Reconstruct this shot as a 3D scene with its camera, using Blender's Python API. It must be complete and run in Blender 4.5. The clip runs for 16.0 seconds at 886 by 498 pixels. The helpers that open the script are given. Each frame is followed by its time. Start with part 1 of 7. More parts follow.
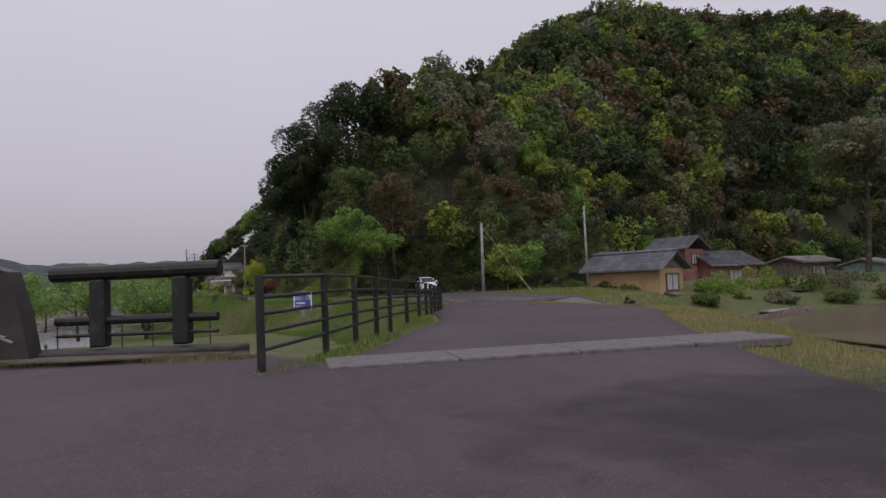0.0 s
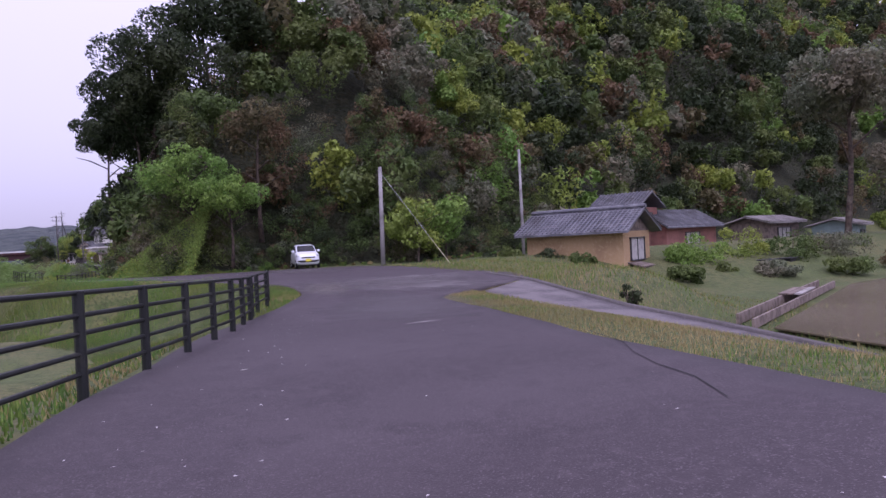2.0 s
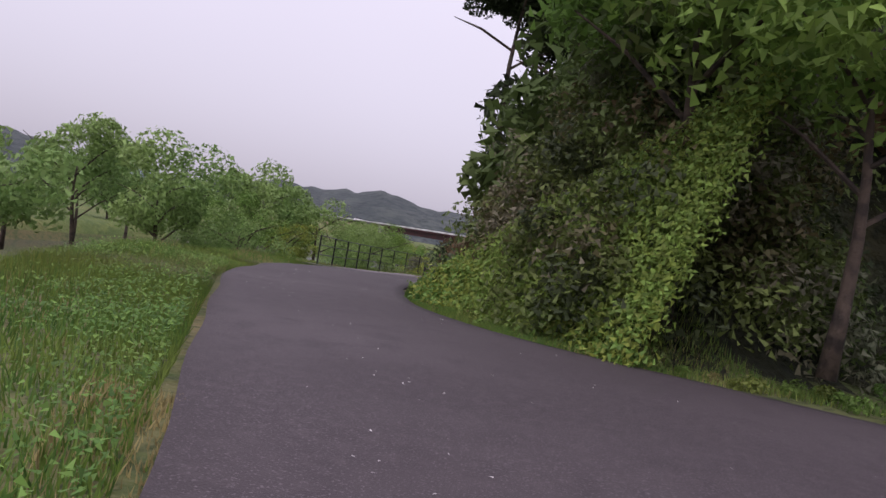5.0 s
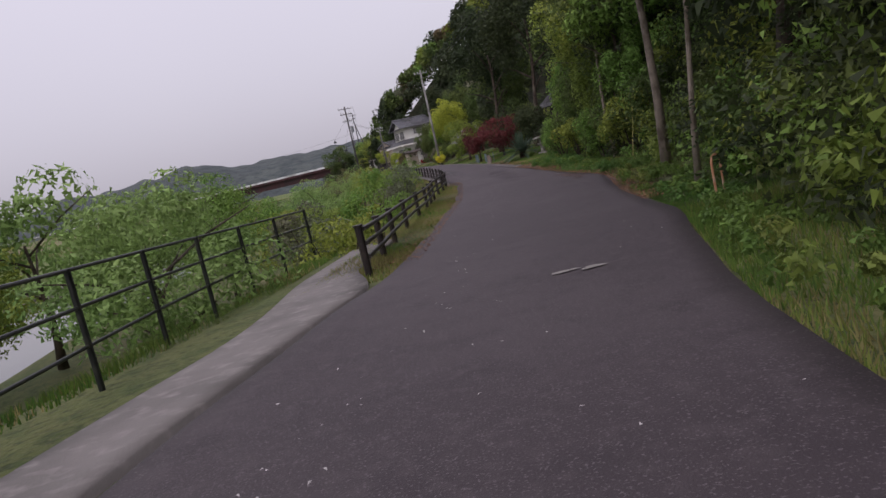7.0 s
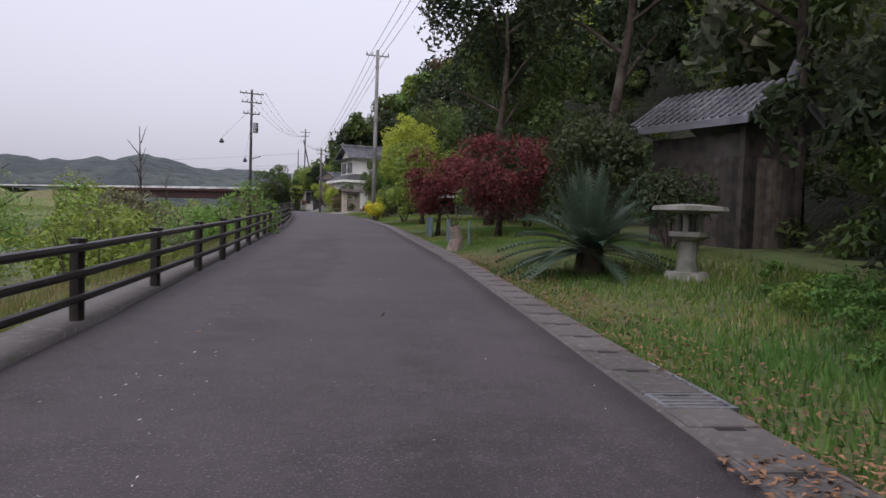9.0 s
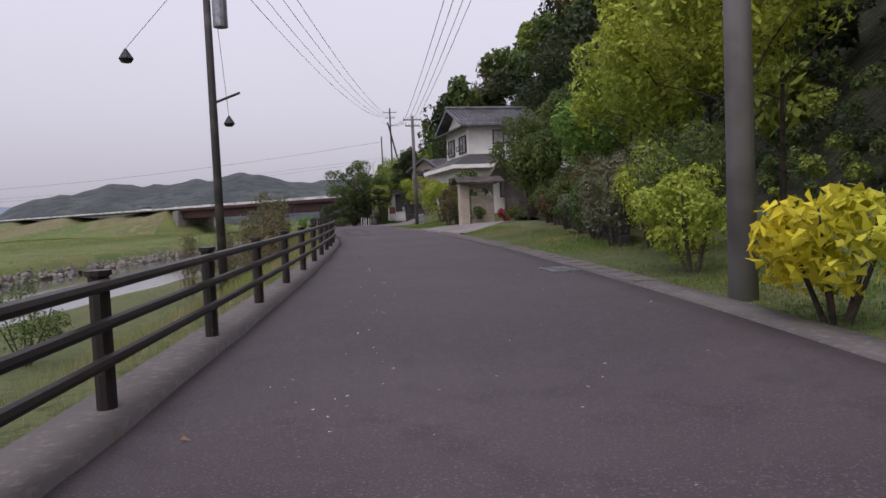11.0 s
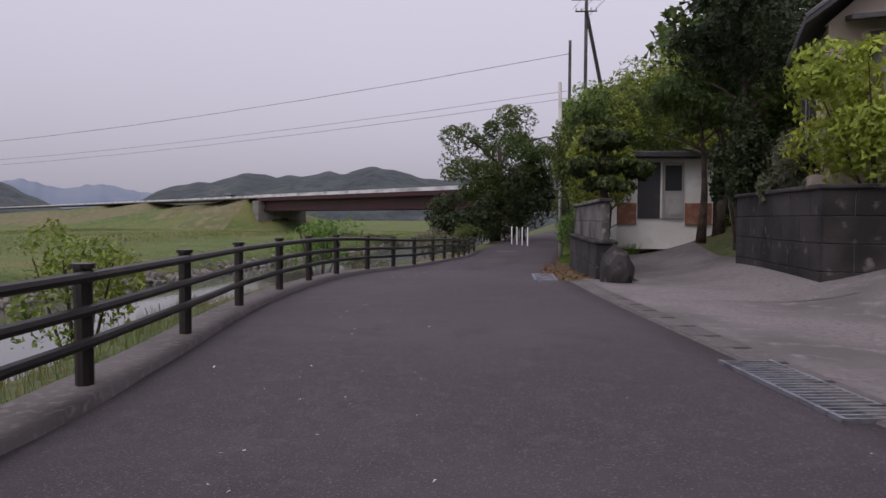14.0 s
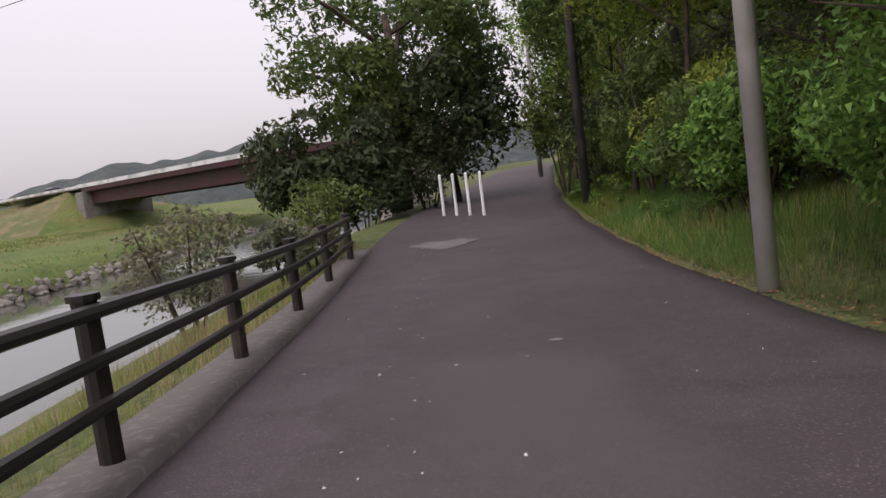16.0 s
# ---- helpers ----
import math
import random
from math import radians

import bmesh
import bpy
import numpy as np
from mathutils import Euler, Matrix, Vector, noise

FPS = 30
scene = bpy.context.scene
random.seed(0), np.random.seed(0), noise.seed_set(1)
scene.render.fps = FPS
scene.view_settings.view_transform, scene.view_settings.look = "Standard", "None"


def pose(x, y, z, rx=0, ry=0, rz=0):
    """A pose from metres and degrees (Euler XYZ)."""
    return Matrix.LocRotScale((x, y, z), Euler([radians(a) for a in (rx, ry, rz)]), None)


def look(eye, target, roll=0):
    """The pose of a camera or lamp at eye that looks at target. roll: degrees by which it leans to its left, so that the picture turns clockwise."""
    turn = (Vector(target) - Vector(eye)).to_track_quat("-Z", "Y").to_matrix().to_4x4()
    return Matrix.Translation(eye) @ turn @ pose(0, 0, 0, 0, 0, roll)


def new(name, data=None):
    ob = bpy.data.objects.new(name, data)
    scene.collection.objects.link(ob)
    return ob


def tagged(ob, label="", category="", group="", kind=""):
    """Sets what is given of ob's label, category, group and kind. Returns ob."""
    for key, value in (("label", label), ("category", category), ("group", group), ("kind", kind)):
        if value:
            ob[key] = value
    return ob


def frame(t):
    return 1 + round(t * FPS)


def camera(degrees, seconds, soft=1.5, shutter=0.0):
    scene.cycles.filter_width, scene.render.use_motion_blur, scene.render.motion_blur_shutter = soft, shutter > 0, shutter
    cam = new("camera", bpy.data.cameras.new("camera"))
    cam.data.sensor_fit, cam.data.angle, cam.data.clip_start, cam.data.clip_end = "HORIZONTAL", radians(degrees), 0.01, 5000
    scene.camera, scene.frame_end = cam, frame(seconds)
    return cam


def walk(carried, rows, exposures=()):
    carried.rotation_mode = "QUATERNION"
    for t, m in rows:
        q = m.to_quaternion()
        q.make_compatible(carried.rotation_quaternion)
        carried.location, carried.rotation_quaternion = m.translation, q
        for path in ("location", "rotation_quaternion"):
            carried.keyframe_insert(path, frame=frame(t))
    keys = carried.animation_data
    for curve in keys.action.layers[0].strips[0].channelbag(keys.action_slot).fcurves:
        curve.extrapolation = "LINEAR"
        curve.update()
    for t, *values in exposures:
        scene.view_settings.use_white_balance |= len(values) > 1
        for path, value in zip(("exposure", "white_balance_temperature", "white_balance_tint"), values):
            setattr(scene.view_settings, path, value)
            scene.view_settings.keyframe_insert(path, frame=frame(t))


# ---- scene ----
cam = camera(65.2, 16.0)
PATH = [
    (0.0, (-12.733, -145.648, 0.998), (-8.948, -136.405, 1.490), -2.51),
    (0.5, (-11.123, -141.998, 1.107), (-7.001, -132.897, 1.539), -2.07),
    (1.0, (-9.501, -138.670, 1.241), (-5.478, -129.525, 1.658), -2.13),
    (1.5, (-6.822, -135.337, 1.275), (-2.082, -126.531, 1.294), -3.70),
    (2.0, (-4.777, -131.699, 1.250), (0.018, -122.924, 1.162), -2.90),
    (2.5, (-2.617, -127.348, 1.201), (2.088, -118.527, 0.972), 1.88),
    (3.0, (-0.619, -122.185, 1.029), (3.314, -112.997, 0.697), 2.39),
    (3.5, (1.285, -116.674, 0.984), (5.071, -107.427, 0.573), 1.21),
    (4.0, (1.874, -110.623, 1.026), (4.464, -100.964, 0.977), 9.08),
    (4.5, (1.427, -105.023, 1.115), (1.378, -95.023, 1.148), 13.30),
    (4.7, (0.963, -103.259, 1.158), (0.008, -93.305, 1.133), 12.48),
    (5.4, (-1.719, -96.733, 1.344), (-3.110, -86.833, 1.135), 6.00),
    (6.1, (-4.291, -88.967, 1.277), (-5.160, -79.036, 0.492), -7.00),
    (6.8, (-5.342, -80.047, 1.022), (-5.108, -70.127, -0.213), -14.33),
    (7.0, (-5.077, -77.189, 0.891), (-4.243, -67.308, -0.401), -12.74),
    (7.2, (-4.687, -74.227, 0.768), (-3.072, -64.443, -0.518), -6.75),
    (7.5, (-3.770, -69.852, 0.603), (-1.839, -60.091, -0.396), -6.07),
    (8.0, (-1.574, -61.900, 0.442), (0.456, -52.141, -0.350), -4.15),
    (8.5, (0.202, -52.733, 0.423), (2.309, -42.971, -0.084), 3.86),
    (9.0, (1.190, -42.795, 0.514), (2.716, -32.925, 0.012), 1.91),
    (9.2, (1.490, -38.900, 0.565), (2.926, -29.014, 0.111), 3.08),
    (11.3, (0.000, 0.000, 1.101), (-0.033, 9.987, 0.594), -2.55),
    (11.5, (-0.222, 3.254, 1.146), (-0.084, 13.242, 0.677), 1.29),
    (12.0, (-1.123, 11.720, 1.219), (-1.938, 21.672, 0.675), 2.81),
    (12.5, (-2.111, 20.003, 1.305), (-2.823, 29.964, 0.778), -3.90),
    (13.0, (-3.033, 27.723, 1.338), (-3.983, 37.665, 0.823), 4.13),
    (13.5, (-4.693, 36.242, 1.333), (-6.553, 46.045, 0.787), 1.75),
    (14.0, (-5.915, 44.445, 1.392), (-7.667, 54.281, 0.948), 0.28),
    (14.5, (-7.604, 51.619, 1.340), (-9.592, 61.410, 0.853), -0.32),
    (15.0, (-8.435, 58.452, 1.217), (-10.157, 68.280, 0.557), -4.29),
    (15.5, (-8.690, 63.313, 1.246), (-9.610, 73.230, 0.328), -8.01),
    (16.0, (-8.517, 67.869, 0.972), (-8.921, 77.801, -0.122), -7.06),
]
LOOKS = [(0.0, -0.45, 6500, 16), (1.0, -0.5, 6000, 22), (1.5, -0.05, 5900, 30), (2.5, 0.25, 5450, 44), (3.0, 0.3, 5500, 42), (3.5, 0.45, 5750, 40), (4.0, 0.35, 5800, 34), (4.5, 0.2, 6300, 27), (6.8, -0.15, 6450, 18), (7.5, 0.05, 6450, 17), (8.5, 0.12, 6300, 14), (9.0, 0.1, 6250, 14), (11.5, -0.1, 6400, 18), (14.0, -0.3, 6350, 20), (14.5, -0.32, 6350, 20), (15.0, -0.15, 6400, 20), (15.5, -0.1, 6600, 20), (16.0, 0.25, 6850, 15)]
walk(cam, [(t, look(eye, target, roll)) for t, eye, target, roll in PATH], LOOKS)

# ---------------------------------------------------------------- light
world = bpy.data.worlds.new("overcast_sky")
scene.world = world
world.use_nodes = True
wn, wl = world.node_tree.nodes, world.node_tree.links
sky = wn.new("ShaderNodeTexSky")
sky.sky_type, sky.sun_disc = "NISHITA", False
sky.sun_elevation, sky.sun_rotation = radians(55), radians(200)
sky.dust_density = 6.0
grey = wn.new("ShaderNodeHueSaturation")
grey.inputs["Saturation"].default_value, grey.inputs["Value"].default_value = 0.35, 0.06
wl.new(sky.outputs[0], grey.inputs["Color"])
coord, split = wn.new("ShaderNodeTexCoord"), wn.new("ShaderNodeSeparateXYZ")
wl.new(coord.outputs["Generated"], split.inputs[0])
rise = wn.new("ShaderNodeMapRange")        # an overcast sky is three times as bright overhead as at the horizon
rise.inputs["From Min"].default_value, rise.inputs["From Max"].default_value = 0.0, 1.0
rise.inputs["To Min"].default_value, rise.inputs["To Max"].default_value = 0.44, 1.05
wl.new(split.outputs["Z"], rise.inputs["Value"])
cloud = wn.new("ShaderNodeTexNoise")
cloud.inputs["Scale"].default_value, cloud.inputs["Detail"].default_value = 1.6, 3.0
wl.new(coord.outputs["Generated"], cloud.inputs["Vector"])
veil = wn.new("ShaderNodeMapRange")
veil.inputs["To Min"].default_value, veil.inputs["To Max"].default_value = 0.94, 1.06
wl.new(cloud.outputs["Fac"], veil.inputs["Value"])
lum = wn.new("ShaderNodeMath")
lum.operation = "MULTIPLY"
wl.new(rise.outputs[0], lum.inputs[0]), wl.new(veil.outputs[0], lum.inputs[1])
tintc = wn.new("ShaderNodeVectorMath")
tintc.operation = "SCALE"
tintc.inputs[0].default_value = (0.98, 0.955, 1.07)
wl.new(lum.outputs[0], tintc.inputs["Scale"])
both = wn.new("ShaderNodeVectorMath")
wl.new(tintc.outputs[0], both.inputs[0]), wl.new(grey.outputs[0], both.inputs[1])
wl.new(both.outputs[0], wn["Background"].inputs["Color"])
sun = new("sun", bpy.data.lights.new("sun", "SUN"))
sun.data.energy, sun.data.angle, sun.data.color = 0.7, radians(25), (1.0, 0.97, 0.93)
sun.matrix_world = look((0, 0, 50), (12, 25, 0))


# ---------------------------------------------------------------- materials
def mat(name, base, rough=0.8, spots=(), bump=(), metal=0.0, spec=0.4, trans=0.0, rand=0.0, island=0.0, detail=6.0):
    """spots: (scale, colour, low, high) noise stains over the base; bump: (scale, strength, distance)."""
    m = bpy.data.materials.new(name)
    m.use_nodes = True
    n, l = m.node_tree.nodes, m.node_tree.links
    b = n["Principled BSDF"]
    b.inputs["Roughness"].default_value, b.inputs["Metallic"].default_value = rough, metal
    b.inputs["Specular IOR Level"].default_value = spec
    geo = n.new("ShaderNodeNewGeometry")
    col = n.new("ShaderNodeRGB")
    col.outputs[0].default_value = (*base, 1)
    out = col.outputs[0]
    for scale, colour, low, high in spots:
        t = n.new("ShaderNodeTexNoise")
        t.inputs["Scale"].default_value, t.inputs["Detail"].default_value = scale, detail
        l.new(geo.outputs["Position"], t.inputs["Vector"])
        r = n.new("ShaderNodeMapRange")
        r.inputs["From Min"].default_value, r.inputs["From Max"].default_value = low, high
        l.new(t.outputs["Fac"], r.inputs["Value"])
        x = n.new("ShaderNodeMix")
        x.data_type = "RGBA"
        x.inputs["B"].default_value = (*colour, 1)
        l.new(r.outputs[0], x.inputs["Factor"]), l.new(out, x.inputs["A"])
        out = x.outputs["Result"]
    for amount, source in ((rand, "object"), (island, "island")):
        if amount:
            src = n.new("ShaderNodeObjectInfo").outputs["Random"] if source == "object" else geo.outputs["Random Per Island"]
            r = n.new("ShaderNodeMapRange")
            r.inputs["To Min"].default_value, r.inputs["To Max"].default_value = 1 - amount, 1 + amount
            l.new(src, r.inputs["Value"])
            s = n.new("ShaderNodeVectorMath")
            s.operation = "SCALE"
            l.new(out, s.inputs[0]), l.new(r.outputs[0], s.inputs["Scale"])
            out = s.outputs[0]
    l.new(out, b.inputs["Base Color"])
    for scale, strength, distance in bump:
        t = n.new("ShaderNodeTexNoise")
        t.inputs["Scale"].default_value, t.inputs["Detail"].default_value = scale, 5.0
        l.new(geo.outputs["Position"], t.inputs["Vector"])
        u = n.new("ShaderNodeBump")
        u.inputs["Strength"].default_value, u.inputs["Distance"].default_value = strength, distance
        l.new(t.outputs["Fac"], u.inputs["Height"])
        l.new(u.outputs[0], b.inputs["Normal"])
    if trans:
        tr = n.new("ShaderNodeBsdfTranslucent")
        l.new(out, tr.inputs["Color"])
        mx = n.new("ShaderNodeMixShader")
        mx.inputs[0].default_value = trans
        l.new(b.outputs[0], mx.inputs[1]), l.new(tr.outputs[0], mx.inputs[2])
        l.new(mx.outputs[0], n["Material Output"].inputs["Surface"])
    return m


ASPHALT = mat("asphalt", (0.042, 0.032, 0.037), 0.8, [(0.3, (0.064, 0.051, 0.057), 0.42, 0.7), (2.2, (0.037, 0.028, 0.033), 0.5, 0.7), (9, (0.057, 0.045, 0.05), 0.5, 0.7), (70, (0.12, 0.105, 0.11), 0.57, 0.7)], [(90, 0.5, 0.01)])
WORN = mat("worn_pale_asphalt", (0.14, 0.125, 0.125), 0.85, [(1.1, (0.075, 0.066, 0.07), 0.42, 0.62), (40, (0.2, 0.18, 0.17), 0.55, 0.7)], [(70, 0.5, 0.01)])
PATCH = mat("grey_repair_patch", (0.13, 0.12, 0.125), 0.85, [(8, (0.09, 0.08, 0.085), 0.45, 0.65)], [(60, 0.5, 0.01)])
CONCRETE = mat("weathered_concrete", (0.20, 0.185, 0.18), 0.85, [(0.9, (0.10, 0.09, 0.085), 0.45, 0.7), (9, (0.27, 0.25, 0.24), 0.5, 0.7), (3.5, (0.09, 0.095, 0.06), 0.6, 0.75)], [(45, 0.4, 0.01)], rand=0.12)
PALECON = mat("pale_concrete", (0.27, 0.25, 0.24), 0.85, [(0.8, (0.16, 0.148, 0.14), 0.42, 0.66), (11, (0.34, 0.32, 0.30), 0.5, 0.7)], [(45, 0.4, 0.01)], rand=0.1)
KERBCON = mat("dirty_kerb_concrete", (0.098, 0.087, 0.085), 0.9, [(1.2, (0.07, 0.062, 0.06), 0.45, 0.68), (14, (0.14, 0.126, 0.122), 0.52, 0.7), (4, (0.07, 0.075, 0.045), 0.62, 0.75)], [(45, 0.5, 0.01)], rand=0.1)
BRUSHED = mat("brushed_drive_concrete", (0.20, 0.183, 0.175), 0.9, [(0.5, (0.125, 0.112, 0.106), 0.42, 0.66), (3.0, (0.25, 0.23, 0.22), 0.52, 0.7), (14, (0.155, 0.14, 0.135), 0.5, 0.66)], [(35, 0.6, 0.012)])
PATHCON = mat("worn_path_concrete", (0.17, 0.155, 0.15), 0.9, [(0.9, (0.10, 0.092, 0.088), 0.42, 0.66), (6, (0.22, 0.20, 0.195), 0.52, 0.7)], [(45, 0.5, 0.01)])
DRIVECON = mat("stained_driveway_concrete", (0.18, 0.163, 0.158), 0.88, [(0.6, (0.10, 0.09, 0.087), 0.42, 0.66), (3.5, (0.20, 0.185, 0.18), 0.55, 0.7), (18, (0.11, 0.10, 0.097), 0.5, 0.65)], [(45, 0.5, 0.01)])
DARKCON = mat("black_stained_concrete", (0.044, 0.039, 0.038), 0.9, [(0.9, (0.016, 0.014, 0.013), 0.42, 0.6), (5, (0.12, 0.11, 0.10), 0.6, 0.74)], [(30, 0.5, 0.02)], rand=0.15)
SOIL = mat("grass_soil", (0.075, 0.098, 0.028), 0.95, [(0.07, (0.14, 0.115, 0.05), 0.5, 0.62), (0.25, (0.105, 0.105, 0.038), 0.42, 0.62), (2.5, (0.048, 0.07, 0.018), 0.46, 0.64), (9, (0.035, 0.048, 0.014), 0.5, 0.66), (22, (0.13, 0.12, 0.055), 0.58, 0.72)], [(12, 0.8, 0.05)])
MEADOW = mat("river_meadow_grass", (0.092, 0.128, 0.03), 0.95, [(0.045, (0.14, 0.13, 0.045), 0.45, 0.6), (0.16, (0.065, 0.10, 0.022), 0.45, 0.62), (0.9, (0.12, 0.15, 0.038), 0.5, 0.68), (3.0, (0.065, 0.095, 0.022), 0.55, 0.7)], [(3, 1.0, 0.25)])
EMBANK = mat("straw_embankment", (0.145, 0.125, 0.062), 0.95, [(0.09, (0.10, 0.115, 0.04), 0.45, 0.62), (0.7, (0.185, 0.155, 0.085), 0.5, 0.66), (3.0, (0.10, 0.10, 0.04), 0.55, 0.7)], [(3, 1.0, 0.25)])
LITTER = mat("leaf_litter", (0.16, 0.085, 0.045), 0.95, [(3, (0.07, 0.045, 0.03), 0.45, 0.6), (25, (0.26, 0.16, 0.08), 0.55, 0.7)], [(30, 0.8, 0.03)])
RIPRAP = mat("riverbank_stone", (0.17, 0.155, 0.14), 0.9, [(1.3, (0.12, 0.11, 0.10), 0.45, 0.65)], [(20, 0.5, 0.02)], rand=0.35)
WATER = mat("river_water", (0.055, 0.06, 0.05), 0.06, [(0.05, (0.075, 0.075, 0.06), 0.4, 0.6)], [(1.4, 0.12, 0.05)], spec=0.6)
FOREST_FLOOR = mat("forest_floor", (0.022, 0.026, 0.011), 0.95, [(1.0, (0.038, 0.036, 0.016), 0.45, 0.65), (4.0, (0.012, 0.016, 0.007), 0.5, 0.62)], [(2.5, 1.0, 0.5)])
# far ranges: the haze of distance is mixed into these blue-grey base colours
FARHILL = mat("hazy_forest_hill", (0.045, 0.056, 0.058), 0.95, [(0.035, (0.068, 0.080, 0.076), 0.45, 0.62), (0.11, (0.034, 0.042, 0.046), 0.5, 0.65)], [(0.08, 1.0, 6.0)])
FARHAZE = mat("haze_blue_mountain", (0.13, 0.165, 0.22), 0.95, [(0.01, (0.16, 0.19, 0.24), 0.4, 0.6)])
BLACKSTEEL = mat("dark_brown_painted_steel", (0.022, 0.017, 0.016), 0.45, [(4, (0.05, 0.038, 0.032), 0.55, 0.72), (25, (0.09, 0.085, 0.07), 0.66, 0.78)], [(30, 0.2, 0.005)], rand=0.2)
GREENSTEEL = mat("dark_green_black_steel", (0.012, 0.014, 0.013), 0.45, [(5, (0.035, 0.036, 0.028), 0.55, 0.7)], [(30, 0.2, 0.005)], rand=0.2)
GALV = mat("galvanised_steel", (0.30, 0.31, 0.34), 0.45, [(6, (0.18, 0.18, 0.2), 0.45, 0.65)], metal=0.6)
POLECON = mat("grey_concrete_pole", (0.26, 0.25, 0.25), 0.8, [(1.2, (0.16, 0.15, 0.145), 0.45, 0.65)], [(40, 0.2, 0.005)])
PALEPOLE = mat("pale_concrete_pole", (0.46, 0.44, 0.42), 0.8, [(1.5, (0.32, 0.30, 0.285), 0.45, 0.65)], [(40, 0.2, 0.005)])
POLEGREY = mat("stained_grey_pole", (0.135, 0.128, 0.126), 0.8, [(1.2, (0.085, 0.08, 0.078), 0.45, 0.65)], [(40, 0.2, 0.005)])
POLEDARK = mat("dark_weathered_pole", (0.045, 0.04, 0.042), 0.8, [(2, (0.09, 0.08, 0.075), 0.5, 0.7)], [(40, 0.3, 0.005)])
WIRE = mat("cable_black", (0.02, 0.02, 0.022), 0.6)
BARK = mat("bark", (0.075, 0.055, 0.042), 0.95, [(5, (0.035, 0.027, 0.022), 0.45, 0.6), (1.2, (0.13, 0.115, 0.09), 0.55, 0.7)], [(18, 0.8, 0.03)])
PALEBARK = mat("pale_bark", (0.24, 0.20, 0.16), 0.9, [(4, (0.13, 0.105, 0.08), 0.45, 0.62)], [(20, 0.6, 0.02)])


def leafmat(name, base, alt, rough=0.6):
    return mat(name, base, rough, [(0.22, alt, 0.42, 0.62)], island=0.36, trans=0.34, spec=0.25, detail=2.0)


L_DARK = leafmat("dark_evergreen_leaf", (0.032, 0.049, 0.020), (0.049, 0.064, 0.026))
L_MID = leafmat("green_leaf", (0.078, 0.121, 0.034), (0.112, 0.143, 0.040))
L_YEL = leafmat("yellow_green_leaf", (0.235, 0.275, 0.05), (0.175, 0.24, 0.047))
L_BRIGHT = leafmat("bright_green_leaf", (0.132, 0.240, 0.050), (0.171, 0.264, 0.054))
L_LIME = leafmat("lime_garden_leaf", (0.36, 0.40, 0.055), (0.27, 0.34, 0.05))
L_BROWN = leafmat("russet_leaf", (0.132, 0.085, 0.046), (0.109, 0.101, 0.046))
L_WILLOW = leafmat("willow_leaf", (0.221, 0.323, 0.102), (0.170, 0.281, 0.085))
L_RED = leafmat("red_maple_leaf", (0.16, 0.036, 0.036), (0.115, 0.032, 0.034))
L_GREY = leafmat("grey_green_leaf", (0.132, 0.152, 0.093), (0.171, 0.155, 0.101))
L_GOLD = leafmat("yellow_flower", (0.632, 0.540, 0.034), (0.402, 0.437, 0.046))
L_AZALEA = leafmat("red_azalea_flower", (0.517, 0.034, 0.057), (0.230, 0.057, 0.046))
L_CYCAD = leafmat("cycad_frond", (0.034, 0.058, 0.040), (0.052, 0.078, 0.050), 0.4)
STAINED = mat("streaked_wall_concrete", (0.14, 0.13, 0.125), 0.9, [(1.1, (0.03, 0.027, 0.025), 0.44, 0.6), (7, (0.21, 0.195, 0.18), 0.56, 0.72), (0.5, (0.06, 0.055, 0.05), 0.5, 0.64)], [(30, 0.5, 0.02)], rand=0.2)
G_GREEN = leafmat("grass_blade", (0.125, 0.20, 0.038), (0.175, 0.212, 0.05))
G_LUSH = leafmat("lush_weed_leaf", (0.08, 0.165, 0.036), (0.115, 0.185, 0.038))
G_DRY = leafmat("dry_grass", (0.310, 0.253, 0.115), (0.218, 0.196, 0.081))
G_REED = leafmat("dry_reed", (0.230, 0.190, 0.103), (0.138, 0.138, 0.057))


# ---------------------------------------------------------------- mesh helpers
def part(name, bm, material, parent=None, label="", smooth=False):
    me = bpy.data.meshes.new(name)
    bm.to_mesh(me)
    bm.free()
    me.materials.append(material)
    if smooth:
        me.shade_smooth()
    ob = new(name, me)
    if parent:
        ob.parent = parent
    if label:
        ob["label"] = label
    return ob


def thing(name, label, category, group="", kind="", at=None):
    ob = new(name)
    if at is not None:
        ob.matrix_world = at
    return tagged(ob, label, category, group, kind)


def box(bm, lo, hi, bevel=0.0, m=None):
    lo, hi = Vector(lo), Vector(hi)
    made = bmesh.ops.create_cube(bm, size=1.0)["verts"]
    for v in made:
        v.co = Vector((lo[i] + (v.co[i] + 0.5) * (hi[i] - lo[i]) for i in range(3)))
    if bevel:
        edges = list({e for v in made for e in v.link_edges})
        made = bmesh.ops.bevel(bm, geom=edges, offset=bevel, segments=1, affect="EDGES")["verts"]
    if m is not None:
        bmesh.ops.transform(bm, matrix=m, verts=list({v for v in made if v.is_valid}))
    return bm


def boxed(lo, hi, bevel=0.0, m=None):
    return box(bmesh.new(), lo, hi, bevel, m)


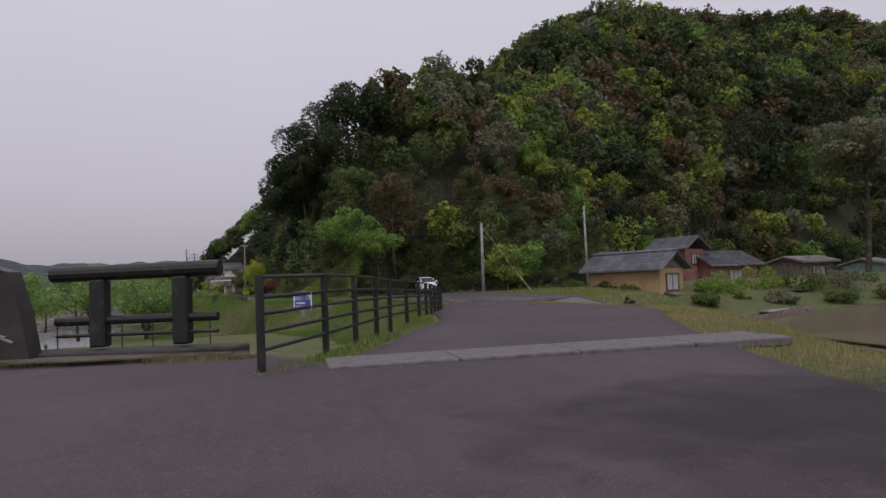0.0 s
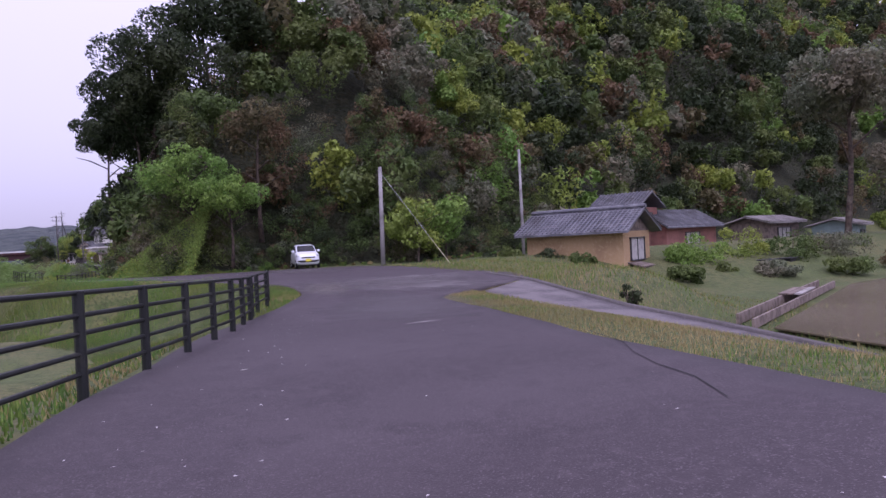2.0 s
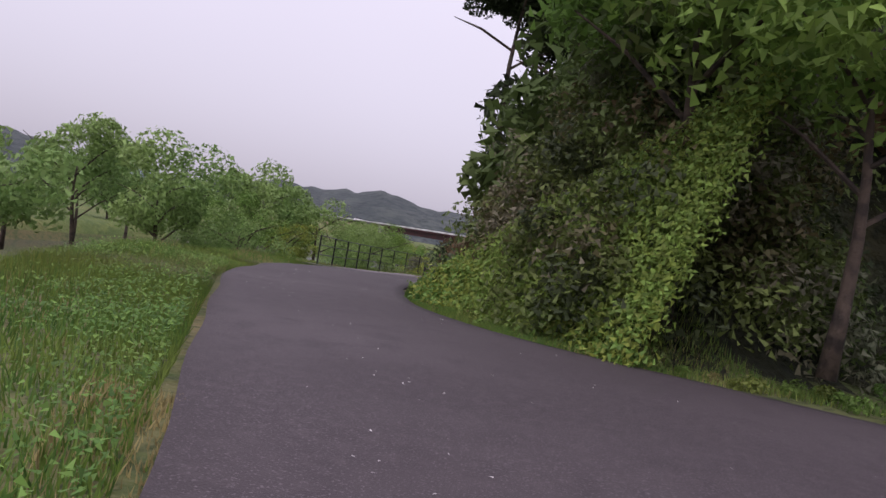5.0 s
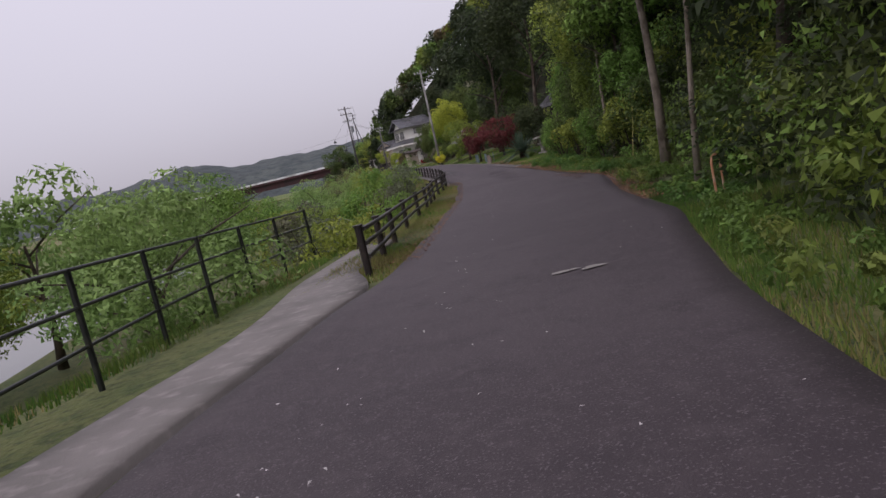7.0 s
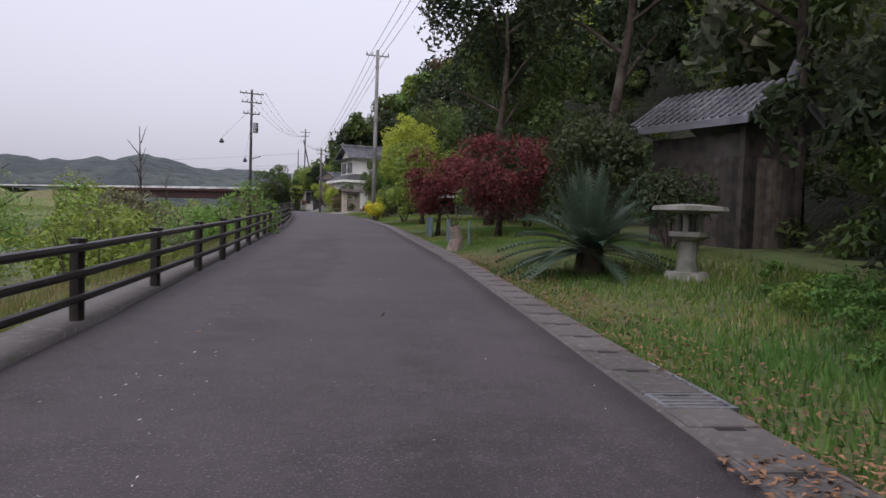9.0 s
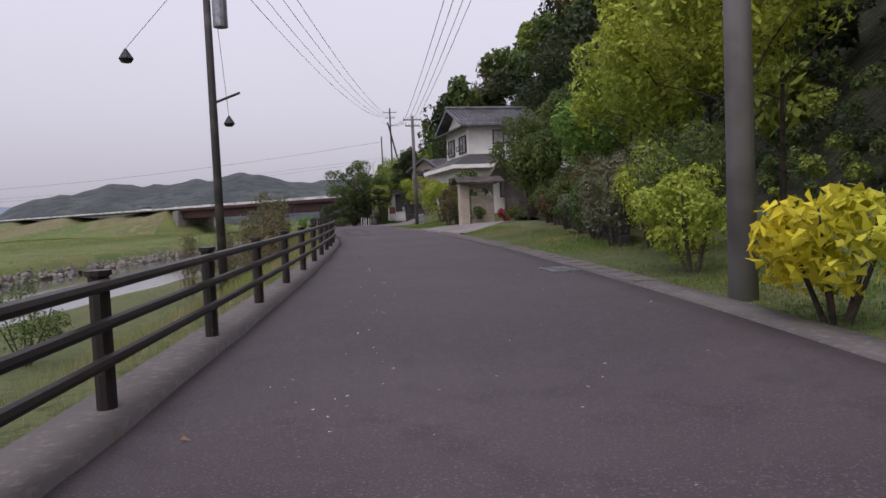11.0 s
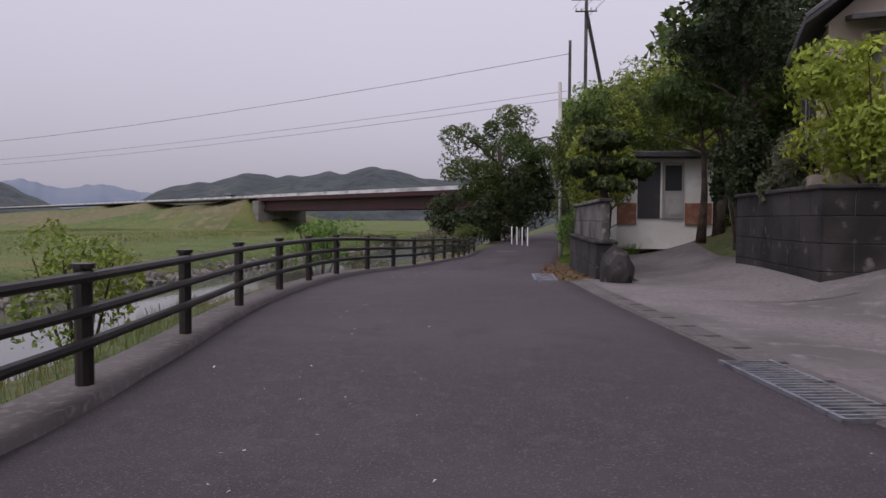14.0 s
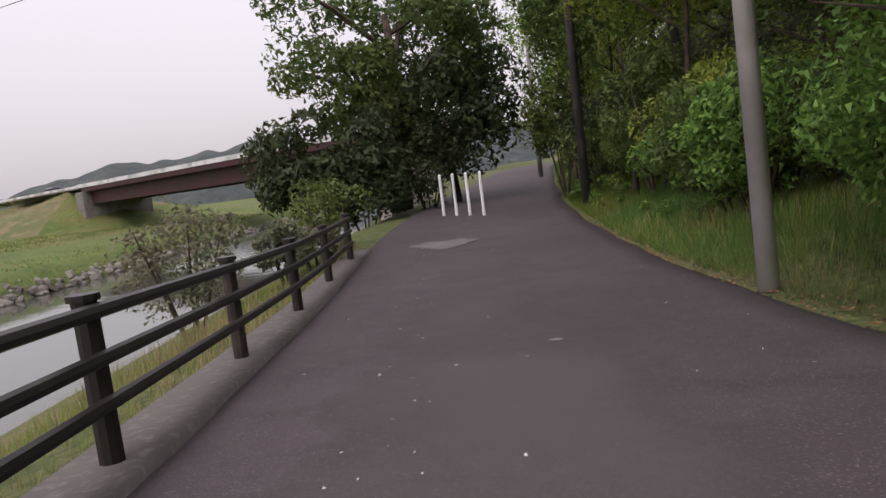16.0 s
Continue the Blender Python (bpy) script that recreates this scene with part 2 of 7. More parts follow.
def tube(bm, points, radii, sides=8, caps=True):
    """A tube along points; radii: one, or one for each point."""
    pts = [Vector(p) for p in points]
    if isinstance(radii, (int, float)):
        radii = [radii] * len(pts)
    rings = []
    for i, p in enumerate(pts):
        way = (pts[min(i + 1, len(pts) - 1)] - pts[max(i - 1, 0)]).normalized()
        side = way.orthogonal().normalized() if abs(way.z) > 0.9 else Vector((0, 0, 1)).cross(way).normalized()
        up = way.cross(side)
        rings.append([bm.verts.new(p + radii[i] * (side * math.cos(a) + up * math.sin(a))) for a in (2 * math.pi * k / sides for k in range(sides))])
    for a, b in zip(rings, rings[1:]):
        for k in range(sides):
            bm.faces.new((a[k], a[(k + 1) % sides], b[(k + 1) % sides], b[k]))
    if caps:
        bm.faces.new(rings[0][::-1]), bm.faces.new(rings[-1])
    return bm


def tubed(points, radii, sides=8):
    return tube(bmesh.new(), points, radii, sides)


def prism(outline, depth, m=None, axis=1):
    """A flat outline of (a, b) pairs drawn out by depth along y (axis 1), x (0) or z (2)."""
    bm = bmesh.new()
    def at(a, b, d):
        return {0: (d, a, b), 1: (a, d, b), 2: (a, b, d)}[axis]
    front = [bm.verts.new(at(a, b, 0)) for a, b in outline]
    back = [bm.verts.new(at(a, b, depth)) for a, b in outline]
    bm.faces.new(front), bm.faces.new(back[::-1])
    for i in range(len(outline)):
        j = (i + 1) % len(outline)
        bm.faces.new((front[j], front[i], back[i], back[j]))
    bmesh.ops.recalc_face_normals(bm, faces=bm.faces)
    if m is not None:
        bm.transform(m)
    return bm


def np_mesh(name, verts, faces, mats, index=None):
    """One mesh from arrays: verts (n, 3), faces (k, corners)."""
    me = bpy.data.meshes.new(name)
    n, k, c = len(verts), len(faces), faces.shape[1]
    me.vertices.add(n)
    me.vertices.foreach_set("co", np.asarray(verts, np.float32).ravel())
    me.loops.add(k * c)
    me.loops.foreach_set("vertex_index", faces.astype(np.int32).ravel())
    me.polygons.add(k)
    me.polygons.foreach_set("loop_start", np.arange(0, k * c, c, dtype=np.int32))
    for m in mats:
        me.materials.append(m)
    if index is not None:
        me.polygons.foreach_set("material_index", index.astype(np.int32))
    me.update(calc_edges=True)
    return me


# ---------------------------------------------------------------- the lie of the land
def glide(knots, v):
    """Smooth values through (place, value) knots."""
    k = np.array(knots, float)
    v = np.atleast_1d(np.asarray(v, float))
    w = np.zeros_like(v)
    for d in np.linspace(-1.5, 1.5, 7):
        w += np.interp(v + d, k[:, 0], k[:, 1])
    return w / 7


ROAD_L = [(-300, -40), (-141, -20), (-139.4, -14), (-138, -11), (-131, -6.8), (-120.3, -3.0), (-115.6, -0.4), (-112, 1.3), (-108.5, 2.05), (-105.5, 1.45), (-103, 0.65), (-101, -0.2), (-99, -1.0), (-94.5, -3.0), (-89, -5.4), (-83, -7.0), (-76, -7.2), (-72, -6.3), (-67.4, -4.9), (-60, -3.6), (-55, -2.5), (-49, -1.6), (-44, -0.9), (-37, -0.8), (-13, -0.9), (0, -1.42), (5, -1.72), (8, -1.95), (10, -2.1), (12, -2.28), (16, -2.65), (19, -3.0), (23.7, -3.82), (26, -4.22), (30.8, -5.1), (33, -5.58), (35.2, -6.06), (37.3, -6.43), (39.3, -6.72), (41.3, -7.22), (43.6, -7.8), (45.9, -8.3), (48.3, -8.68), (50.2, -9.14), (52.2, -9.68), (54.1, -9.98), (57.4, -10.2), (60, -10.2), (62, -10.12), (66, -9.93), (70, -10.0), (73, -10.17), (75, -10.22), (79, -10.38), (84, -10.3), (95, -9.0), (120, -6), (300, 20)]
ROAD_R = [(-300, -75), (-145, -8.6), (-142, -7.7), (-136.4, -4.8), (-131, -0.9), (-129, 0.0), (-126, 0.55), (-124.3, 1.0), (-121.5, 2.0), (-119, 2.65), (-117, 3.1), (-115.3, 4.0), (-113.4, 8.9), (-108, 10.8), (-101, 11.2), (-97, 9.6), (-94, 8.2), (-92.7, 1.4), (-90, -1.7), (-86.5, -2.7), (-80, -3.7), (-75, -3.5), (-72.5, -2.7), (-68, -1.0), (-65, -0.3), (-62, 0.45), (-59, 1.4), (-57, 1.9), (-50, 2.3), (-41, 2.9), (-30, 3.4), (-10, 3.5), (2, 2.9), (8, 2.4), (12, 2.0), (19.5, 1.0), (25, 0.2), (32.5, -1.2), (38, -2.2), (49, -4.3), (55, -5.5), (60, -6.2), (78, -6.3), (85, -6.1), (95, -5.0), (120, -1.8), (300, 25)]
ROAD_Z = [(-300, -0.1), (-145, -0.08), (-135, 0.17), (-127, 0.1), (-117, -0.1), (-105, 0.02), (-97, 0.22), (-89, 0.18), (-80, -0.07), (-74, -0.33), (-62, -0.65), (-52, -0.67), (-40, -0.54), (-20, -0.27), (0, 0.0), (20, 0.2), (44, 0.29), (57, 0.26), (60, 0.16), (63, 0.03), (67, -0.05), (70, -0.14), (73, -0.28), (76, -0.36), (80, -0.33), (86, -0.1), (120, 0.4), (300, 1.0)]
HILL_FOOT = [(140, -62), (60, -74), (34, -84), (14, -93), (10.5, -90.2), (6, -89.0), (3, -91.6), (0.5, -91.5), (-1.6, -87.5), (-2.6, -81), (-2.2, -75), (-0.2, -68.5), (2.4, -61.5), (3.9, -54), (5.2, -44), (9.5, -34), (14, -22), (15, 0), (15, 20), (15, 40), (13.5, 60), (5, 73), (-3.4, 77), (-4.3, 86), (-3, 105), (2, 140), (30, 260), (60, 600), (900, 600), (900, -62)]


LANE_Y = [-150, -130, -126, -124.3, -122, -119, -116, -113.6, -109.5, -107.5]
LANE_L = [-4.5, 2.7, 4.3, 4.8, 5.2, 5.35, 5.5, 5.9, 7.0, 7.6]
LANE_R = [-2.8, 4.4, 6.0, 6.5, 6.9, 7.1, 7.7, 8.2, 9.4, 10.2]
LANE_Z = [-1.2, -1.06, -0.92, -0.85, -0.72, -0.51, -0.28, -0.075, -0.045, -0.02]


def river_shift(y):
    return -45 * ramp(-np.asarray(y, float), 92, 150)


def road_z(y):
    return glide(ROAD_Z, y)


def foot_distance(x, y):
    """Metres inside the foot of the wooded hill (below 0: outside)."""
    p = np.stack([np.ravel(x), np.ravel(y)], 1)
    ring = np.array(HILL_FOOT, float)
    best, inside = np.full(len(p), 1e9), np.zeros(len(p), bool)
    for i in range(len(ring)):
        a, b = ring[i], ring[(i + 1) % len(ring)]
        ab = b - a
        t = np.clip(((p - a) @ ab) / (ab @ ab), 0, 1)
        best = np.minimum(best, np.hypot(*(p - a - t[:, None] * ab).T))
        cross = (a[1] > p[:, 1]) != (b[1] > p[:, 1])
        with np.errstate(divide="ignore", invalid="ignore"):
            inside ^= cross & (p[:, 0] < (b[0] - a[0]) * (p[:, 1] - a[1]) / (b[1] - a[1]) + a[0])
    return np.where(inside, best, -best)


def swell(x, y, scale, seed):
    """Cheap smooth unevenness, -1 to 1."""
    return (np.sin(x / scale + seed) * np.cos(y / scale * 1.13 + 2 * seed) + 0.6 * np.sin(x / scale * 2.3 + y / scale * 1.7 + seed) + 0.4 * np.cos(y / scale * 3.1 - x / scale * 2.7 + 3 * seed)) / 2


def ramp(v, a, b):
    t = np.clip((v - a) / (b - a), 0, 1)
    return t * t * (3 - 2 * t)


BRIDGE_AT, BRIDGE_WAY, BANK_TOP = Vector((-59.2, 167.7, 0)), Vector((-0.785, 0.62, 0)), 5.0


def land(x, y):
    """The height of the ground."""
    x, y = np.ravel(np.asarray(x, float)), np.ravel(np.asarray(y, float))
    zr = road_z(y)
    left, right = glide(ROAD_L, y) - x, x - glide(ROAD_R, y)
    z = zr - 0.05
    x0, x = x, x - river_shift(y)
    # river side: verge, bank, river bed, far plain
    shelf = np.where(y < -100, 0.5, np.where(y < -62, 2.3, 0.75))
    low = np.where(y < -100, -1.7, -2.4) + 0.18 * swell(x, y, 5, 1)
    bank = zr - 0.05 + (low - zr) * ramp(left, shelf, shelf + np.where(y < -100, 3.5, 4.0))
    bank = bank + (-3.5 - bank) * ramp(-x, 15.5, 20)
    far = -3.5 + 1.9 * ramp(-x, 31.5, 34.5) + 0.8 * ramp(-x, 34, 70) + 0.12 * swell(x, y, 9, 2) * ramp(-x, 34, 40)
    river = np.where(x < -26, far, bank)
    z = np.where(left > shelf, river, z)
    x = x0
    # road embankment beyond the plain
    px, py = x - BRIDGE_AT.x, y - BRIDGE_AT.y
    along = px * BRIDGE_WAY.x + py * BRIDGE_WAY.y
    off = np.abs(px * BRIDGE_WAY.y - py * BRIDGE_WAY.x)
    heap = BANK_TOP - np.maximum(off - 4.5, 0) / 2.1
    heap = np.where(along > 2, heap, heap - (2 - along) / 0.9)
    z = np.where(x < -30, np.maximum(z, heap), z)
    # low fields east of the first stretch
    low_e = ramp(right, 4.4 - 4.0 * ramp(-y, 111, 119), 11.5 - 1.3 * ramp(-y, 111, 119)) * ramp(-y, 96, 108)
    z = np.where(right > 0, z + (-2.15 - z) * low_e, z)
    on_lane = (x > np.interp(y, LANE_Y, LANE_L) - 0.5) & (x < np.interp(y, LANE_Y, LANE_R) + 0.6) & (y < -109)
    z = np.where(on_lane, np.minimum(z, np.interp(y, LANE_Y, LANE_Z) - 0.04), z)
    # gardens of the houses lie a little higher
    yard = ramp(right, 2.2, 7.3) * ramp(y, 38, 50) * (1 - ramp(y, 70, 78)) * 1.25 + 0.32 * ramp(right, 0.15, 1.3) * ramp(y, 63, 68)
    yard2 = ramp(right, 0.5, 4) * ramp(y, -38, -30) * (1 - ramp(y, 24, 40)) * 0.35
    z = np.where(right > 0, z + yard + yard2, z)
    d = foot_distance(x, y)
    climb = 1.05 * np.minimum(d, 20) + 0.65 * np.clip(d - 20, 0, 38) + 12 * (1 - np.exp(-np.maximum(d - 58, 0) / 45))
    climb = climb * (1 + 0.10 * swell(x, y, 26, 4)) * (1 + 0.40 * ramp(x, 50, 105))
    climb = climb * (1 - 0.045 * np.exp(-((x - 95) ** 2 + (y - 10) ** 2) / 1300) - 0.13 * np.exp(-((x - 114) ** 2 + (y + 8) ** 2) / 320))
    climb = climb + 0.24 * np.clip(d, 0, 12) * (1 - ramp(x, 8, 24)) * ramp(-y, 36, 55)
    climb = climb * ramp(d, -0.3, 3.6)
    z = np.where(d > 0, z + climb, z)
    return z


def land1(x, y):
    return float(land(x, y)[0])


# ground: one sheet, fine near the road and coarse towards the horizon
def lines(near_lo, near_hi, step, reach):
    mid = list(np.arange(near_lo, near_hi + 0.01, step))
    out, s = [], step
    a, b = near_lo, near_hi
    low, high = [], []
    while a > -reach or b < reach:
        s *= 1.35
        a, b = a - s, b + s
        low.append(a), high.append(b)
    return np.array(low[::-1] + mid + high)


gx, gy = lines(-38, 40, 0.7, 2400), lines(-160, 130, 0.7, 2400)
GX, GY = np.meshgrid(gx, gy)
GZ = land(GX, GY).reshape(GX.shape)
nx, ny = len(gx), len(gy)
cell = (np.arange(ny - 1)[:, None] * nx + np.arange(nx - 1)[None, :]).ravel()
quads = np.stack([cell, cell + 1, cell + 1 + nx, cell + nx], 1)
centre_x, centre_y = (GX[:-1, :-1] + GX[1:, 1:]).ravel() / 2, (GY[:-1, :-1] + GY[1:, 1:]).ravel() / 2
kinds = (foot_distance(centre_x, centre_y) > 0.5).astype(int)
centre_z = (GZ[:-1, :-1] + GZ[1:, 1:]).ravel() / 2
plain = centre_x - river_shift(centre_y) < -33.4
kinds[plain] = 2
kinds[plain & (centre_z > 1.5 + 1.1 * swell(centre_x, centre_y, 6, 8))] = 3
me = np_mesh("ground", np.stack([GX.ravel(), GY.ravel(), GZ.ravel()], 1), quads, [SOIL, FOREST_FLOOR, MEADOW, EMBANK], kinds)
me.shade_smooth()
tagged(new("ground", me), "green and straw grass-covered ground sloping to the river", "ground", kind="structure")


def strip(name, ys, lefts, rights, lift, material, label, category, cols=9, skirt=0.0, heights=None):
    """A band across the land between two edges given for each y."""
    ys, lefts, rights = (np.asarray(a, float) for a in (ys, lefts, rights))
    base = road_z(ys) if heights is None else heights
    t = np.linspace(0, 1, cols)
    X = lefts[:, None] * (1 - t) + rights[:, None] * t
    Y = np.repeat(ys[:, None], cols, 1)
    Z = np.repeat(base[:, None], cols, 1) + lift
    if skirt:
        X = np.concatenate([lefts[:, None], X, rights[:, None]], 1)
        Y = np.concatenate([ys[:, None], Y, ys[:, None]], 1)
        Z = np.concatenate([Z[:, :1] - skirt, Z, Z[:, -1:] - skirt], 1)
        cols += 2
    c = (np.arange(len(ys) - 1)[:, None] * cols + np.arange(cols - 1)[None, :]).ravel()
    me = np_mesh(name, np.stack([X.ravel(), Y.ravel(), Z.ravel()], 1), np.stack([c, c + 1, c + 1 + cols, c + cols], 1), [material])
    return tagged(new(name, me), label, category, kind="structure")


ys = np.arange(-170, 150, 0.5)
wob = 0.07 * swell(ys, ys * 0.3, 1.3, 5)
strip("road", ys, glide(ROAD_L, ys) + wob, glide(ROAD_R, ys) + wob[::-1], 0.0, ASPHALT, "narrow patched dark purple-grey asphalt road", "road", 13, 0.1)
# river
ry = np.arange(-600, 700, 10.0)
strip("water", ry, -33.2 + river_shift(ry), -16.0 + river_shift(ry), 0.0, WATER, "calm greenish river surface reflecting the sky", "water", 4, heights=-3.0 + 0 * ry)

# ---------------------------------------------------------------- foliage
rng = np.random.default_rng(7)


def leaf_cards(centres, normals, size, rng, stretch=1.5):
    """Pointed leaves at the centres, facing roughly along the normals: verts and faces."""
    n = len(centres)
    nrm = normals + 0.55 * rng.normal(size=(n, 3))
    nrm /= np.linalg.norm(nrm, axis=1, keepdims=True) + 1e-9
    tan = np.cross(nrm, rng.normal(size=(n, 3)))
    tan /= np.linalg.norm(tan, axis=1, keepdims=True) + 1e-9
    bit = np.cross(nrm, tan)
    s = (size * rng.uniform(0.6, 1.35, n))[:, None]
    v = np.empty((n, 3, 3))
    v[:, 0] = centres - tan * s * stretch * 0.42 + bit * s * 0.42
    v[:, 1] = centres - tan * s * stretch * 0.42 - bit * s * 0.42
    v[:, 2] = centres + tan * s * stretch * 0.62 - nrm * s * 0.2
    return v.reshape(-1, 3), np.arange(3 * n).reshape(n, 3)


def crown_points(n, lumps, rng, flat=0.8, top=0.35):
    """Points and outward normals on a cluster of lumps that fills a crown of radius 1."""
    d = rng.normal(size=(lumps, 3))
    d /= np.linalg.norm(d, axis=1, keepdims=True)
    d[:, 2] = d[:, 2] * 0.8 + top * 0.5
    c = d * (0.74 * rng.uniform(0.35, 1.0, lumps) ** 0.6)[:, None]
    r = rng.uniform(0.16, 0.36, lumps) * min(1.0, (22 / lumps) ** 0.45)
    k = rng.integers(0, lumps, n)
    u = rng.normal(size=(n, 3))
    u[:, 2] += 0.35
    u /= np.linalg.norm(u, axis=1, keepdims=True)
    p = c[k] + u * (r[k] * rng.uniform(0.78, 1.12, n))[:, None]
    p[:, 2] *= flat
    return p, u


def trunk_parts(root, bark, height, radius, rng, limbs=5, reach=1.0, lean=0.06, start=0.45):
    """A tapered, slightly bent trunk with limbs, under a tree."""
    pts, r = [], []
    ox, oy = rng.uniform(-lean, lean, 2)
    for i in range(6):
        t = i / 5
        pts.append((ox * height * t + 0.04 * height * math.sin(3 * t + ox * 40), oy * height * t + 0.03 * height * math.cos(4 * t), height * t - 0.15 * (i == 0)))
        r.append(radius * (1.25 if i == 0 else 1 - 0.72 * t))
    part("trunk", tubed(pts, r, 7), bark, root, smooth=True)
    for i in range(limbs):
        t = start + (0.95 - start) * (i + 0.5) / limbs
        base = Vector(pts[int(t * 5)]).lerp(Vector(pts[min(int(t * 5) + 1, 5)]), t * 5 - int(t * 5))
        a = 2.4 * i + rng.uniform(0, 1)
        out = Vector((math.cos(a), math.sin(a), rng.uniform(0.35, 0.9))) * reach * rng.uniform(0.6, 1.0)
        part("limb", tubed([base, base + out * 0.55 + Vector((0, 0, 0.05 * reach)), base + out], [radius * 0.42 * (1.1 - t * 0.5), radius * 0.25, radius * 0.08], 5), bark, root)


def tree(name, label, x, y, height, spread, leaf, trunk_r=0.16, cards=1500, size=0.32, lumps=16, crown_at=0.66, squash=0.9, bark=None, group="", category="tree", seed=1, z=None, limbs=6, start=0.4, lean=0.06):
    r = np.random.default_rng(seed)
    z = land1(x, y) if z is None else z
    root = thing(name, label, category, group, at=Matrix.Translation((x, y, z)))
    trunk_parts(root, bark or BARK, height * min(crown_at + 0.12, 0.95), trunk_r, r, limbs, spread * 0.75, lean, start)
    p, u = crown_points(cards, lumps, r, squash)
    p = p * spread + np.array([0, 0, height - spread * squash * 0.95])
    v, f = leaf_cards(p, u, size, r)
    crown = new("crown", np_mesh("crown", v, f, [leaf]))
    crown.parent = root
    return root


def shrub(name, label, x, y, height, spread, leaf, cards=700, size=0.16, lumps=12, group="", seed=1, category="shrub", z=None, deep=None):
    r = np.random.default_rng(seed)
    z = land1(x, y) if z is None else z
    root = thing(name, label, category, group, at=Matrix.Translation((x, y, z)))
    for i in range(5):
        a = i * 1.26 + r.uniform(0, 0.5)
        part("stem", tubed([(0.05 * math.cos(a), 0.05 * math.sin(a), -0.1), (0.3 * spread * math.cos(a), 0.3 * spread * math.sin(a), height * 0.4), (0.5 * spread * math.cos(a), 0.5 * spread * math.sin(a), height * 0.75)], [0.03, 0.02, 0.008], 5), BARK, root)
    p, u = crown_points(cards, lumps, r, 1.0, 0.1)
    p = p * np.array([spread, deep or spread, height * 0.55]) + np.array([0, 0, height * 0.52])
    p[:, 2] = np.maximum(p[:, 2], 0.03)
    v, f = leaf_cards(p, u, size, r)
    crown = new("foliage", np_mesh("foliage", v, f, [leaf]))
    crown.parent = root
    return root


# the wooded hill: crowns laid over the slope, too many to count
def forest(name, label, spots, mats, low, high, cards, size, seed):
    r = np.random.default_rng(seed)
    protos = []
    for k in range(6):
        p, u = crown_points(cards, 15, r, 0.95)
        protos.append((p, u))
    V, F, I, at = [], [], [], 0
    for x, y, z, kind in spots:
        p, u = protos[r.integers(0, 6)]
        a, s = r.uniform(0, 6.28), r.uniform(low, high)
        turn = np.array([[math.cos(a), -math.sin(a), 0], [math.sin(a), math.cos(a), 0], [0, 0, 1]])
        stretch = np.array([1, 1, r.uniform(0.95, 1.45)])
        q = (p @ turn.T) * s * stretch + np.array([x, y, z])
        v, f = leaf_cards(q, u @ turn.T, size * r.uniform(0.8, 1.25), r)
        V.append(v), F.append(f + at), I.append(np.full(len(f), kind))
        at += len(v)
    me = np_mesh(name, np.concatenate(V), np.concatenate(F), mats, np.concatenate(I))
    return tagged(new(name, me), label, "forest", kind="stuff")


FOREST_MATS = [L_DARK, L_MID, L_YEL, L_BROWN, L_BRIGHT, L_GREY]


def hill_spots(x0, x1, y0, y1, step, dmin, dmax, seed, lift, weights):
    r = np.random.default_rng(seed)
    X, Y = np.meshgrid(np.arange(x0, x1, step), np.arange(y0, y1, step))
    X, Y = X.ravel() + r.uniform(-0.45, 0.45, X.size) * step, Y.ravel() + r.uniform(-0.45, 0.45, Y.size) * step
    d = foot_distance(X, Y)
    keep = (d > dmin) & (d < dmax)
    X, Y, d = X[keep], Y[keep], d[keep]
    Z = land(X, Y) + lift * np.clip(0.45 + d / 14, 0.45, 1.0)
    patch = swell(X, Y, 11, 9) + 0.45 * r.normal(size=len(X))
    edges = np.quantile(patch, np.cumsum(weights)[:-1])
    return [(X[i], Y[i], Z[i], int(np.searchsorted(edges, patch[i]))) for i in range(len(X))]


WEIGHTS = [0.32, 0.28, 0.12, 0.16, 0.04, 0.08]
forest("east_hill_forest", "mixed dark, olive and russet trees covering the east slope", hill_spots(46, 235, -100, -10, 4.0, 9.0, 60, 8, 6.0, WEIGHTS), FOREST_MATS, 2.7, 4.2, 520, 0.5, 17)
forest("lower_slope_forest", "mixed green and russet trees at the foot of the east slope", hill_spots(28, 130, -100, -50, 3.0, 0.6, 12, 28, 3.6, WEIGHTS), FOREST_MATS, 2.0, 3.2, 620, 0.3, 18)
forest("foot_forest", "leafy trees of mixed green and russet at the foot of the hill", hill_spots(-12, 30, -100, -30, 3.3, 1.0, 11, 6, 5.0, WEIGHTS), FOREST_MATS, 2.0, 3.2, 1500, 0.2, 14)
forest("hillside_forest", "mixed dark, olive and russet trees covering the steep hill", hill_spots(-12, 46, -100, -20, 3.1, 10.0, 46, 3, 5.0, WEIGHTS), FOREST_MATS, 2.3, 3.7, 900, 0.34, 11)
forest("upper_hill_forest", "mixed green trees on the upper hill", hill_spots(-10, 240, -100, 40, 6.0, 42, 100, 4, 6.0, WEIGHTS), FOREST_MATS, 3.6, 5.4, 420, 0.7, 12)
forest("roadside_forest", "dense dark trees on the slope above the road", hill_spots(-12, 60, -20, 130, 4.6, 2.0, 46, 5, 6.0, [0.42, 0.30, 0.1, 0.06, 0.04, 0.08]), FOREST_MATS, 2.6, 4.2, 520, 0.5, 13)


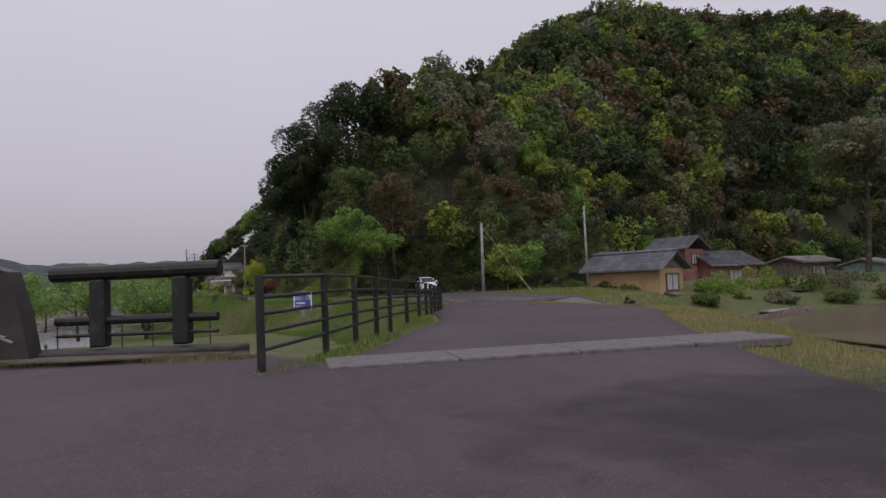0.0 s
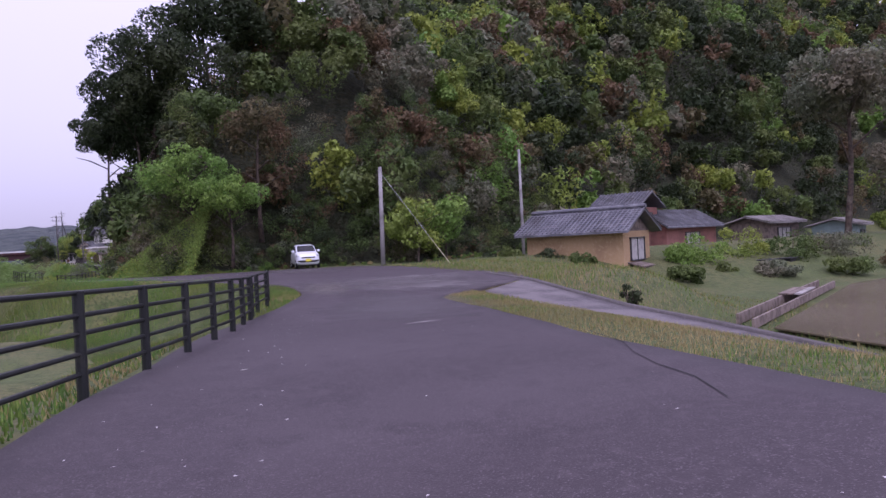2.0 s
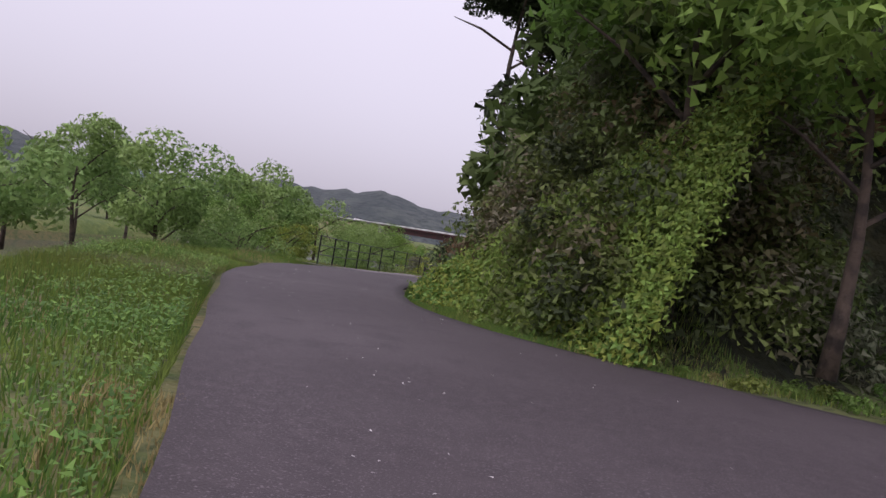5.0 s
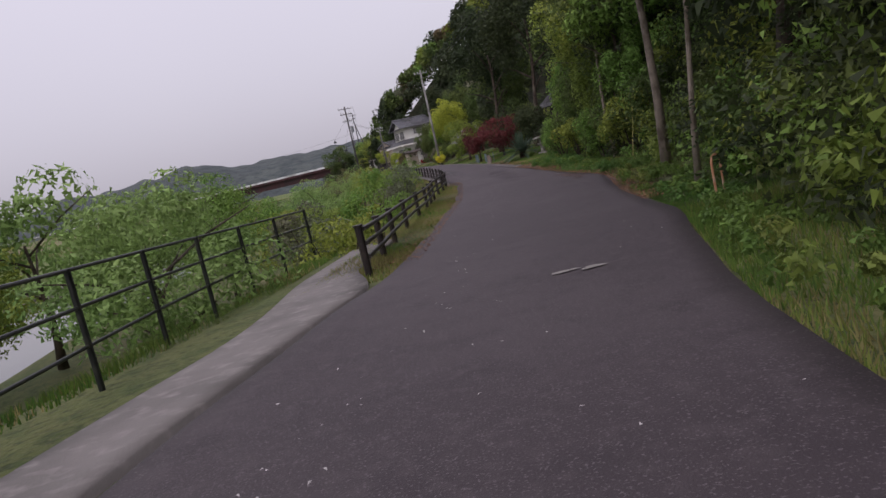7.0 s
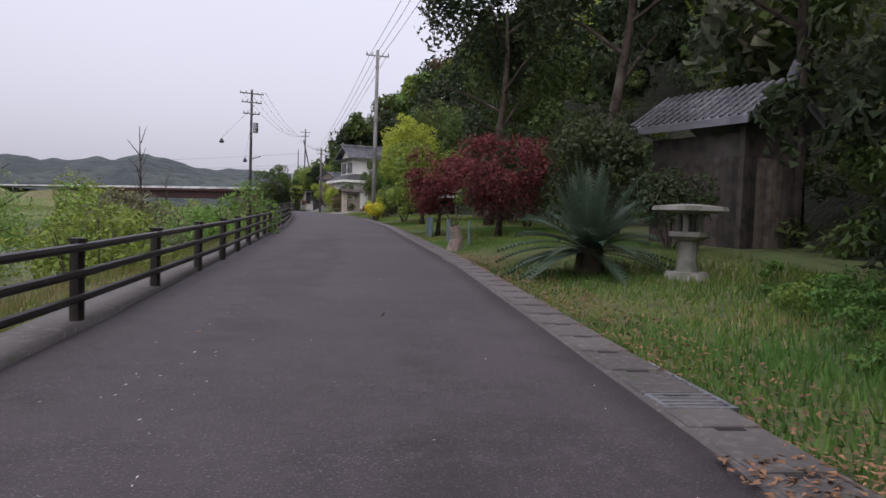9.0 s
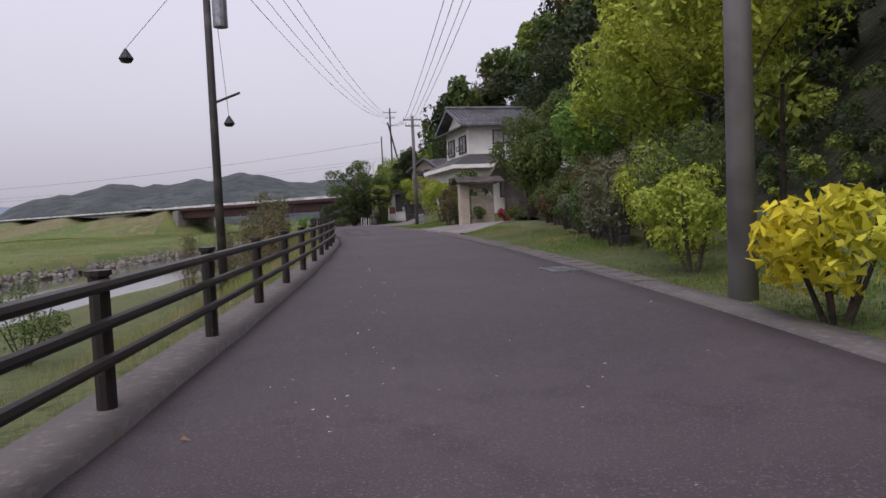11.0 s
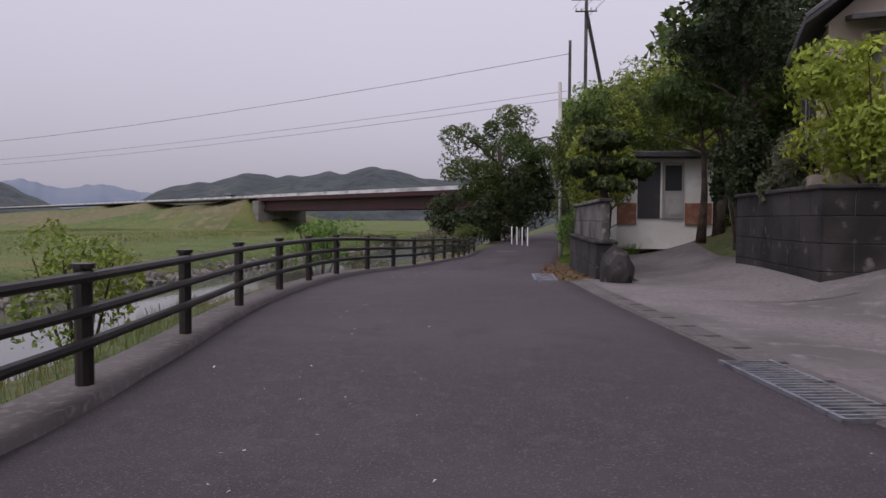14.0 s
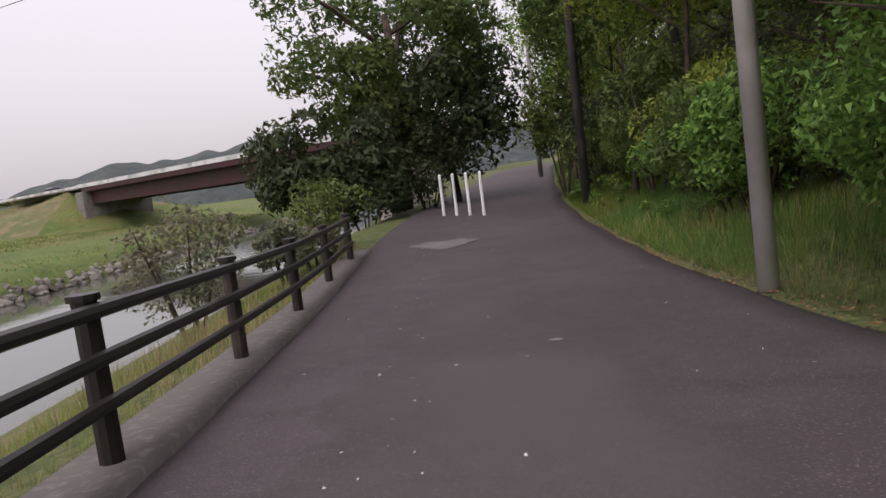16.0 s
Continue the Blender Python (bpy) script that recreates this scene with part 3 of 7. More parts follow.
# undergrowth along the foot of the hill
def undergrowth(name, label, path, width, height, count, size, mats, weights, seed, side=1.0, clump=0.55):
    """Leaves in clumps along a path, rising with the distance from it."""
    r = np.random.default_rng(seed)
    ring = np.array(path, float)
    seg = np.linalg.norm(np.diff(ring, axis=0), axis=1)
    each = 130
    groups = count // each
    s = r.uniform(0, seg.sum(), groups)
    cum = np.concatenate([[0], np.cumsum(seg)])
    k = np.clip(np.searchsorted(cum, s) - 1, 0, len(seg) - 1)
    t = (s - cum[k]) / seg[k]
    p = ring[k] + (ring[k + 1] - ring[k]) * t[:, None]
    way = (ring[k + 1] - ring[k]) / seg[k][:, None]
    off = r.uniform(0, 1, groups) * width
    x, y = p[:, 0] + way[:, 1] * off * side, p[:, 1] - way[:, 0] * off * side
    tall = height * np.clip(0.25 + off / width, 0, 1) * (0.7 + 0.5 * swell(x, y, 2.1, seed))
    z = land(x, y) + tall * r.uniform(0, 1, groups) ** 0.8
    rad = clump * r.uniform(0.5, 1.3, groups) * np.clip(tall / 1.5, 0.25, 1)
    kind = np.clip(np.searchsorted(np.cumsum(weights), np.clip(0.5 + 0.5 * swell(x, y, 1.7, seed + 3) + 0.3 * r.normal(size=groups), 0, 0.999)), 0, len(mats) - 1)
    n = groups * each
    u = r.normal(size=(n, 3))
    u[:, 2] += 0.25
    u /= np.linalg.norm(u, axis=1, keepdims=True)
    c = np.repeat(np.stack([x, y, z], 1), each, 0) + u * (np.repeat(rad, each) * r.uniform(0.55, 1.15, n))[:, None] * np.array([1, 1, 0.8])
    kind = np.repeat(kind, each)
    c[:, 2] = np.maximum(c[:, 2], land(c[:, 0], c[:, 1]) + 0.02)
    keep = c[:, 0] - glide(ROAD_R, c[:, 1]) > 0.1
    c, u, kind = c[keep], u[keep], kind[keep]
    v, f = leaf_cards(c, u + np.array([0, 0, 0.4]), size, r)
    return tagged(new(name, np_mesh(name, v, f, mats, kind)), label, "undergrowth", kind="stuff")


FOOT_S = HILL_FOOT[2:10]
undergrowth("foot_scrub", "tangled dark scrub and vines at the foot of the hill", FOOT_S, 5.0, 8.5, 260000, 0.08, [L_DARK, L_MID, L_BROWN, L_GREY], [0.2, 0.5, 0.16, 0.14], 21)
undergrowth("road_scrub", "dark bushes and saplings beside the road", HILL_FOOT[9:16], 4.0, 6.5, 150000, 0.075, [L_MID, L_DARK, L_BRIGHT, L_YEL], [0.38, 0.22, 0.2, 0.2], 22)
undergrowth("far_scrub", "bushes along the wooded bend of the road", HILL_FOOT[20:26], 5.0, 6.5, 130000, 0.075, [L_MID, L_YEL, L_BRIGHT, L_DARK], [0.36, 0.28, 0.18, 0.18], 23)
undergrowth("garden_scrub", "dark bushes behind the roadside gardens", HILL_FOOT[15:21], 5.0, 7.0, 55000, 0.13, [L_DARK, L_MID, L_DARK, L_YEL], [0.45, 0.3, 0.15, 0.1], 27)
undergrowth("foot_weeds", "bright weeds along the foot of the hill", FOOT_S, -1.6, 0.45, 26000, 0.04, [G_LUSH, G_GREEN, G_DRY], [0.5, 0.3, 0.2], 24)
undergrowth("verge_weeds", "lush green weeds between road and wood", HILL_FOOT[9:16], -2.4, 0.5, 80000, 0.04, [G_LUSH, G_GREEN, G_LUSH], [0.6, 0.25, 0.15], 25)
undergrowth("bend_weeds", "green weeds and ferns beside the bend", HILL_FOOT[21:26], -2.0, 0.6, 40000, 0.042, [G_LUSH, G_GREEN, G_LUSH], [0.6, 0.25, 0.15], 26)


# ---------------------------------------------------------------- fences
def rail_fence(name, label, spots, height, post_r, rails, rail_r, material, cap=0.0, group="", sink=0.3, front=0.0, tall=None):
    """Posts at the spots (x, y, z), joined by rails at the given heights."""
    x, y, z = spots[0]
    root = thing(name, label, "fence", group, at=Matrix.Translation((x, y, z)))
    shapes = {}
    low = tall or (lambda yy: 1.0)
    for i, (px, py, pz) in enumerate(spots):
        if "post" not in shapes:
            bm = tubed([(0, 0, -sink), (0, 0, height)], post_r, 10)
            if cap:
                tube(bm, [(0, 0, height), (0, 0, height + 0.03)], post_r * cap, 10)
            first = part("post", bm, material, root)
            shapes["post"] = first.data
            ob = first
        else:
            ob = new("post", shapes["post"])
            ob.parent = root
        ob.location = (px - x, py - y, pz - z)
        ob.scale = (1, 1, low(py))
    for h in rails:
        for a, b in zip(spots, spots[1:]):
            p, q = Vector(a) - Vector(spots[0]) + Vector((0, 0, h * low(a[1]))), Vector(b) - Vector(spots[0]) + Vector((0, 0, h * low(b[1])))
            side = Vector(((b[1] - a[1]), -(b[0] - a[0]), 0)).normalized() * front
            part("rail", tubed([p + side, q + side], rail_r, 8), material, root)
    return root


def along(knots, y0, y1, spacing, off, lift=0.0):
    """Spots at even spacing along a road edge, off metres outside it."""
    ys = np.arange(y0, y1, 0.05)
    xs = glide(knots, ys) + off
    run = np.concatenate([[0], np.cumsum(np.hypot(np.diff(xs), np.diff(ys)))])
    s = np.arange(0, run[-1], spacing)
    yy = np.interp(s, run, ys)
    xx = np.interp(s, run, xs)
    return [(float(a), float(b), float(c) + lift) for a, b, c in zip(xx, yy, road_z(yy))]


first_y = np.array([-137.6, -135.95, -134.45, -132.75, -130.95, -129.2, -127.5, -126.1, -124.78, -123.43, -122.2, -120.96, -119.9, -118.74, -117.8, -116.65, -115.53, -114.32, -112.41])
first_x = np.array([-11.7, -10.6, -9.77, -8.9, -8.05, -7.05, -6.1, -5.35, -4.69, -4.04, -3.43, -2.87, -2.38, -1.95, -1.6, -1.3, -0.91, -0.38, 0.14])
first = [(float(a), float(b), float(c) + 0.02) for a, b, c in zip(first_x, first_y, road_z(first_y))]
rail_fence("five_rail_fence", "black five-rail steel fence along the road bank", first, 1.10, 0.05, (0.22, 0.44, 0.66, 0.86, 1.11), 0.024, GREENSTEEL, 1.2, tall=lambda yy: 0.68 + 0.25 * min(1.0, (-112 - yy) / 25))
thin = [(-7.85 + 0.02 * i + 0.045 * max(i - 3, 0) ** 2, -76.3 + 1.8 * i, 0) for i in range(9)]
thin = [(a, b, float(road_z(b)[0]) + 0.02) for a, b, c in thin]
rail_fence("path_fence", "thin black steel fence beside the concrete path", thin, 1.05, 0.03, (0.35, 0.7, 1.04), 0.018, GREENSTEEL)
mid_y = np.array([-67.2, -65.1, -62.4, -59.5, -56.6, -54.1, -51.8, -49.6, -47.7, -45.84, -43.8, -41.4, -39.1, -36.8, -34.5, -32.2, -30.2] + [-28.2 + 2.05 * i for i in range(13)])
mid_x = glide(ROAD_L, mid_y) + np.interp(mid_y, [-67, -63, -57, -49, -44, -38, -30, -10], [-0.45, -0.75, -0.95, -0.95, -0.5, -0.1, 0.05, -0.15])
mid_f = [(float(a), float(b), float(c) - 0.05) for a, b, c in zip(mid_x, mid_y, road_z(mid_y))]
rail_fence("roadside_fence", "dark brown three-rail log-style fence above the river", mid_f, 0.74, 0.058, (0.29, 0.49, 0.70), 0.036, BLACKSTEEL, 1.3, front=0.055)
late_y = np.array([-3.4, -1.25, 0.9, 3.02, 5.17, 7.38, 9.5, 11.5, 13.5, 15.45, 17.58, 19.8, 21.8, 23.7, 25.97, 28.4, 30.79, 32.9, 35.2, 37.3, 39.27, 41.28, 43.55, 45.85, 48.3, 50.22, 52.24, 54.15, 55.7, 57.4, 59.6, 61.75, 63.8, 66.2, 68.4, 70.8, 72.9, 75.0, 77.1, 79.3])
late_f = [(float(a) - 0.17, float(b), float(c) + 0.05) for a, b, c in zip(glide(ROAD_L, late_y), late_y, road_z(late_y))]
rail_fence("riverside_fence", "dark brown three-rail log-style fence on a concrete kerb", late_f, 0.74, 0.056, (0.28, 0.48, 0.69), 0.036, BLACKSTEEL, 1.3, front=0.055)

# concrete kerb under the riverside fence, and drain kerb on the other side
ky = np.arange(-44, 81, 0.5)
strip("kerb", ky, glide(ROAD_L, ky) - 0.40, glide(ROAD_L, ky) + 0.02, 0.055, KERBCON, "weathered concrete kerb carrying the river fence", "kerb", 3, 0.8, heights=road_z(ky) - 0.12 * (1 - ramp(ky, -43, -36)))
ky = np.arange(-48, 58, 0.5)
strip("kerb", ky, glide(ROAD_R, ky) - 0.02, glide(ROAD_R, ky) + 0.40, 0.012, KERBCON, "concrete drain cover kerb along the road edge", "kerb", 3, 0.3, heights=road_z(ky) - 0.1 * (1 - ramp(ky, -47, -42)))
py = np.arange(-77.5, -61.5, 0.4)
strip("pavement", py, glide(ROAD_L, py) - 0.95 - 0.75 * ramp(py, -71, -66), glide(ROAD_L, py) - 0.08 - 0.75 * ramp(py, -69, -66), 0.015, PATHCON, "grey concrete footpath beside the narrow road", "pavement", 5, 0.3)


# ---------------------------------------------------------------- distance
def ridge(name, label, cx, cy, crest, radius, depth, seed, material, rough=1.0):
    """A far range of hills on an arc round (cx, cy); crest: (degrees to the left of +y, height) knots."""
    n, m = 200, 14
    k = np.array(crest, float)
    deg = np.linspace(k[0, 0], k[-1, 0], n)
    b = np.radians(deg)
    t = np.linspace(0, 1, m)
    prof = np.sin(np.pi * t) ** 0.8
    u = np.linspace(0, 1, n)
    top = np.interp(deg, k[:, 0], k[:, 1])
    for _ in range(2):
        top = np.convolve(np.pad(top, 1, "edge"), (0.25, 0.5, 0.25), "valid")
    top = top * (1 + rough * (0.022 * np.sin(61 * u + seed) + 0.016 * np.sin(163 * u + 2 * seed) + 0.012 * np.sin(311 * u)))
    R = radius + depth * t[None, :]
    X, Y = cx - np.sin(b)[:, None] * R, cy + np.cos(b)[:, None] * R
    Z = top[:, None] * prof[None, :] - 4 + 0.05 * top[:, None] * swell(X, Y, 14, seed) * prof
    c = (np.arange(n - 1)[:, None] * m + np.arange(m - 1)[None, :]).ravel()
    me = np_mesh(name, np.stack([X.ravel(), Y.ravel(), Z.ravel()], 1), np.stack([c, c + m, c + 1 + m, c + 1], 1), [material])
    return tagged(new(name, me), label, "hill", kind="structure")


# no mist in the air here; the ranges carry haze in their materials
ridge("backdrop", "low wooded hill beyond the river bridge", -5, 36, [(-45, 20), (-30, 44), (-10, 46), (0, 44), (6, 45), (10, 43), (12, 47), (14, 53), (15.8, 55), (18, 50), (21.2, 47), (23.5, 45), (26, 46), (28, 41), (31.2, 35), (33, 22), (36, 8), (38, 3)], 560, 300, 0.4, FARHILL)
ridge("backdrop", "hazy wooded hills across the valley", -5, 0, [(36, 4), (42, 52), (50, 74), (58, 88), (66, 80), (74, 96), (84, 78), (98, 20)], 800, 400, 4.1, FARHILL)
ridge("backdrop", "distant mountains coloured pale blue for haze", -5, 36, [(24, 20), (29, 62), (32.8, 60), (36.3, 78), (38.9, 66), (41.3, 86), (43.4, 75), (50, 84), (58, 70), (64, 20)], 1500, 500, 2.2, FARHAZE, 0.5)


# ---------------------------------------------------------------- the girder bridge and its approach
RAIL_WHITE = mat("pale_parapet", (0.6, 0.6, 0.61), 0.7, [(0.5, (0.3, 0.3, 0.3), 0.45, 0.65)])
GIRDER = mat("dark_red_girder", (0.05, 0.014, 0.017), 0.6, [(0.4, (0.03, 0.014, 0.016), 0.45, 0.65)])
def bridge():
    turn = math.degrees(math.atan2(-BRIDGE_WAY.y, -BRIDGE_WAY.x))
    root = thing("girder_bridge", "dark red steel girder bridge with pale parapet over the river", "bridge", at=pose(BRIDGE_AT.x, BRIDGE_AT.y, 0, 0, 0, turn))
    part("deck", boxed((0, -4.5, 4.4), (60, 4.5, 5.0)), GIRDER, root, "dark deck edge")
    for y in (-3.4, 3.4):
        part("girder", boxed((1, y - 0.25, 2.6), (60, y + 0.25, 4.4)), GIRDER, root, "dark red steel girder")
    part("parapet", boxed((-1, -4.56, 5.0), (60, -4.3, 5.5)), RAIL_WHITE, root)
    part("parapet", boxed((-1, 4.3, 5.0), (60, 4.56, 5.5)), RAIL_WHITE, root)
    part("abutment", boxed((-1, -5, -2), (1.2, 5, 4.4), 0.1), CONCRETE, root, "pale concrete abutment")
    for x in (57,):
        part("pier", boxed((x, -3.2, -4), (x + 1.6, 3.2, 2.6), 0.3), PALECON, root, "concrete pier")
    bm = boxed((-420, -4.6, 4.9), (0, 4.6, 5.06))
    part("approach_road", bm, CONCRETE, root, "road on the embankment")
    part("approach_parapet", boxed((-420, -4.6, 5.06), (0, -4.4, 5.4)), RAIL_WHITE, root, "pale guard wall")
bridge()

# ---------------------------------------------------------------- poles and wires
def utility_pole(label, x, y, top, r0, r1, material, z=None, arms=(), lean=(0, 0), extra=()):
    z = land1(x, y) - 0.1 if z is None else z
    root = thing("utility_pole", label, "utility pole", at=Matrix.Translation((x, y, z)))
    h = top - z
    part("pole", tubed([(0, 0, -0.3), (lean[0] * 0.5, lean[1] * 0.5, h * 0.5), (lean[0], lean[1], h)], [r0, (r0 + r1) / 2, r1], 12), material, root, smooth=True)
    for down, length, yaw in arms:
        a = radians(yaw)
        c = Vector((lean[0], lean[1], h - down))
        d = Vector((math.cos(a), math.sin(a), 0)) * length / 2
        arm = part("crossarm", tubed([c - d, c + d], 0.045, 6), GALV if material is POLECON else POLEDARK, root, "steel crossarm")
        for s in (-0.92, -0.45, 0.45, 0.92):
            ins = part("insulator", tubed([c + d * s, c + d * s + Vector((0, 0, 0.1)), c + d * s + Vector((0, 0, 0.22))], [0.05, 0.06, 0.03], 6), RAIL_WHITE, arm, "small white insulator")
    for kind, down, sx, sy in extra:
        c = Vector((lean[0], lean[1], h - down))
        if kind == "transformer":
            part("transformer", tubed([c + Vector((sx, sy, -0.4)), c + Vector((sx, sy, 0.4))], 0.2, 12), GALV, root, "grey can transformer")
        else:
            part("bracket", tubed([c, c + Vector((sx, sy, 0.25))], 0.035, 6), POLEDARK, root)
    return root


utility_pole("weathered concrete pole at the foot of the hill", 10.6, -96.6, 5.6, 0.13, 0.10, POLECON, 0.1, lean=(0.1, 0, ), extra=(("bracket", 0.4, -0.2, 0.1),))
utility_pole("grey concrete pole behind the tan hut", 24.3, -90.6, 7.7, 0.13, 0.09, POLECON, -1.5)
utility_pole("slim grey concrete pole with a crossarm over yellow flowers", 3.5, 2.1, 10.8, 0.15, 0.10, POLECON, arms=((0.35, 1.5, 10),))
utility_pole("tall dark pole with crossarms and hanging weights on the river bank", -5.75, 14.7, 9.9, 0.13, 0.09, POLEDARK, arms=((0.3, 1.9, 20), (1.0, 1.6, 20), (1.9, 1.3, 20)), extra=(("transformer", 3.0, 0.35, 0), ("bracket", 5.5, 0.8, -0.1)))
utility_pole("grey concrete pole in front of the white house", -0.95, 46.8, 8.35, 0.15, 0.11, POLEGREY, 0.35, arms=((0.3, 1.4, 15), (0.75, 1.1, 15)))
utility_pole("dark tall pole with crossarms beyond the driveway", -4.9, 88.0, 15.3, 0.13, 0.10, POLEDARK, 0.0, arms=((0.6, 1.8, 5), (1.3, 1.3, 5)))
utility_pole("short dark pole ending the river cable", -5.85, 83.3, 11.1, 0.10, 0.08, POLEDARK, 0.0)
utility_pole("pale leaning concrete pole at the wooded bend", -6.15, 73.5, 7.0, 0.085, 0.07, PALEPOLE, 0.0, lean=(-0.1, 0.1))
utility_pole("slim grey pole far along the bend", -4.6, 103.0, 8.5, 0.12, 0.09, POLECON, 0.2)
strut = thing("pole_strut", "slanting dark timber strut propping the tall pole", "pole strut", at=Matrix.Translation((-2.2, 86, 0)))
part("strut_bar", tubed([(0, 0, 0.1), (-2.8, -2.0, 12.9)], [0.12, 0.1], 8), POLEDARK, strut)
guy = thing("guy_wire", "thin steel guy wire with a striped sleeve", "guy wire", at=Matrix.Translation((13.4, -99.5, -0.1)))
part("wire", tubed([(0, 0, 0), (-2.7, 2.9, 5.4)], 0.012, 5), GALV, guy)
part("sleeve", tubed([(0, 0, 0), (-0.8, 0.86, 1.6)], 0.018, 6), mat("yellow_sleeve", (0.5, 0.47, 0.3), 0.6), guy, "pale yellow plastic sleeve")


def cable(label, a, b, sag, r=0.014):
    a, b = Vector(a), Vector(b)
    pts = [a.lerp(b, t) - Vector((0, 0, sag * 4 * t * (1 - t))) for t in (i / 14 for i in range(15))]
    root = thing("overhead_cable", label, "cable", "overhead cables", at=Matrix.Translation(a))
    part("strand", tubed([p - a for p in pts], r, 4), WIRE, root)


for k, dx in enumerate((-0.9, -0.3, 0.35, 0.9)):
    cable("black overhead cable between poles", (-5.6 + dx, 14.7, 9.7), (-5.1 + dx * 0.8, 84, 13.6), 1.2)
    cable("black overhead cable between poles", (3.5 + dx * 0.6, 2.1, 10.4), (-0.95 + dx * 0.6, 46.8, 8.1 + 0.1 * k), 0.5)
    if k < 3:
        cable("black overhead cable between poles", (-0.95 + dx * 0.6, 46.8, 8.1 + 0.1 * k), (-5.1 + dx * 0.7, 84, 13.0 - 0.2 * k), 0.4)
        cable("black overhead cable beyond the pole", (3.5 + dx * 0.6, 2.1, 10.4), (8 + dx, -60, 12.0), 0.9)
cable("long cable hung across the river", (-5.85, 83.3, 10.4), (-125, 115, 9.4), 2.4, 0.014)
cable("long cable hung across the river", (-5.85, 83.3, 8.4), (-125, 118, 8.0), 2.0, 0.010)
cable("long cable hung across the river", (-5.85, 83.3, 8.0), (-125, 118, 7.5), 2.0, 0.010)
for x, y, z, top, group in ((-6.89, 20.2, 4.68, 8.2, ""), (-7.96, 14.4, 5.75, 8.6, "")):
    w = thing("hanging_weight", "black conical weight hanging from a wire", "weight", "hanging weights", at=Matrix.Translation((x, y, z)))
    part("cone", tubed([(0, 0, -0.18), (0, 0, -0.08), (0, 0, 0.2)], [0.13, 0.2, 0.03], 10), WIRE, w)
    part("wire", tubed([(0, 0, 0.2), (-5.6 - x, 14.7 - y, top - z)], 0.008, 4), WIRE, w)

# ---------------------------------------------------------------- houses
TILE = mat("grey_glazed_roof_tile", (0.10, 0.10, 0.115), 0.45, [(1.5, (0.16, 0.16, 0.175), 0.45, 0.65), (0.5, (0.06, 0.058, 0.06), 0.5, 0.7)], rand=0.18)
PALETILE = mat("pale_weathered_roof_tile", (0.26, 0.25, 0.245), 0.6, [(2, (0.14, 0.135, 0.13), 0.45, 0.65)], rand=0.25)
STUCCO = mat("off_white_stucco", (0.76, 0.75, 0.71), 0.9, [(0.6, (0.62, 0.60, 0.56), 0.48, 0.72), (5, (0.68, 0.66, 0.62), 0.5, 0.7)], [(60, 0.3, 0.01)])
CREAM = mat("cream_render", (0.55, 0.47, 0.40), 0.9, [(0.7, (0.42, 0.36, 0.30), 0.45, 0.68)], [(60, 0.3, 0.01)])
TAN = mat("tan_clay_wall", (0.38, 0.26, 0.14), 0.95, [(0.8, (0.30, 0.20, 0.11), 0.45, 0.66), (6, (0.42, 0.30, 0.17), 0.5, 0.7)], [(30, 0.4, 0.02)])
PINKWALL = mat("dusky_red_boards", (0.26, 0.12, 0.10), 0.85, [(1.2, (0.18, 0.09, 0.075), 0.45, 0.66)])
DARKWOOD = mat("dark_weathered_boards", (0.06, 0.048, 0.042), 0.85, [(3, (0.03, 0.025, 0.022), 0.45, 0.62), (0.8, (0.11, 0.095, 0.085), 0.55, 0.72)], [(25, 0.4, 0.01)], rand=0.25)
GREYWOOD = mat("grey_brown_boards", (0.17, 0.135, 0.115), 0.85, [(3, (0.09, 0.07, 0.06), 0.45, 0.62)], [(25, 0.4, 0.01)], rand=0.25)
TRIM = mat("dark_grey_trim", (0.045, 0.045, 0.05), 0.6, [(2, (0.075, 0.072, 0.07), 0.5, 0.7)])
GLASS = mat("dark_window_glass", (0.03, 0.035, 0.04), 0.08, spec=0.7)
CURTAIN = mat("pale_curtain", (0.42, 0.41, 0.39), 0.85, [(3, (0.3, 0.29, 0.28), 0.45, 0.65)], trans=0.1)
ALU = mat("aluminium_frame", (0.42, 0.41, 0.40), 0.4, metal=0.5)
BRICKM = mat("brown_brick_cladding", (0.20, 0.09, 0.06), 0.9, [(6, (0.28, 0.16, 0.11), 0.5, 0.7)], rand=0.3)
BLOCK = mat("tan_concrete_block", (0.36, 0.31, 0.25), 0.9, [(0.8, (0.22, 0.19, 0.155), 0.45, 0.68), (8, (0.42, 0.37, 0.3), 0.5, 0.7)], [(50, 0.4, 0.01)], rand=0.1)


def gable_roof(u0, u1, v0, v1, eave, ridge_z, over, thick=0.14, axis="u"):
    """A gabled roof over the plan; the ridge runs along u or v."""
    bm = bmesh.new()
    u0, u1, v0, v1 = u0 - over, u1 + over, v0 - over, v1 + over
    if axis == "u":
        prof = [(v0, eave), ((v0 + v1) / 2, ridge_z), (v1, eave), (v1, eave + thick), ((v0 + v1) / 2, ridge_z + thick), (v0, eave + thick)]
        made = prism(prof, u1 - u0, Matrix.Translation((u0, 0, 0)), 0)
    else:
        prof = [(u0, eave), ((u0 + u1) / 2, ridge_z), (u1, eave), (u1, eave + thick), ((u0 + u1) / 2, ridge_z + thick), (u0, eave + thick)]
        made = prism(prof, v1 - v0, Matrix.Translation((0, v0, 0)), 1)
    bm.free()
    return made


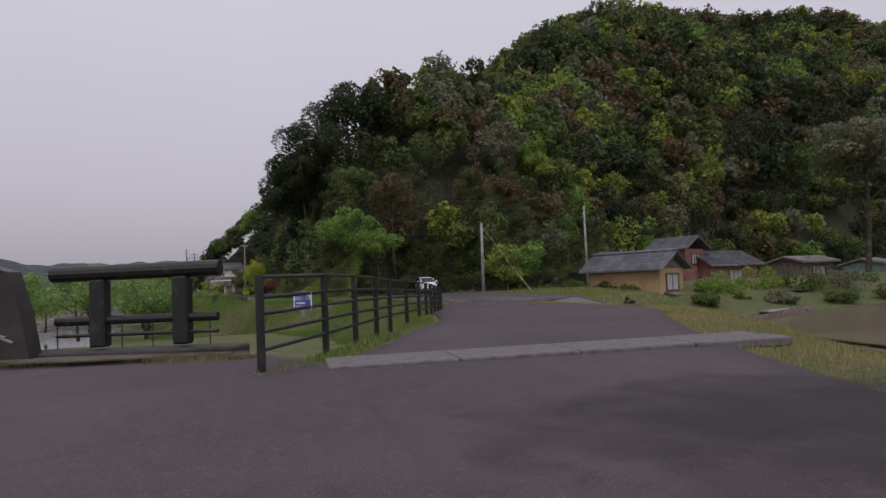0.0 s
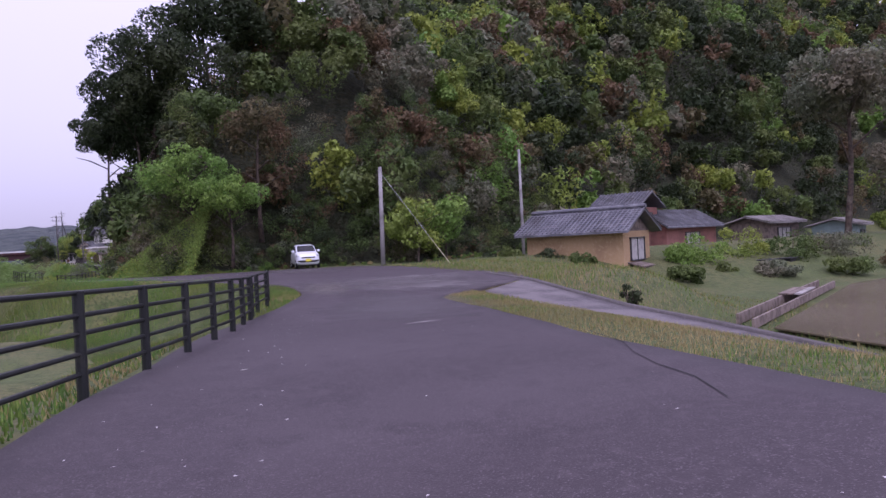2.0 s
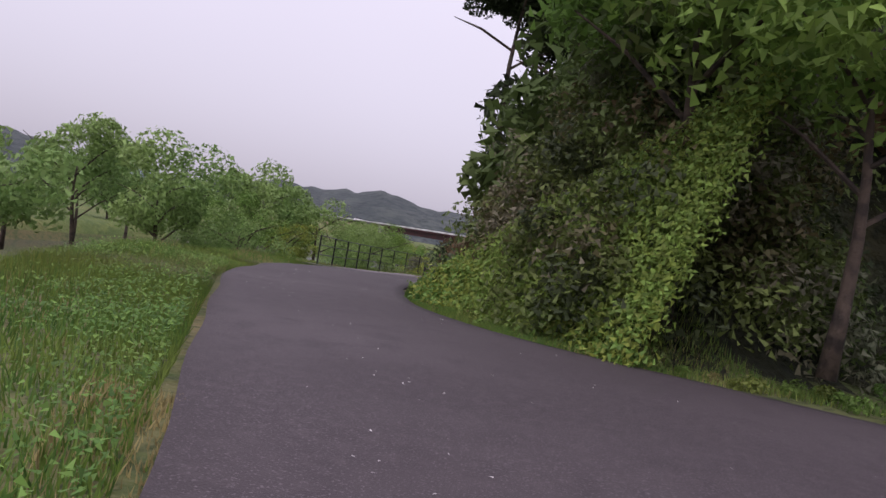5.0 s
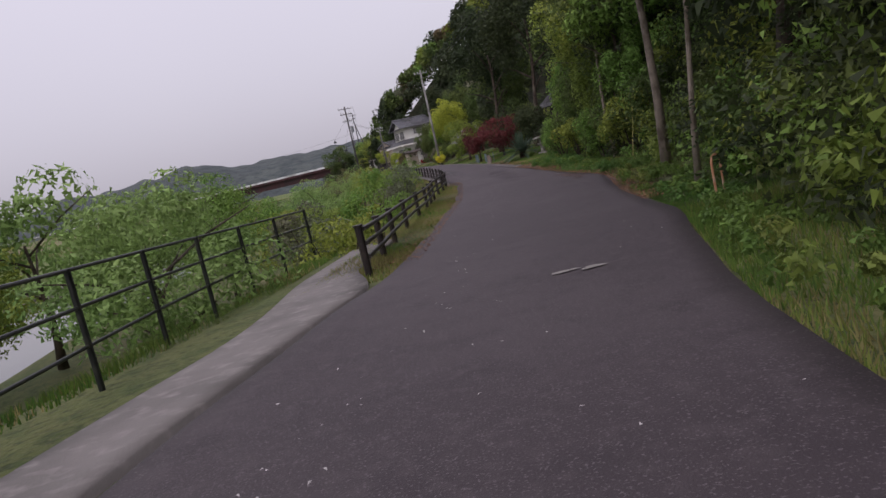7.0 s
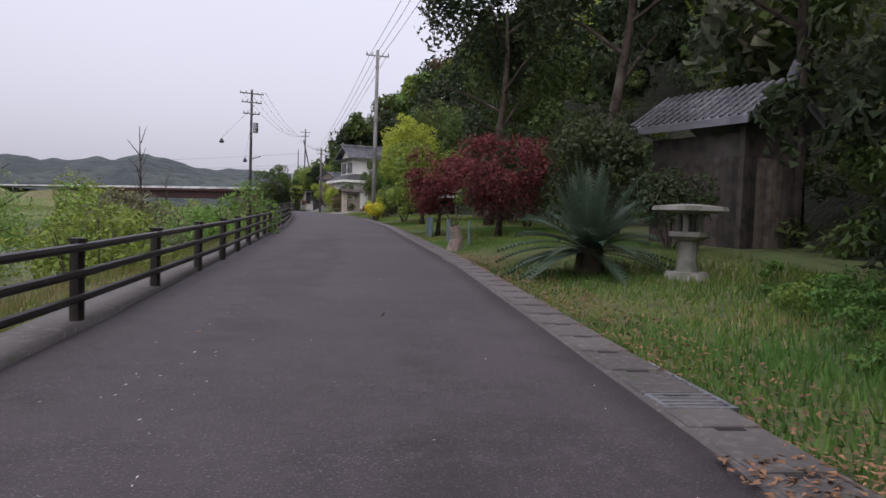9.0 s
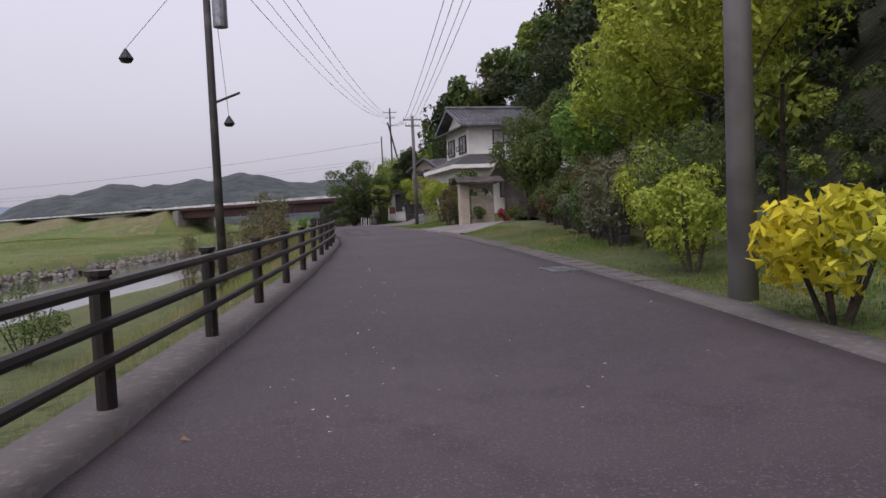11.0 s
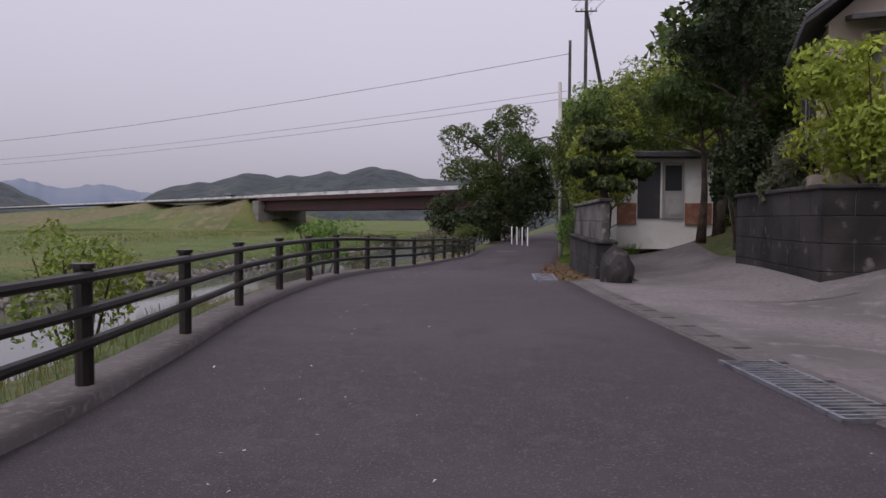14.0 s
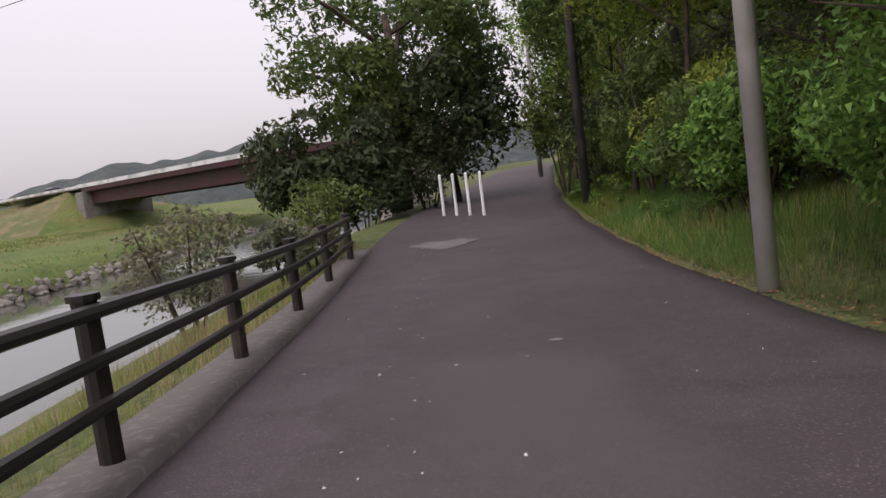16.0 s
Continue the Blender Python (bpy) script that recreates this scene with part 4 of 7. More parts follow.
def tile_rows(bm, u0, u1, v_low, z_low, v_high, z_high, pitch=0.27, r=0.055, axis="u"):
    """Round ribs of roof tiles running up a slope."""
    n = max(2, int(abs(u1 - u0) / pitch))
    for i in range(n + 1):
        u = u0 + (u1 - u0) * i / n
        a, b = ((u, v_low, z_low), (u, v_high, z_high)) if axis == "u" else ((v_low, u, z_low), (v_high, u, z_high))
        tube(bm, [a, b], r, 5)
    for k in range(1, int(math.hypot(v_high - v_low, z_high - z_low) / 0.3)):
        t = k * 0.3 / math.hypot(v_high - v_low, z_high - z_low)
        v, z = v_low + (v_high - v_low) * t, z_low + (z_high - z_low) * t + 0.02
        lo, hi = ((u0, v - 0.02, z - 0.02), (u1, v + 0.02, z + 0.025)) if axis == "u" else ((v - 0.02, u0, z - 0.02), (v + 0.02, u1, z + 0.025))
        box(bm, lo, hi)
    return bm


def window(root, c, w, h, face, rail=True, curtain=True, bars=1, name="window"):
    """A sliding window set on a wall. c: its centre on the wall; face: "u-", "v-" or "u+", the way it looks."""
    m = {"v-": Matrix.Identity(4), "u-": Matrix.Rotation(radians(-90), 4, "Z"), "u+": Matrix.Rotation(radians(90), 4, "Z")}[face]
    m = Matrix.Translation(c) @ m
    win = part(name, boxed((-w / 2, -0.02, -h / 2), (w / 2, 0.04, h / 2), 0, m), CURTAIN if curtain else GLASS, root, "pale curtain behind glass" if curtain else "dark glass")
    bm = bmesh.new()
    for lo, hi in (((-w / 2 - 0.06, -0.09, h / 2), (w / 2 + 0.06, 0.02, h / 2 + 0.07)), ((-w / 2 - 0.08, -0.12, -h / 2 - 0.07), (w / 2 + 0.08, 0.02, -h / 2)), ((-w / 2 - 0.06, -0.09, -h / 2), (-w / 2, 0.02, h / 2)), ((w / 2, -0.09, -h / 2), (w / 2 + 0.06, 0.02, h / 2))):
        box(bm, lo, hi)
    for i in range(bars):
        x = -w / 2 + w * (i + 1) / (bars + 1)
        box(bm, (x - 0.03, -0.06, -h / 2), (x + 0.03, -0.015, h / 2))
    bm.transform(m)
    part("window_frame", bm, TRIM, win)
    if rail:
        bm = bmesh.new()
        for z in (-h / 2 + 0.12, -h / 2 + 0.42):
            box(bm, (-w / 2 - 0.1, -0.32, z), (w / 2 + 0.1, -0.28, z + 0.05))
        for i in range(8):
            x = -w / 2 - 0.08 + (w + 0.16) * i / 7
            box(bm, (x - 0.012, -0.31, -h / 2 + 0.12), (x + 0.012, -0.29, -h / 2 + 0.45))
        for x in (-w / 2 - 0.08, w / 2 + 0.06):
            box(bm, (x, -0.31, -h / 2 + 0.14), (x + 0.03, 0, -h / 2 + 0.18))
        bm.transform(m)
        part("balcony_rail", bm, TRIM, win, "dark metal window rail")
    return win


def gable_fill(root, u, v0, v1, eave, top, material, thick=0.18):
    part("gable", prism([(v0, eave), ((v0 + v1) / 2, top), (v1, eave)], thick, Matrix.Translation((u, 0, 0)), 0), material, root)


def white_house():
    """Two storeys; u runs away from the road, v along it."""
    g = 0.9
    root = thing("white_house", "two-storey off-white stuccoed house with dark trimmed eaves", "house", at=pose(3.05, 44.6, 0, 0, 0, 14))
    part("lower_wall", boxed((-0.9, -1.0, g - 0.6), (6.2, 6.2, 4.4)), STUCCO, root)
    part("upper_wall", boxed((0, 0, 4.4), (4.9, 6.0, 7.15)), STUCCO, root)
    gable_fill(root, 0.0, 0, 6.0, 7.15, 8.55, STUCCO)
    gable_fill(root, 4.72, 0, 6.0, 7.15, 8.55, STUCCO)
    roof = part("roof", gable_roof(0, 4.9, 0, 6.0, 7.08, 8.62, 0.75), TILE, root, "grey tiled gable roof")
    bm = tile_rows(bmesh.new(), -0.7, 5.6, -0.72, 7.26, 3.0, 8.8)
    tile_rows(bm, -0.7, 5.6, 6.72, 7.26, 3.0, 8.8)
    tube(bm, [(-0.8, 3.0, 8.86), (5.7, 3.0, 8.86)], 0.13, 8)
    part("roof_tiles", bm, TILE, roof)
    band = part("pent_roof", prism([(-0.75, 7.0), (0.0, 7.25), (0.0, 7.33), (-0.75, 7.1)], 6.9, Matrix.Translation((0, -0.45, 0)), 1), TRIM, root, "dark pent eave across the gable")
    # skirt roof between the storeys
    skirt = bmesh.new()
    lo, hi, zl, zh = (-1.7, -1.8, 7.0, 7.0), (0.0, 0.0, 4.9, 6.0), 4.35, 5.15
    ring0 = [(lo[0], lo[1]), (lo[2], lo[1]), (lo[2], lo[3]), (lo[0], lo[3])]
    ring1 = [(hi[0], hi[1]), (hi[2], hi[1]), (hi[2], hi[3]), (hi[0], hi[3])]
    a = [skirt.verts.new((x, y, zl)) for x, y in ring0]
    b = [skirt.verts.new((x, y, zh)) for x, y in ring1]
    c = [skirt.verts.new((x, y, zl - 0.16)) for x, y in ring0]
    for i in range(4):
        j = (i + 1) % 4
        skirt.faces.new((a[i], a[j], b[j], b[i])), skirt.faces.new((c[j], c[i], a[i], a[j])[::-1])
    skirt.faces.new(c)
    bmesh.ops.recalc_face_normals(skirt, faces=skirt.faces)
    part("skirt_roof", skirt, TRIM, root, "dark metal skirt roof between the storeys")
    part("fascia", boxed((-1.72, -1.84, 4.05), (7.02, -1.7, 4.32)), STUCCO, root, "pale fascia board")
    part("fascia", boxed((-1.74, -1.7, 4.05), (-1.6, 7.0, 4.32)), STUCCO, root, "pale fascia board")
    window(root, (2.6, -0.02, 6.35), 1.5, 0.85, "v-", rail=False)
    window(root, (-0.02, 1.4, 5.95), 1.5, 1.1, "u-")
    window(root, (-0.02, 4.4, 5.95), 1.5, 1.1, "u-")
    window(root, (-0.92, 1.0, 3.0), 2.3, 0.95, "u-", rail=False, bars=3)
    window(root, (-0.92, 4.2, 2.4), 2.0, 1.7, "u-", rail=False, bars=1)
    window(root, (3.0, -1.02, 2.7), 2.2, 1.3, "v-", rail=False, bars=2)
    return root
white_house()


def wing_house():
    """The lower wing on a raised base: a gable towards the road and a side roof, with a garage below."""
    root = thing("wing_house", "cream-rendered wing with dark gable roofs on a raised base", "house", at=pose(-1.45, 57.7, 0, 0, 0, -12))
    part("base_wall", boxed((0.25, 0.2, 0.2), (4.4, 4.6, 2.0)), DARKCON, root, "stained concrete base")
    # no hollow behind: a dark panel gives the shade of the garage interior
    part("garage_opening", boxed((1.3, 0.12, 0.45), (3.1, 0.2, 1.85)), TRIM, root, "dark panel standing for the shade inside the garage mouth")
    for u in (0.6, 3.5):
        part("base_pier", boxed((u, 0.05, 0.2), (u + 0.5, 0.25, 2.0), 0.02), CREAM, root, "stained cream pier")
    part("floor_slab", boxed((-0.25, -0.3, 2.0), (4.7, 4.7, 2.18), 0.01), CREAM, root)
    part("wall", boxed((0, 0, 2.18), (4.5, 4.6, 4.8)), CREAM, root)
    part("gable", prism([(-0.05, 4.8), (1.15, 5.85), (2.35, 4.8)], 0.16, Matrix.Translation((0, 0.0, 0)), 1), CREAM, root)
    front = part("roof", gable_roof(0, 2.3, -0.1, 3.0, 4.72, 5.85, 0.42, 0.12, axis="v"), TRIM, root, "dark tiled front gable roof")
    bm = tile_rows(bmesh.new(), -0.5, 3.4, -0.4, 4.86, 1.15, 6.0, 0.26, 0.045, "v")
    tile_rows(bm, -0.5, 3.4, 2.7, 4.86, 1.15, 6.0, 0.26, 0.045, "v")
    part("roof_tiles", bm, TILE, front)
    side = part("roof", gable_roof(1.6, 4.5, 0, 4.6, 4.7, 5.95, 0.45, 0.12), TRIM, root, "dark tiled side roof")
    part("roof_tiles", tile_rows(bmesh.new(), 1.5, 4.95, -0.44, 4.85, 2.3, 6.1, 0.26, 0.045), TILE, side)
    part("gutter", tubed([(1.9, -0.52, 4.72), (5.0, -0.52, 4.72)], 0.05, 8), TRIM, root, "dark rain gutter")
    part("downpipe", tubed([(4.4, -0.45, 4.7), (4.4, -0.06, 4.5), (4.4, -0.06, 0.5)], 0.035, 8), RAIL_WHITE, root, "pale downpipe")
    part("bay", boxed((0.5, -0.28, 3.1), (1.75, 0.02, 4.6)), CREAM, root, "shallow window bay")
    window(root, (1.12, -0.3, 3.9), 1.0, 1.15, "v-", rail=False)
    part("window_hood", prism([(-0.75, 4.68), (0.0, 4.84), (0.0, 4.92), (-0.75, 4.76)], 1.75, Matrix.Translation((0.25, 0, 0)), 0), TRIM, root, "dark hood over the bay")
    window(root, (-0.02, 2.4, 3.6), 1.6, 1.1, "u-", rail=False)
    return root
wing_house()


def old_house():
    root = thing("old_tiled_house", "old single-storey timber house with pale ribbed roof tiles", "house", at=pose(6.3, 38.9, 0.45, 0, 0, 14))
    part("wall", boxed((0, 0, 0.1), (9, 4.2, 2.75)), DARKWOOD, root, "dark weathered board wall")
    roof = part("roof", gable_roof(0, 9, 0, 4.2, 2.7, 4.2, 0.9), PALETILE, root, "pale weathered tile roof")
    bm = tile_rows(bmesh.new(), -0.9, 9.9, -0.88, 2.85, 2.1, 4.4)
    tube(bm, [(-1.0, 2.1, 4.45), (10.0, 2.1, 4.45)], 0.14, 8)
    part("roof_tiles", bm, PALETILE, roof)
    part("porch_roof", prism([(-1.9, 2.0), (0, 2.5), (0, 2.58), (-1.9, 2.1)], 9.4, Matrix.Translation((-0.3, 0, 0)), 0), PALETILE, root, "pale tiled porch roof")
    bm = tile_rows(bmesh.new(), -0.3, 9.1, -1.88, 2.12, 0.0, 2.62)
    part("porch_tiles", bm, PALETILE, root)
    for x in (0.1, 2.3, 4.5, 6.7, 8.9):
        part("porch_post", boxed((x - 0.06, -1.7, 0.0), (x + 0.06, -1.58, 2.1)), GREYWOOD, root)
    window(root, (1.3, -0.02, 1.35), 1.7, 1.3, "v-", rail=False, bars=2)
    window(root, (4.2, -0.02, 1.35), 2.2, 1.3, "v-", rail=False, bars=2)
    for k in range(4):
        part("board", boxed((0.4 + 0.1 * k, -1.3 - 0.05 * k, 0.02 + 0.14 * k), (7.5, -0.2, 0.09 + 0.14 * k)), DARKWOOD, root, "stacked weathered boards")
    return root
old_house()


def annex():
    root = thing("white_annex", "small white building with brick-clad base and aluminium door", "house", at=pose(-4.3, 67.8, 0, 0, 0, 8))
    z = 1.42
    part("wall", boxed((0, 0, z - 1.0), (3.1, 2.6, z + 1.95)), STUCCO, root)
    part("roof", boxed((-0.4, -0.5, z + 1.95), (3.5, 3.0, z + 2.15), 0.03), TRIM, root, "dark flat roof")
    for x0, x1 in ((0.0, 0.62), (2.2, 3.05)):
        part("brick_base", boxed((x0, -0.06, z - 0.2), (x1, 0.02, z + 0.5)), BRICKM, root, "brown brick cladding")
    door = part("door", boxed((1.45, -0.07, z), (2.14, 0.02, z + 1.82)), ALU, root, "aluminium door with frosted glass")
    part("pane", boxed((1.53, -0.085, z + 0.9), (2.06, -0.075, z + 1.72)), GLASS, door)
    part("pane", boxed((1.53, -0.085, z + 0.1), (2.06, -0.075, z + 0.78)), CURTAIN, door, "frosted glass")
    # flat dark panel on the wall, its colour the shade of the room within
    part("doorway", boxed((0.66, -0.04, z), (1.38, 0.02, z + 1.82)), TRIM, root, "dark panel standing for the shade in the open doorway")
    return root
annex()


def hut():
    root = thing("clay_hut", "tan clay-walled hut with a grey tiled roof", "hut", at=pose(27.9, -99.3, -2.3, 0, 0, 113))
    part("wall", boxed((0, 0, 0), (6.6, 4.0, 3.7)), TAN, root)
    for u in (0.0, 6.45):
        gable_fill(root, u, 0, 4.0, 3.7, 4.85, GREYWOOD, 0.15)
    roof = part("roof", gable_roof(0, 6.6, 0, 4, 3.6, 4.95, 0.6), TILE, root, "grey tiled roof")
    bm = tile_rows(bmesh.new(), -0.6, 7.2, 4.58, 3.8, 2.0, 5.12, 0.3)
    tile_rows(bm, -0.6, 7.2, -0.58, 3.8, 2.0, 5.12, 0.3)
    tube(bm, [(-0.7, 2, 5.2), (7.3, 2, 5.2)], 0.14, 8)
    part("roof_tiles", bm, TILE, roof)
    window(root, (-0.02, 2.0, 2.6), 2.0, 1.3, "u-", rail=False, bars=1)
    part("awning", prism([(-1.0, 1.5), (0, 1.75), (0, 1.83), (-1.0, 1.58)], 3.0, Matrix.Translation((0, 0.5, 0)), 1), GREYWOOD, root, "small board awning")
    return root
hut()


def farm_house(name, label, x, y, z, turn, lu, lv, eave, top, wallm, roofm, axis="u"):
    root = thing(name, label, "house", at=pose(x, y, z, 0, 0, turn))
    part("wall", boxed((0, 0, -0.5), (lu, lv, eave)), wallm, root)
    if axis == "u":
        for u in (0.0, lu - 0.15):
            gable_fill(root, u, 0, lv, eave, top - 0.1, wallm, 0.15)
    roof = part("roof", gable_roof(0, lu, 0, lv, eave - 0.08, top, 0.6, axis=axis), roofm, root)
    bm = tile_rows(bmesh.new(), -0.6, lu + 0.6, -0.58, eave + 0.12, lv / 2, top + 0.18, 0.35) if axis == "u" else tile_rows(bmesh.new(), -0.6, lv + 0.6, -0.58, eave + 0.12, lu / 2, top + 0.18, 0.35, axis="v")
    part("roof_tiles", bm, roofm, roof)
    window(root, (lu * 0.5, -0.02, eave - 1.1), min(2.4, lu * 0.4), 1.1, "v-", rail=False, bars=2)
    return root


farm_house("red_farmhouse", "dusky red two-storey farmhouse with a grey tile roof", 40.5, -85.5, -2.0, 20, 4.2, 4.0, 5.6, 6.9, PINKWALL, TILE, "v")
farm_house("grey_farmhouse", "low farmhouse wing with a blue-grey tile roof", 43.5, -86.0, -2.0, 12, 9, 5, 3.6, 5.2, PINKWALL, TILE)
farm_house("white_shed", "low pale shed with a flat pale roof", 55.0, -88.0, -2.0, 8, 6, 4, 3.6, 4.2, GREYWOOD, PALECON)
farm_house("green_shed", "pale blue-green metal shed", 62.0, -92.5, -2.0, 20, 4, 4, 3.0, 3.6, mat("blue_green_sheet", (0.22, 0.30, 0.29), 0.5, [(1, (0.16, 0.21, 0.2), 0.45, 0.65)]), PALECON)
farm_house("far_shed", "small shed with a pale corrugated roof under trees", 70.0, -97.0, -2.0, 30, 5, 4, 2.6, 4.0, DARKWOOD, PALECON)

# ---------------------------------------------------------------- grass
def blades(name, label, x, y, height, width, mats, weights, seed, z=None, droop=0.35):
    """Single grass blades, too many to count."""
    r = np.random.default_rng(seed)
    n = len(x)
    z = land(x, y) if z is None else z
    a = r.uniform(0, 6.28, n)
    h = height * r.uniform(0.45, 1.15, n) * (0.8 + 0.35 * swell(x, y, 1.9, seed))
    w = width * r.uniform(0.6, 1.3, n)
    dx, dy = np.cos(a), np.sin(a)
    lean = h * droop * r.uniform(0.2, 1.6, n)
    b = r.uniform(0, 6.28, n)
    base = np.stack([x, y, z - 0.02], 1)
    V = np.empty((n, 3, 3))
    V[:, 0] = base - np.stack([dx * w, dy * w, 0 * w], 1)
    V[:, 1] = base + np.stack([dx * w, dy * w, 0 * w], 1)
    V[:, 2] = base + np.stack([np.cos(b) * lean, np.sin(b) * lean, h], 1)
    kind = np.clip(np.searchsorted(np.cumsum(weights), np.clip(0.5 + 0.45 * swell(x, y, 1.3, seed + 2) + 0.22 * r.normal(size=n), 0, 0.999)), 0, len(mats) - 1)
    f = np.arange(3 * n).reshape(n, 3)
    return tagged(new(name, np_mesh(name, V.reshape(-1, 3), f, mats, kind)), label, "grass", kind="stuff")


def band(n, y0, y1, o0, o1, side, seed):
    """Spots beside the road: offsets o0 to o1 outside its left or right edge."""
    r = np.random.default_rng(seed)
    y = r.uniform(y0, y1, n)
    o = o0 + (o1 - o0) * r.uniform(0, 1, n) ** 1.4
    x = glide(ROAD_L, y) - o if side == "l" else glide(ROAD_R, y) + o
    return x, y


GRASS3 = [G_GREEN, G_LUSH, G_DRY]
blades("bank_grass", "green grass on the bank below the fence", *band(20000, -138, -111, 0.15, 5, "l", 31), 0.22, 0.012, GRASS3, [0.5, 0.2, 0.3], 31)
blades("corner_grass", "tall bright grass on the inside of the bend", *band(60000, -112, -86, 0.1, 6, "l", 32), 0.36, 0.008, [G_GREEN, G_LUSH, G_DRY], [0.55, 0.38, 0.07], 32)
blades("corner_straw", "dry trampled grass at the edge of the bend", *band(7000, -113, -97, -0.15, 0.5, "l", 33), 0.14, 0.01, [G_DRY, G_GREEN], [0.75, 0.25], 33)
blades("slope_grass", "rough grass between the road and the river willows", *band(24000, -88, -62, 2.1, 7, "l", 34), 0.35, 0.009, GRASS3, [0.5, 0.3, 0.2], 34)
blades("edge_grass", "rough grass edge of the narrow road", *band(7000, -88, -75.5, 0.05, 2.1, "l", 45), 0.3, 0.009, GRASS3, [0.5, 0.3, 0.2], 45)
blades("wood_edge_grass", "green weeds along the wooded edge", *band(70000, -92, -49, 0.05, 3.6, "r", 46), 0.24, 0.008, [G_LUSH, G_GREEN, G_DRY], [0.6, 0.28, 0.12], 46)
blades("fence_grass", "straw and green grass under the fence", *band(22000, -68, -44, -0.25, 1.3, "l", 35), 0.14, 0.01, [G_DRY, G_GREEN, G_LUSH], [0.45, 0.35, 0.2], 35)
blades("river_grass", "unkempt grass on the river bank", *band(70000, -46, 82, 0.45, 6, "l", 36), 0.42, 0.006, [G_GREEN, G_DRY, G_REED], [0.4, 0.3, 0.3], 36)
blades("shade_grass", "green grass and weeds beside the drain kerb", *band(34000, -49, -20, 0.42, 5.5, "r", 37), 0.20, 0.013, [G_LUSH, G_GREEN, G_DRY], [0.6, 0.3, 0.1], 37)
blades("garden_verge", "short green verge in front of the gardens", *band(18000, 3, 24, 0.42, 2.6, "r", 38), 0.12, 0.01, [G_GREEN, G_LUSH, G_DRY], [0.5, 0.25, 0.25], 38)
blades("orchard_grass", "short green grass under the garden trees", *band(40000, -21, 4, 0.42, 7, "r", 47), 0.16, 0.012, [G_LUSH, G_GREEN, G_DRY], [0.45, 0.4, 0.15], 47)
blades("lawn", "bright short lawn before the white house", *band(26000, 31, 45.5, 0.42, 4.2, "r", 39), 0.11, 0.01, [G_GREEN, G_LUSH], [0.6, 0.4], 39)
blades("bend_grass", "rank green weeds on the verge at the wooded bend", *band(30000, 67.5, 95, 0.15, 2.6, "r", 40), 0.46, 0.011, [G_LUSH, G_GREEN, G_DRY], [0.5, 0.3, 0.2], 40)
blades("tuft", "grass tufts growing from the kerb", *band(1500, 26.5, 28.2, -0.25, 0.15, "l", 41), 0.22, 0.01, [G_GREEN, G_DRY], [0.7, 0.3], 41)
blades("tuft", "grass growing over the kerb edge", *band(2600, 38.5, 43, -0.3, 0.25, "l", 42), 0.12, 0.01, [G_GREEN, G_DRY], [0.6, 0.4], 42)


rm = np.random.default_rng(48)
mx, my = rm.uniform(-90, -34.5, 36000), rm.uniform(10, 190, 36000)
blades("meadow_grass", "rough tussocky meadow grass across the river", mx, my, 0.17, 0.09, [G_GREEN, G_DRY, G_LUSH], [0.45, 0.3, 0.25], 48)


# fallen leaves along the road edges
def litter(name, label, n, y0, y1, o0, o1, side, seed, size=0.05):
    r = np.random.default_rng(seed)
    x, y = band(n, y0, y1, o0, o1, side, seed)
    z = np.maximum(land(x, y), road_z(y)) + 0.012 + 0.02 * r.uniform(0, 1, n)
    v, f = leaf_cards(np.stack([x, y, z], 1), np.tile([0, 0, 2.0], (n, 1)), size, r)
    return tagged(new(name, np_mesh(name, v, f, [mat(name + "_tone", (0.20, 0.105, 0.055), 0.9, [(3, (0.11, 0.062, 0.036), 0.45, 0.6)], island=0.5)])), label, "fallen leaves", kind="stuff")


litter("fallen_leaves", "orange-brown fallen leaves along the wooded edge", 11000, -66, -40, -0.1, 0.75, "r", 51, 0.026)
litter("fallen_leaves", "brown fallen leaves on the drain kerb", 5000, -48, -28, 0.3, 1.3, "r", 56, 0.026)
litter("fallen_leaves", "brown fallen leaves in the gutter by the wall", 2400, 57.5, 66, -0.3, 0.7, "r", 52, 0.038)
litter("fallen_leaves", "brown leaves under the fence", 3600, -67, -42, -0.25, 0.5, "l", 53, 0.024)
litter("fallen_leaves", "brown leaves along the bend", 1500, 69, 82, -0.05, 0.35, "r", 54, 0.024)
litter("fallen_leaves", "sparse leaves scattered on the road", 90, -60, 75, -4.2, -0.4, "r", 55, 0.03)


# ---------------------------------------------------------------- road details
SLABJOINT = mat("joint_shadow", (0.02, 0.018, 0.018), 0.95)
slabs = thing("drain_cover", "worn concrete drain slabs laid across the road", "drain cover", at=pose(-10.84, -136.95, float(road_z(-137.5)[0]) + 0.008, 0, 0, -10.6))
for i, w in enumerate((1.5, 1.45, 1.5, 1.35)):
    u = sum((1.5, 1.45, 1.5, 1.35)[:i]) + 0.02 * i
    part("slab", boxed((u, -1.08, -0.1), (u + w, 0, 0.012), 0.015), PATCH, slabs)


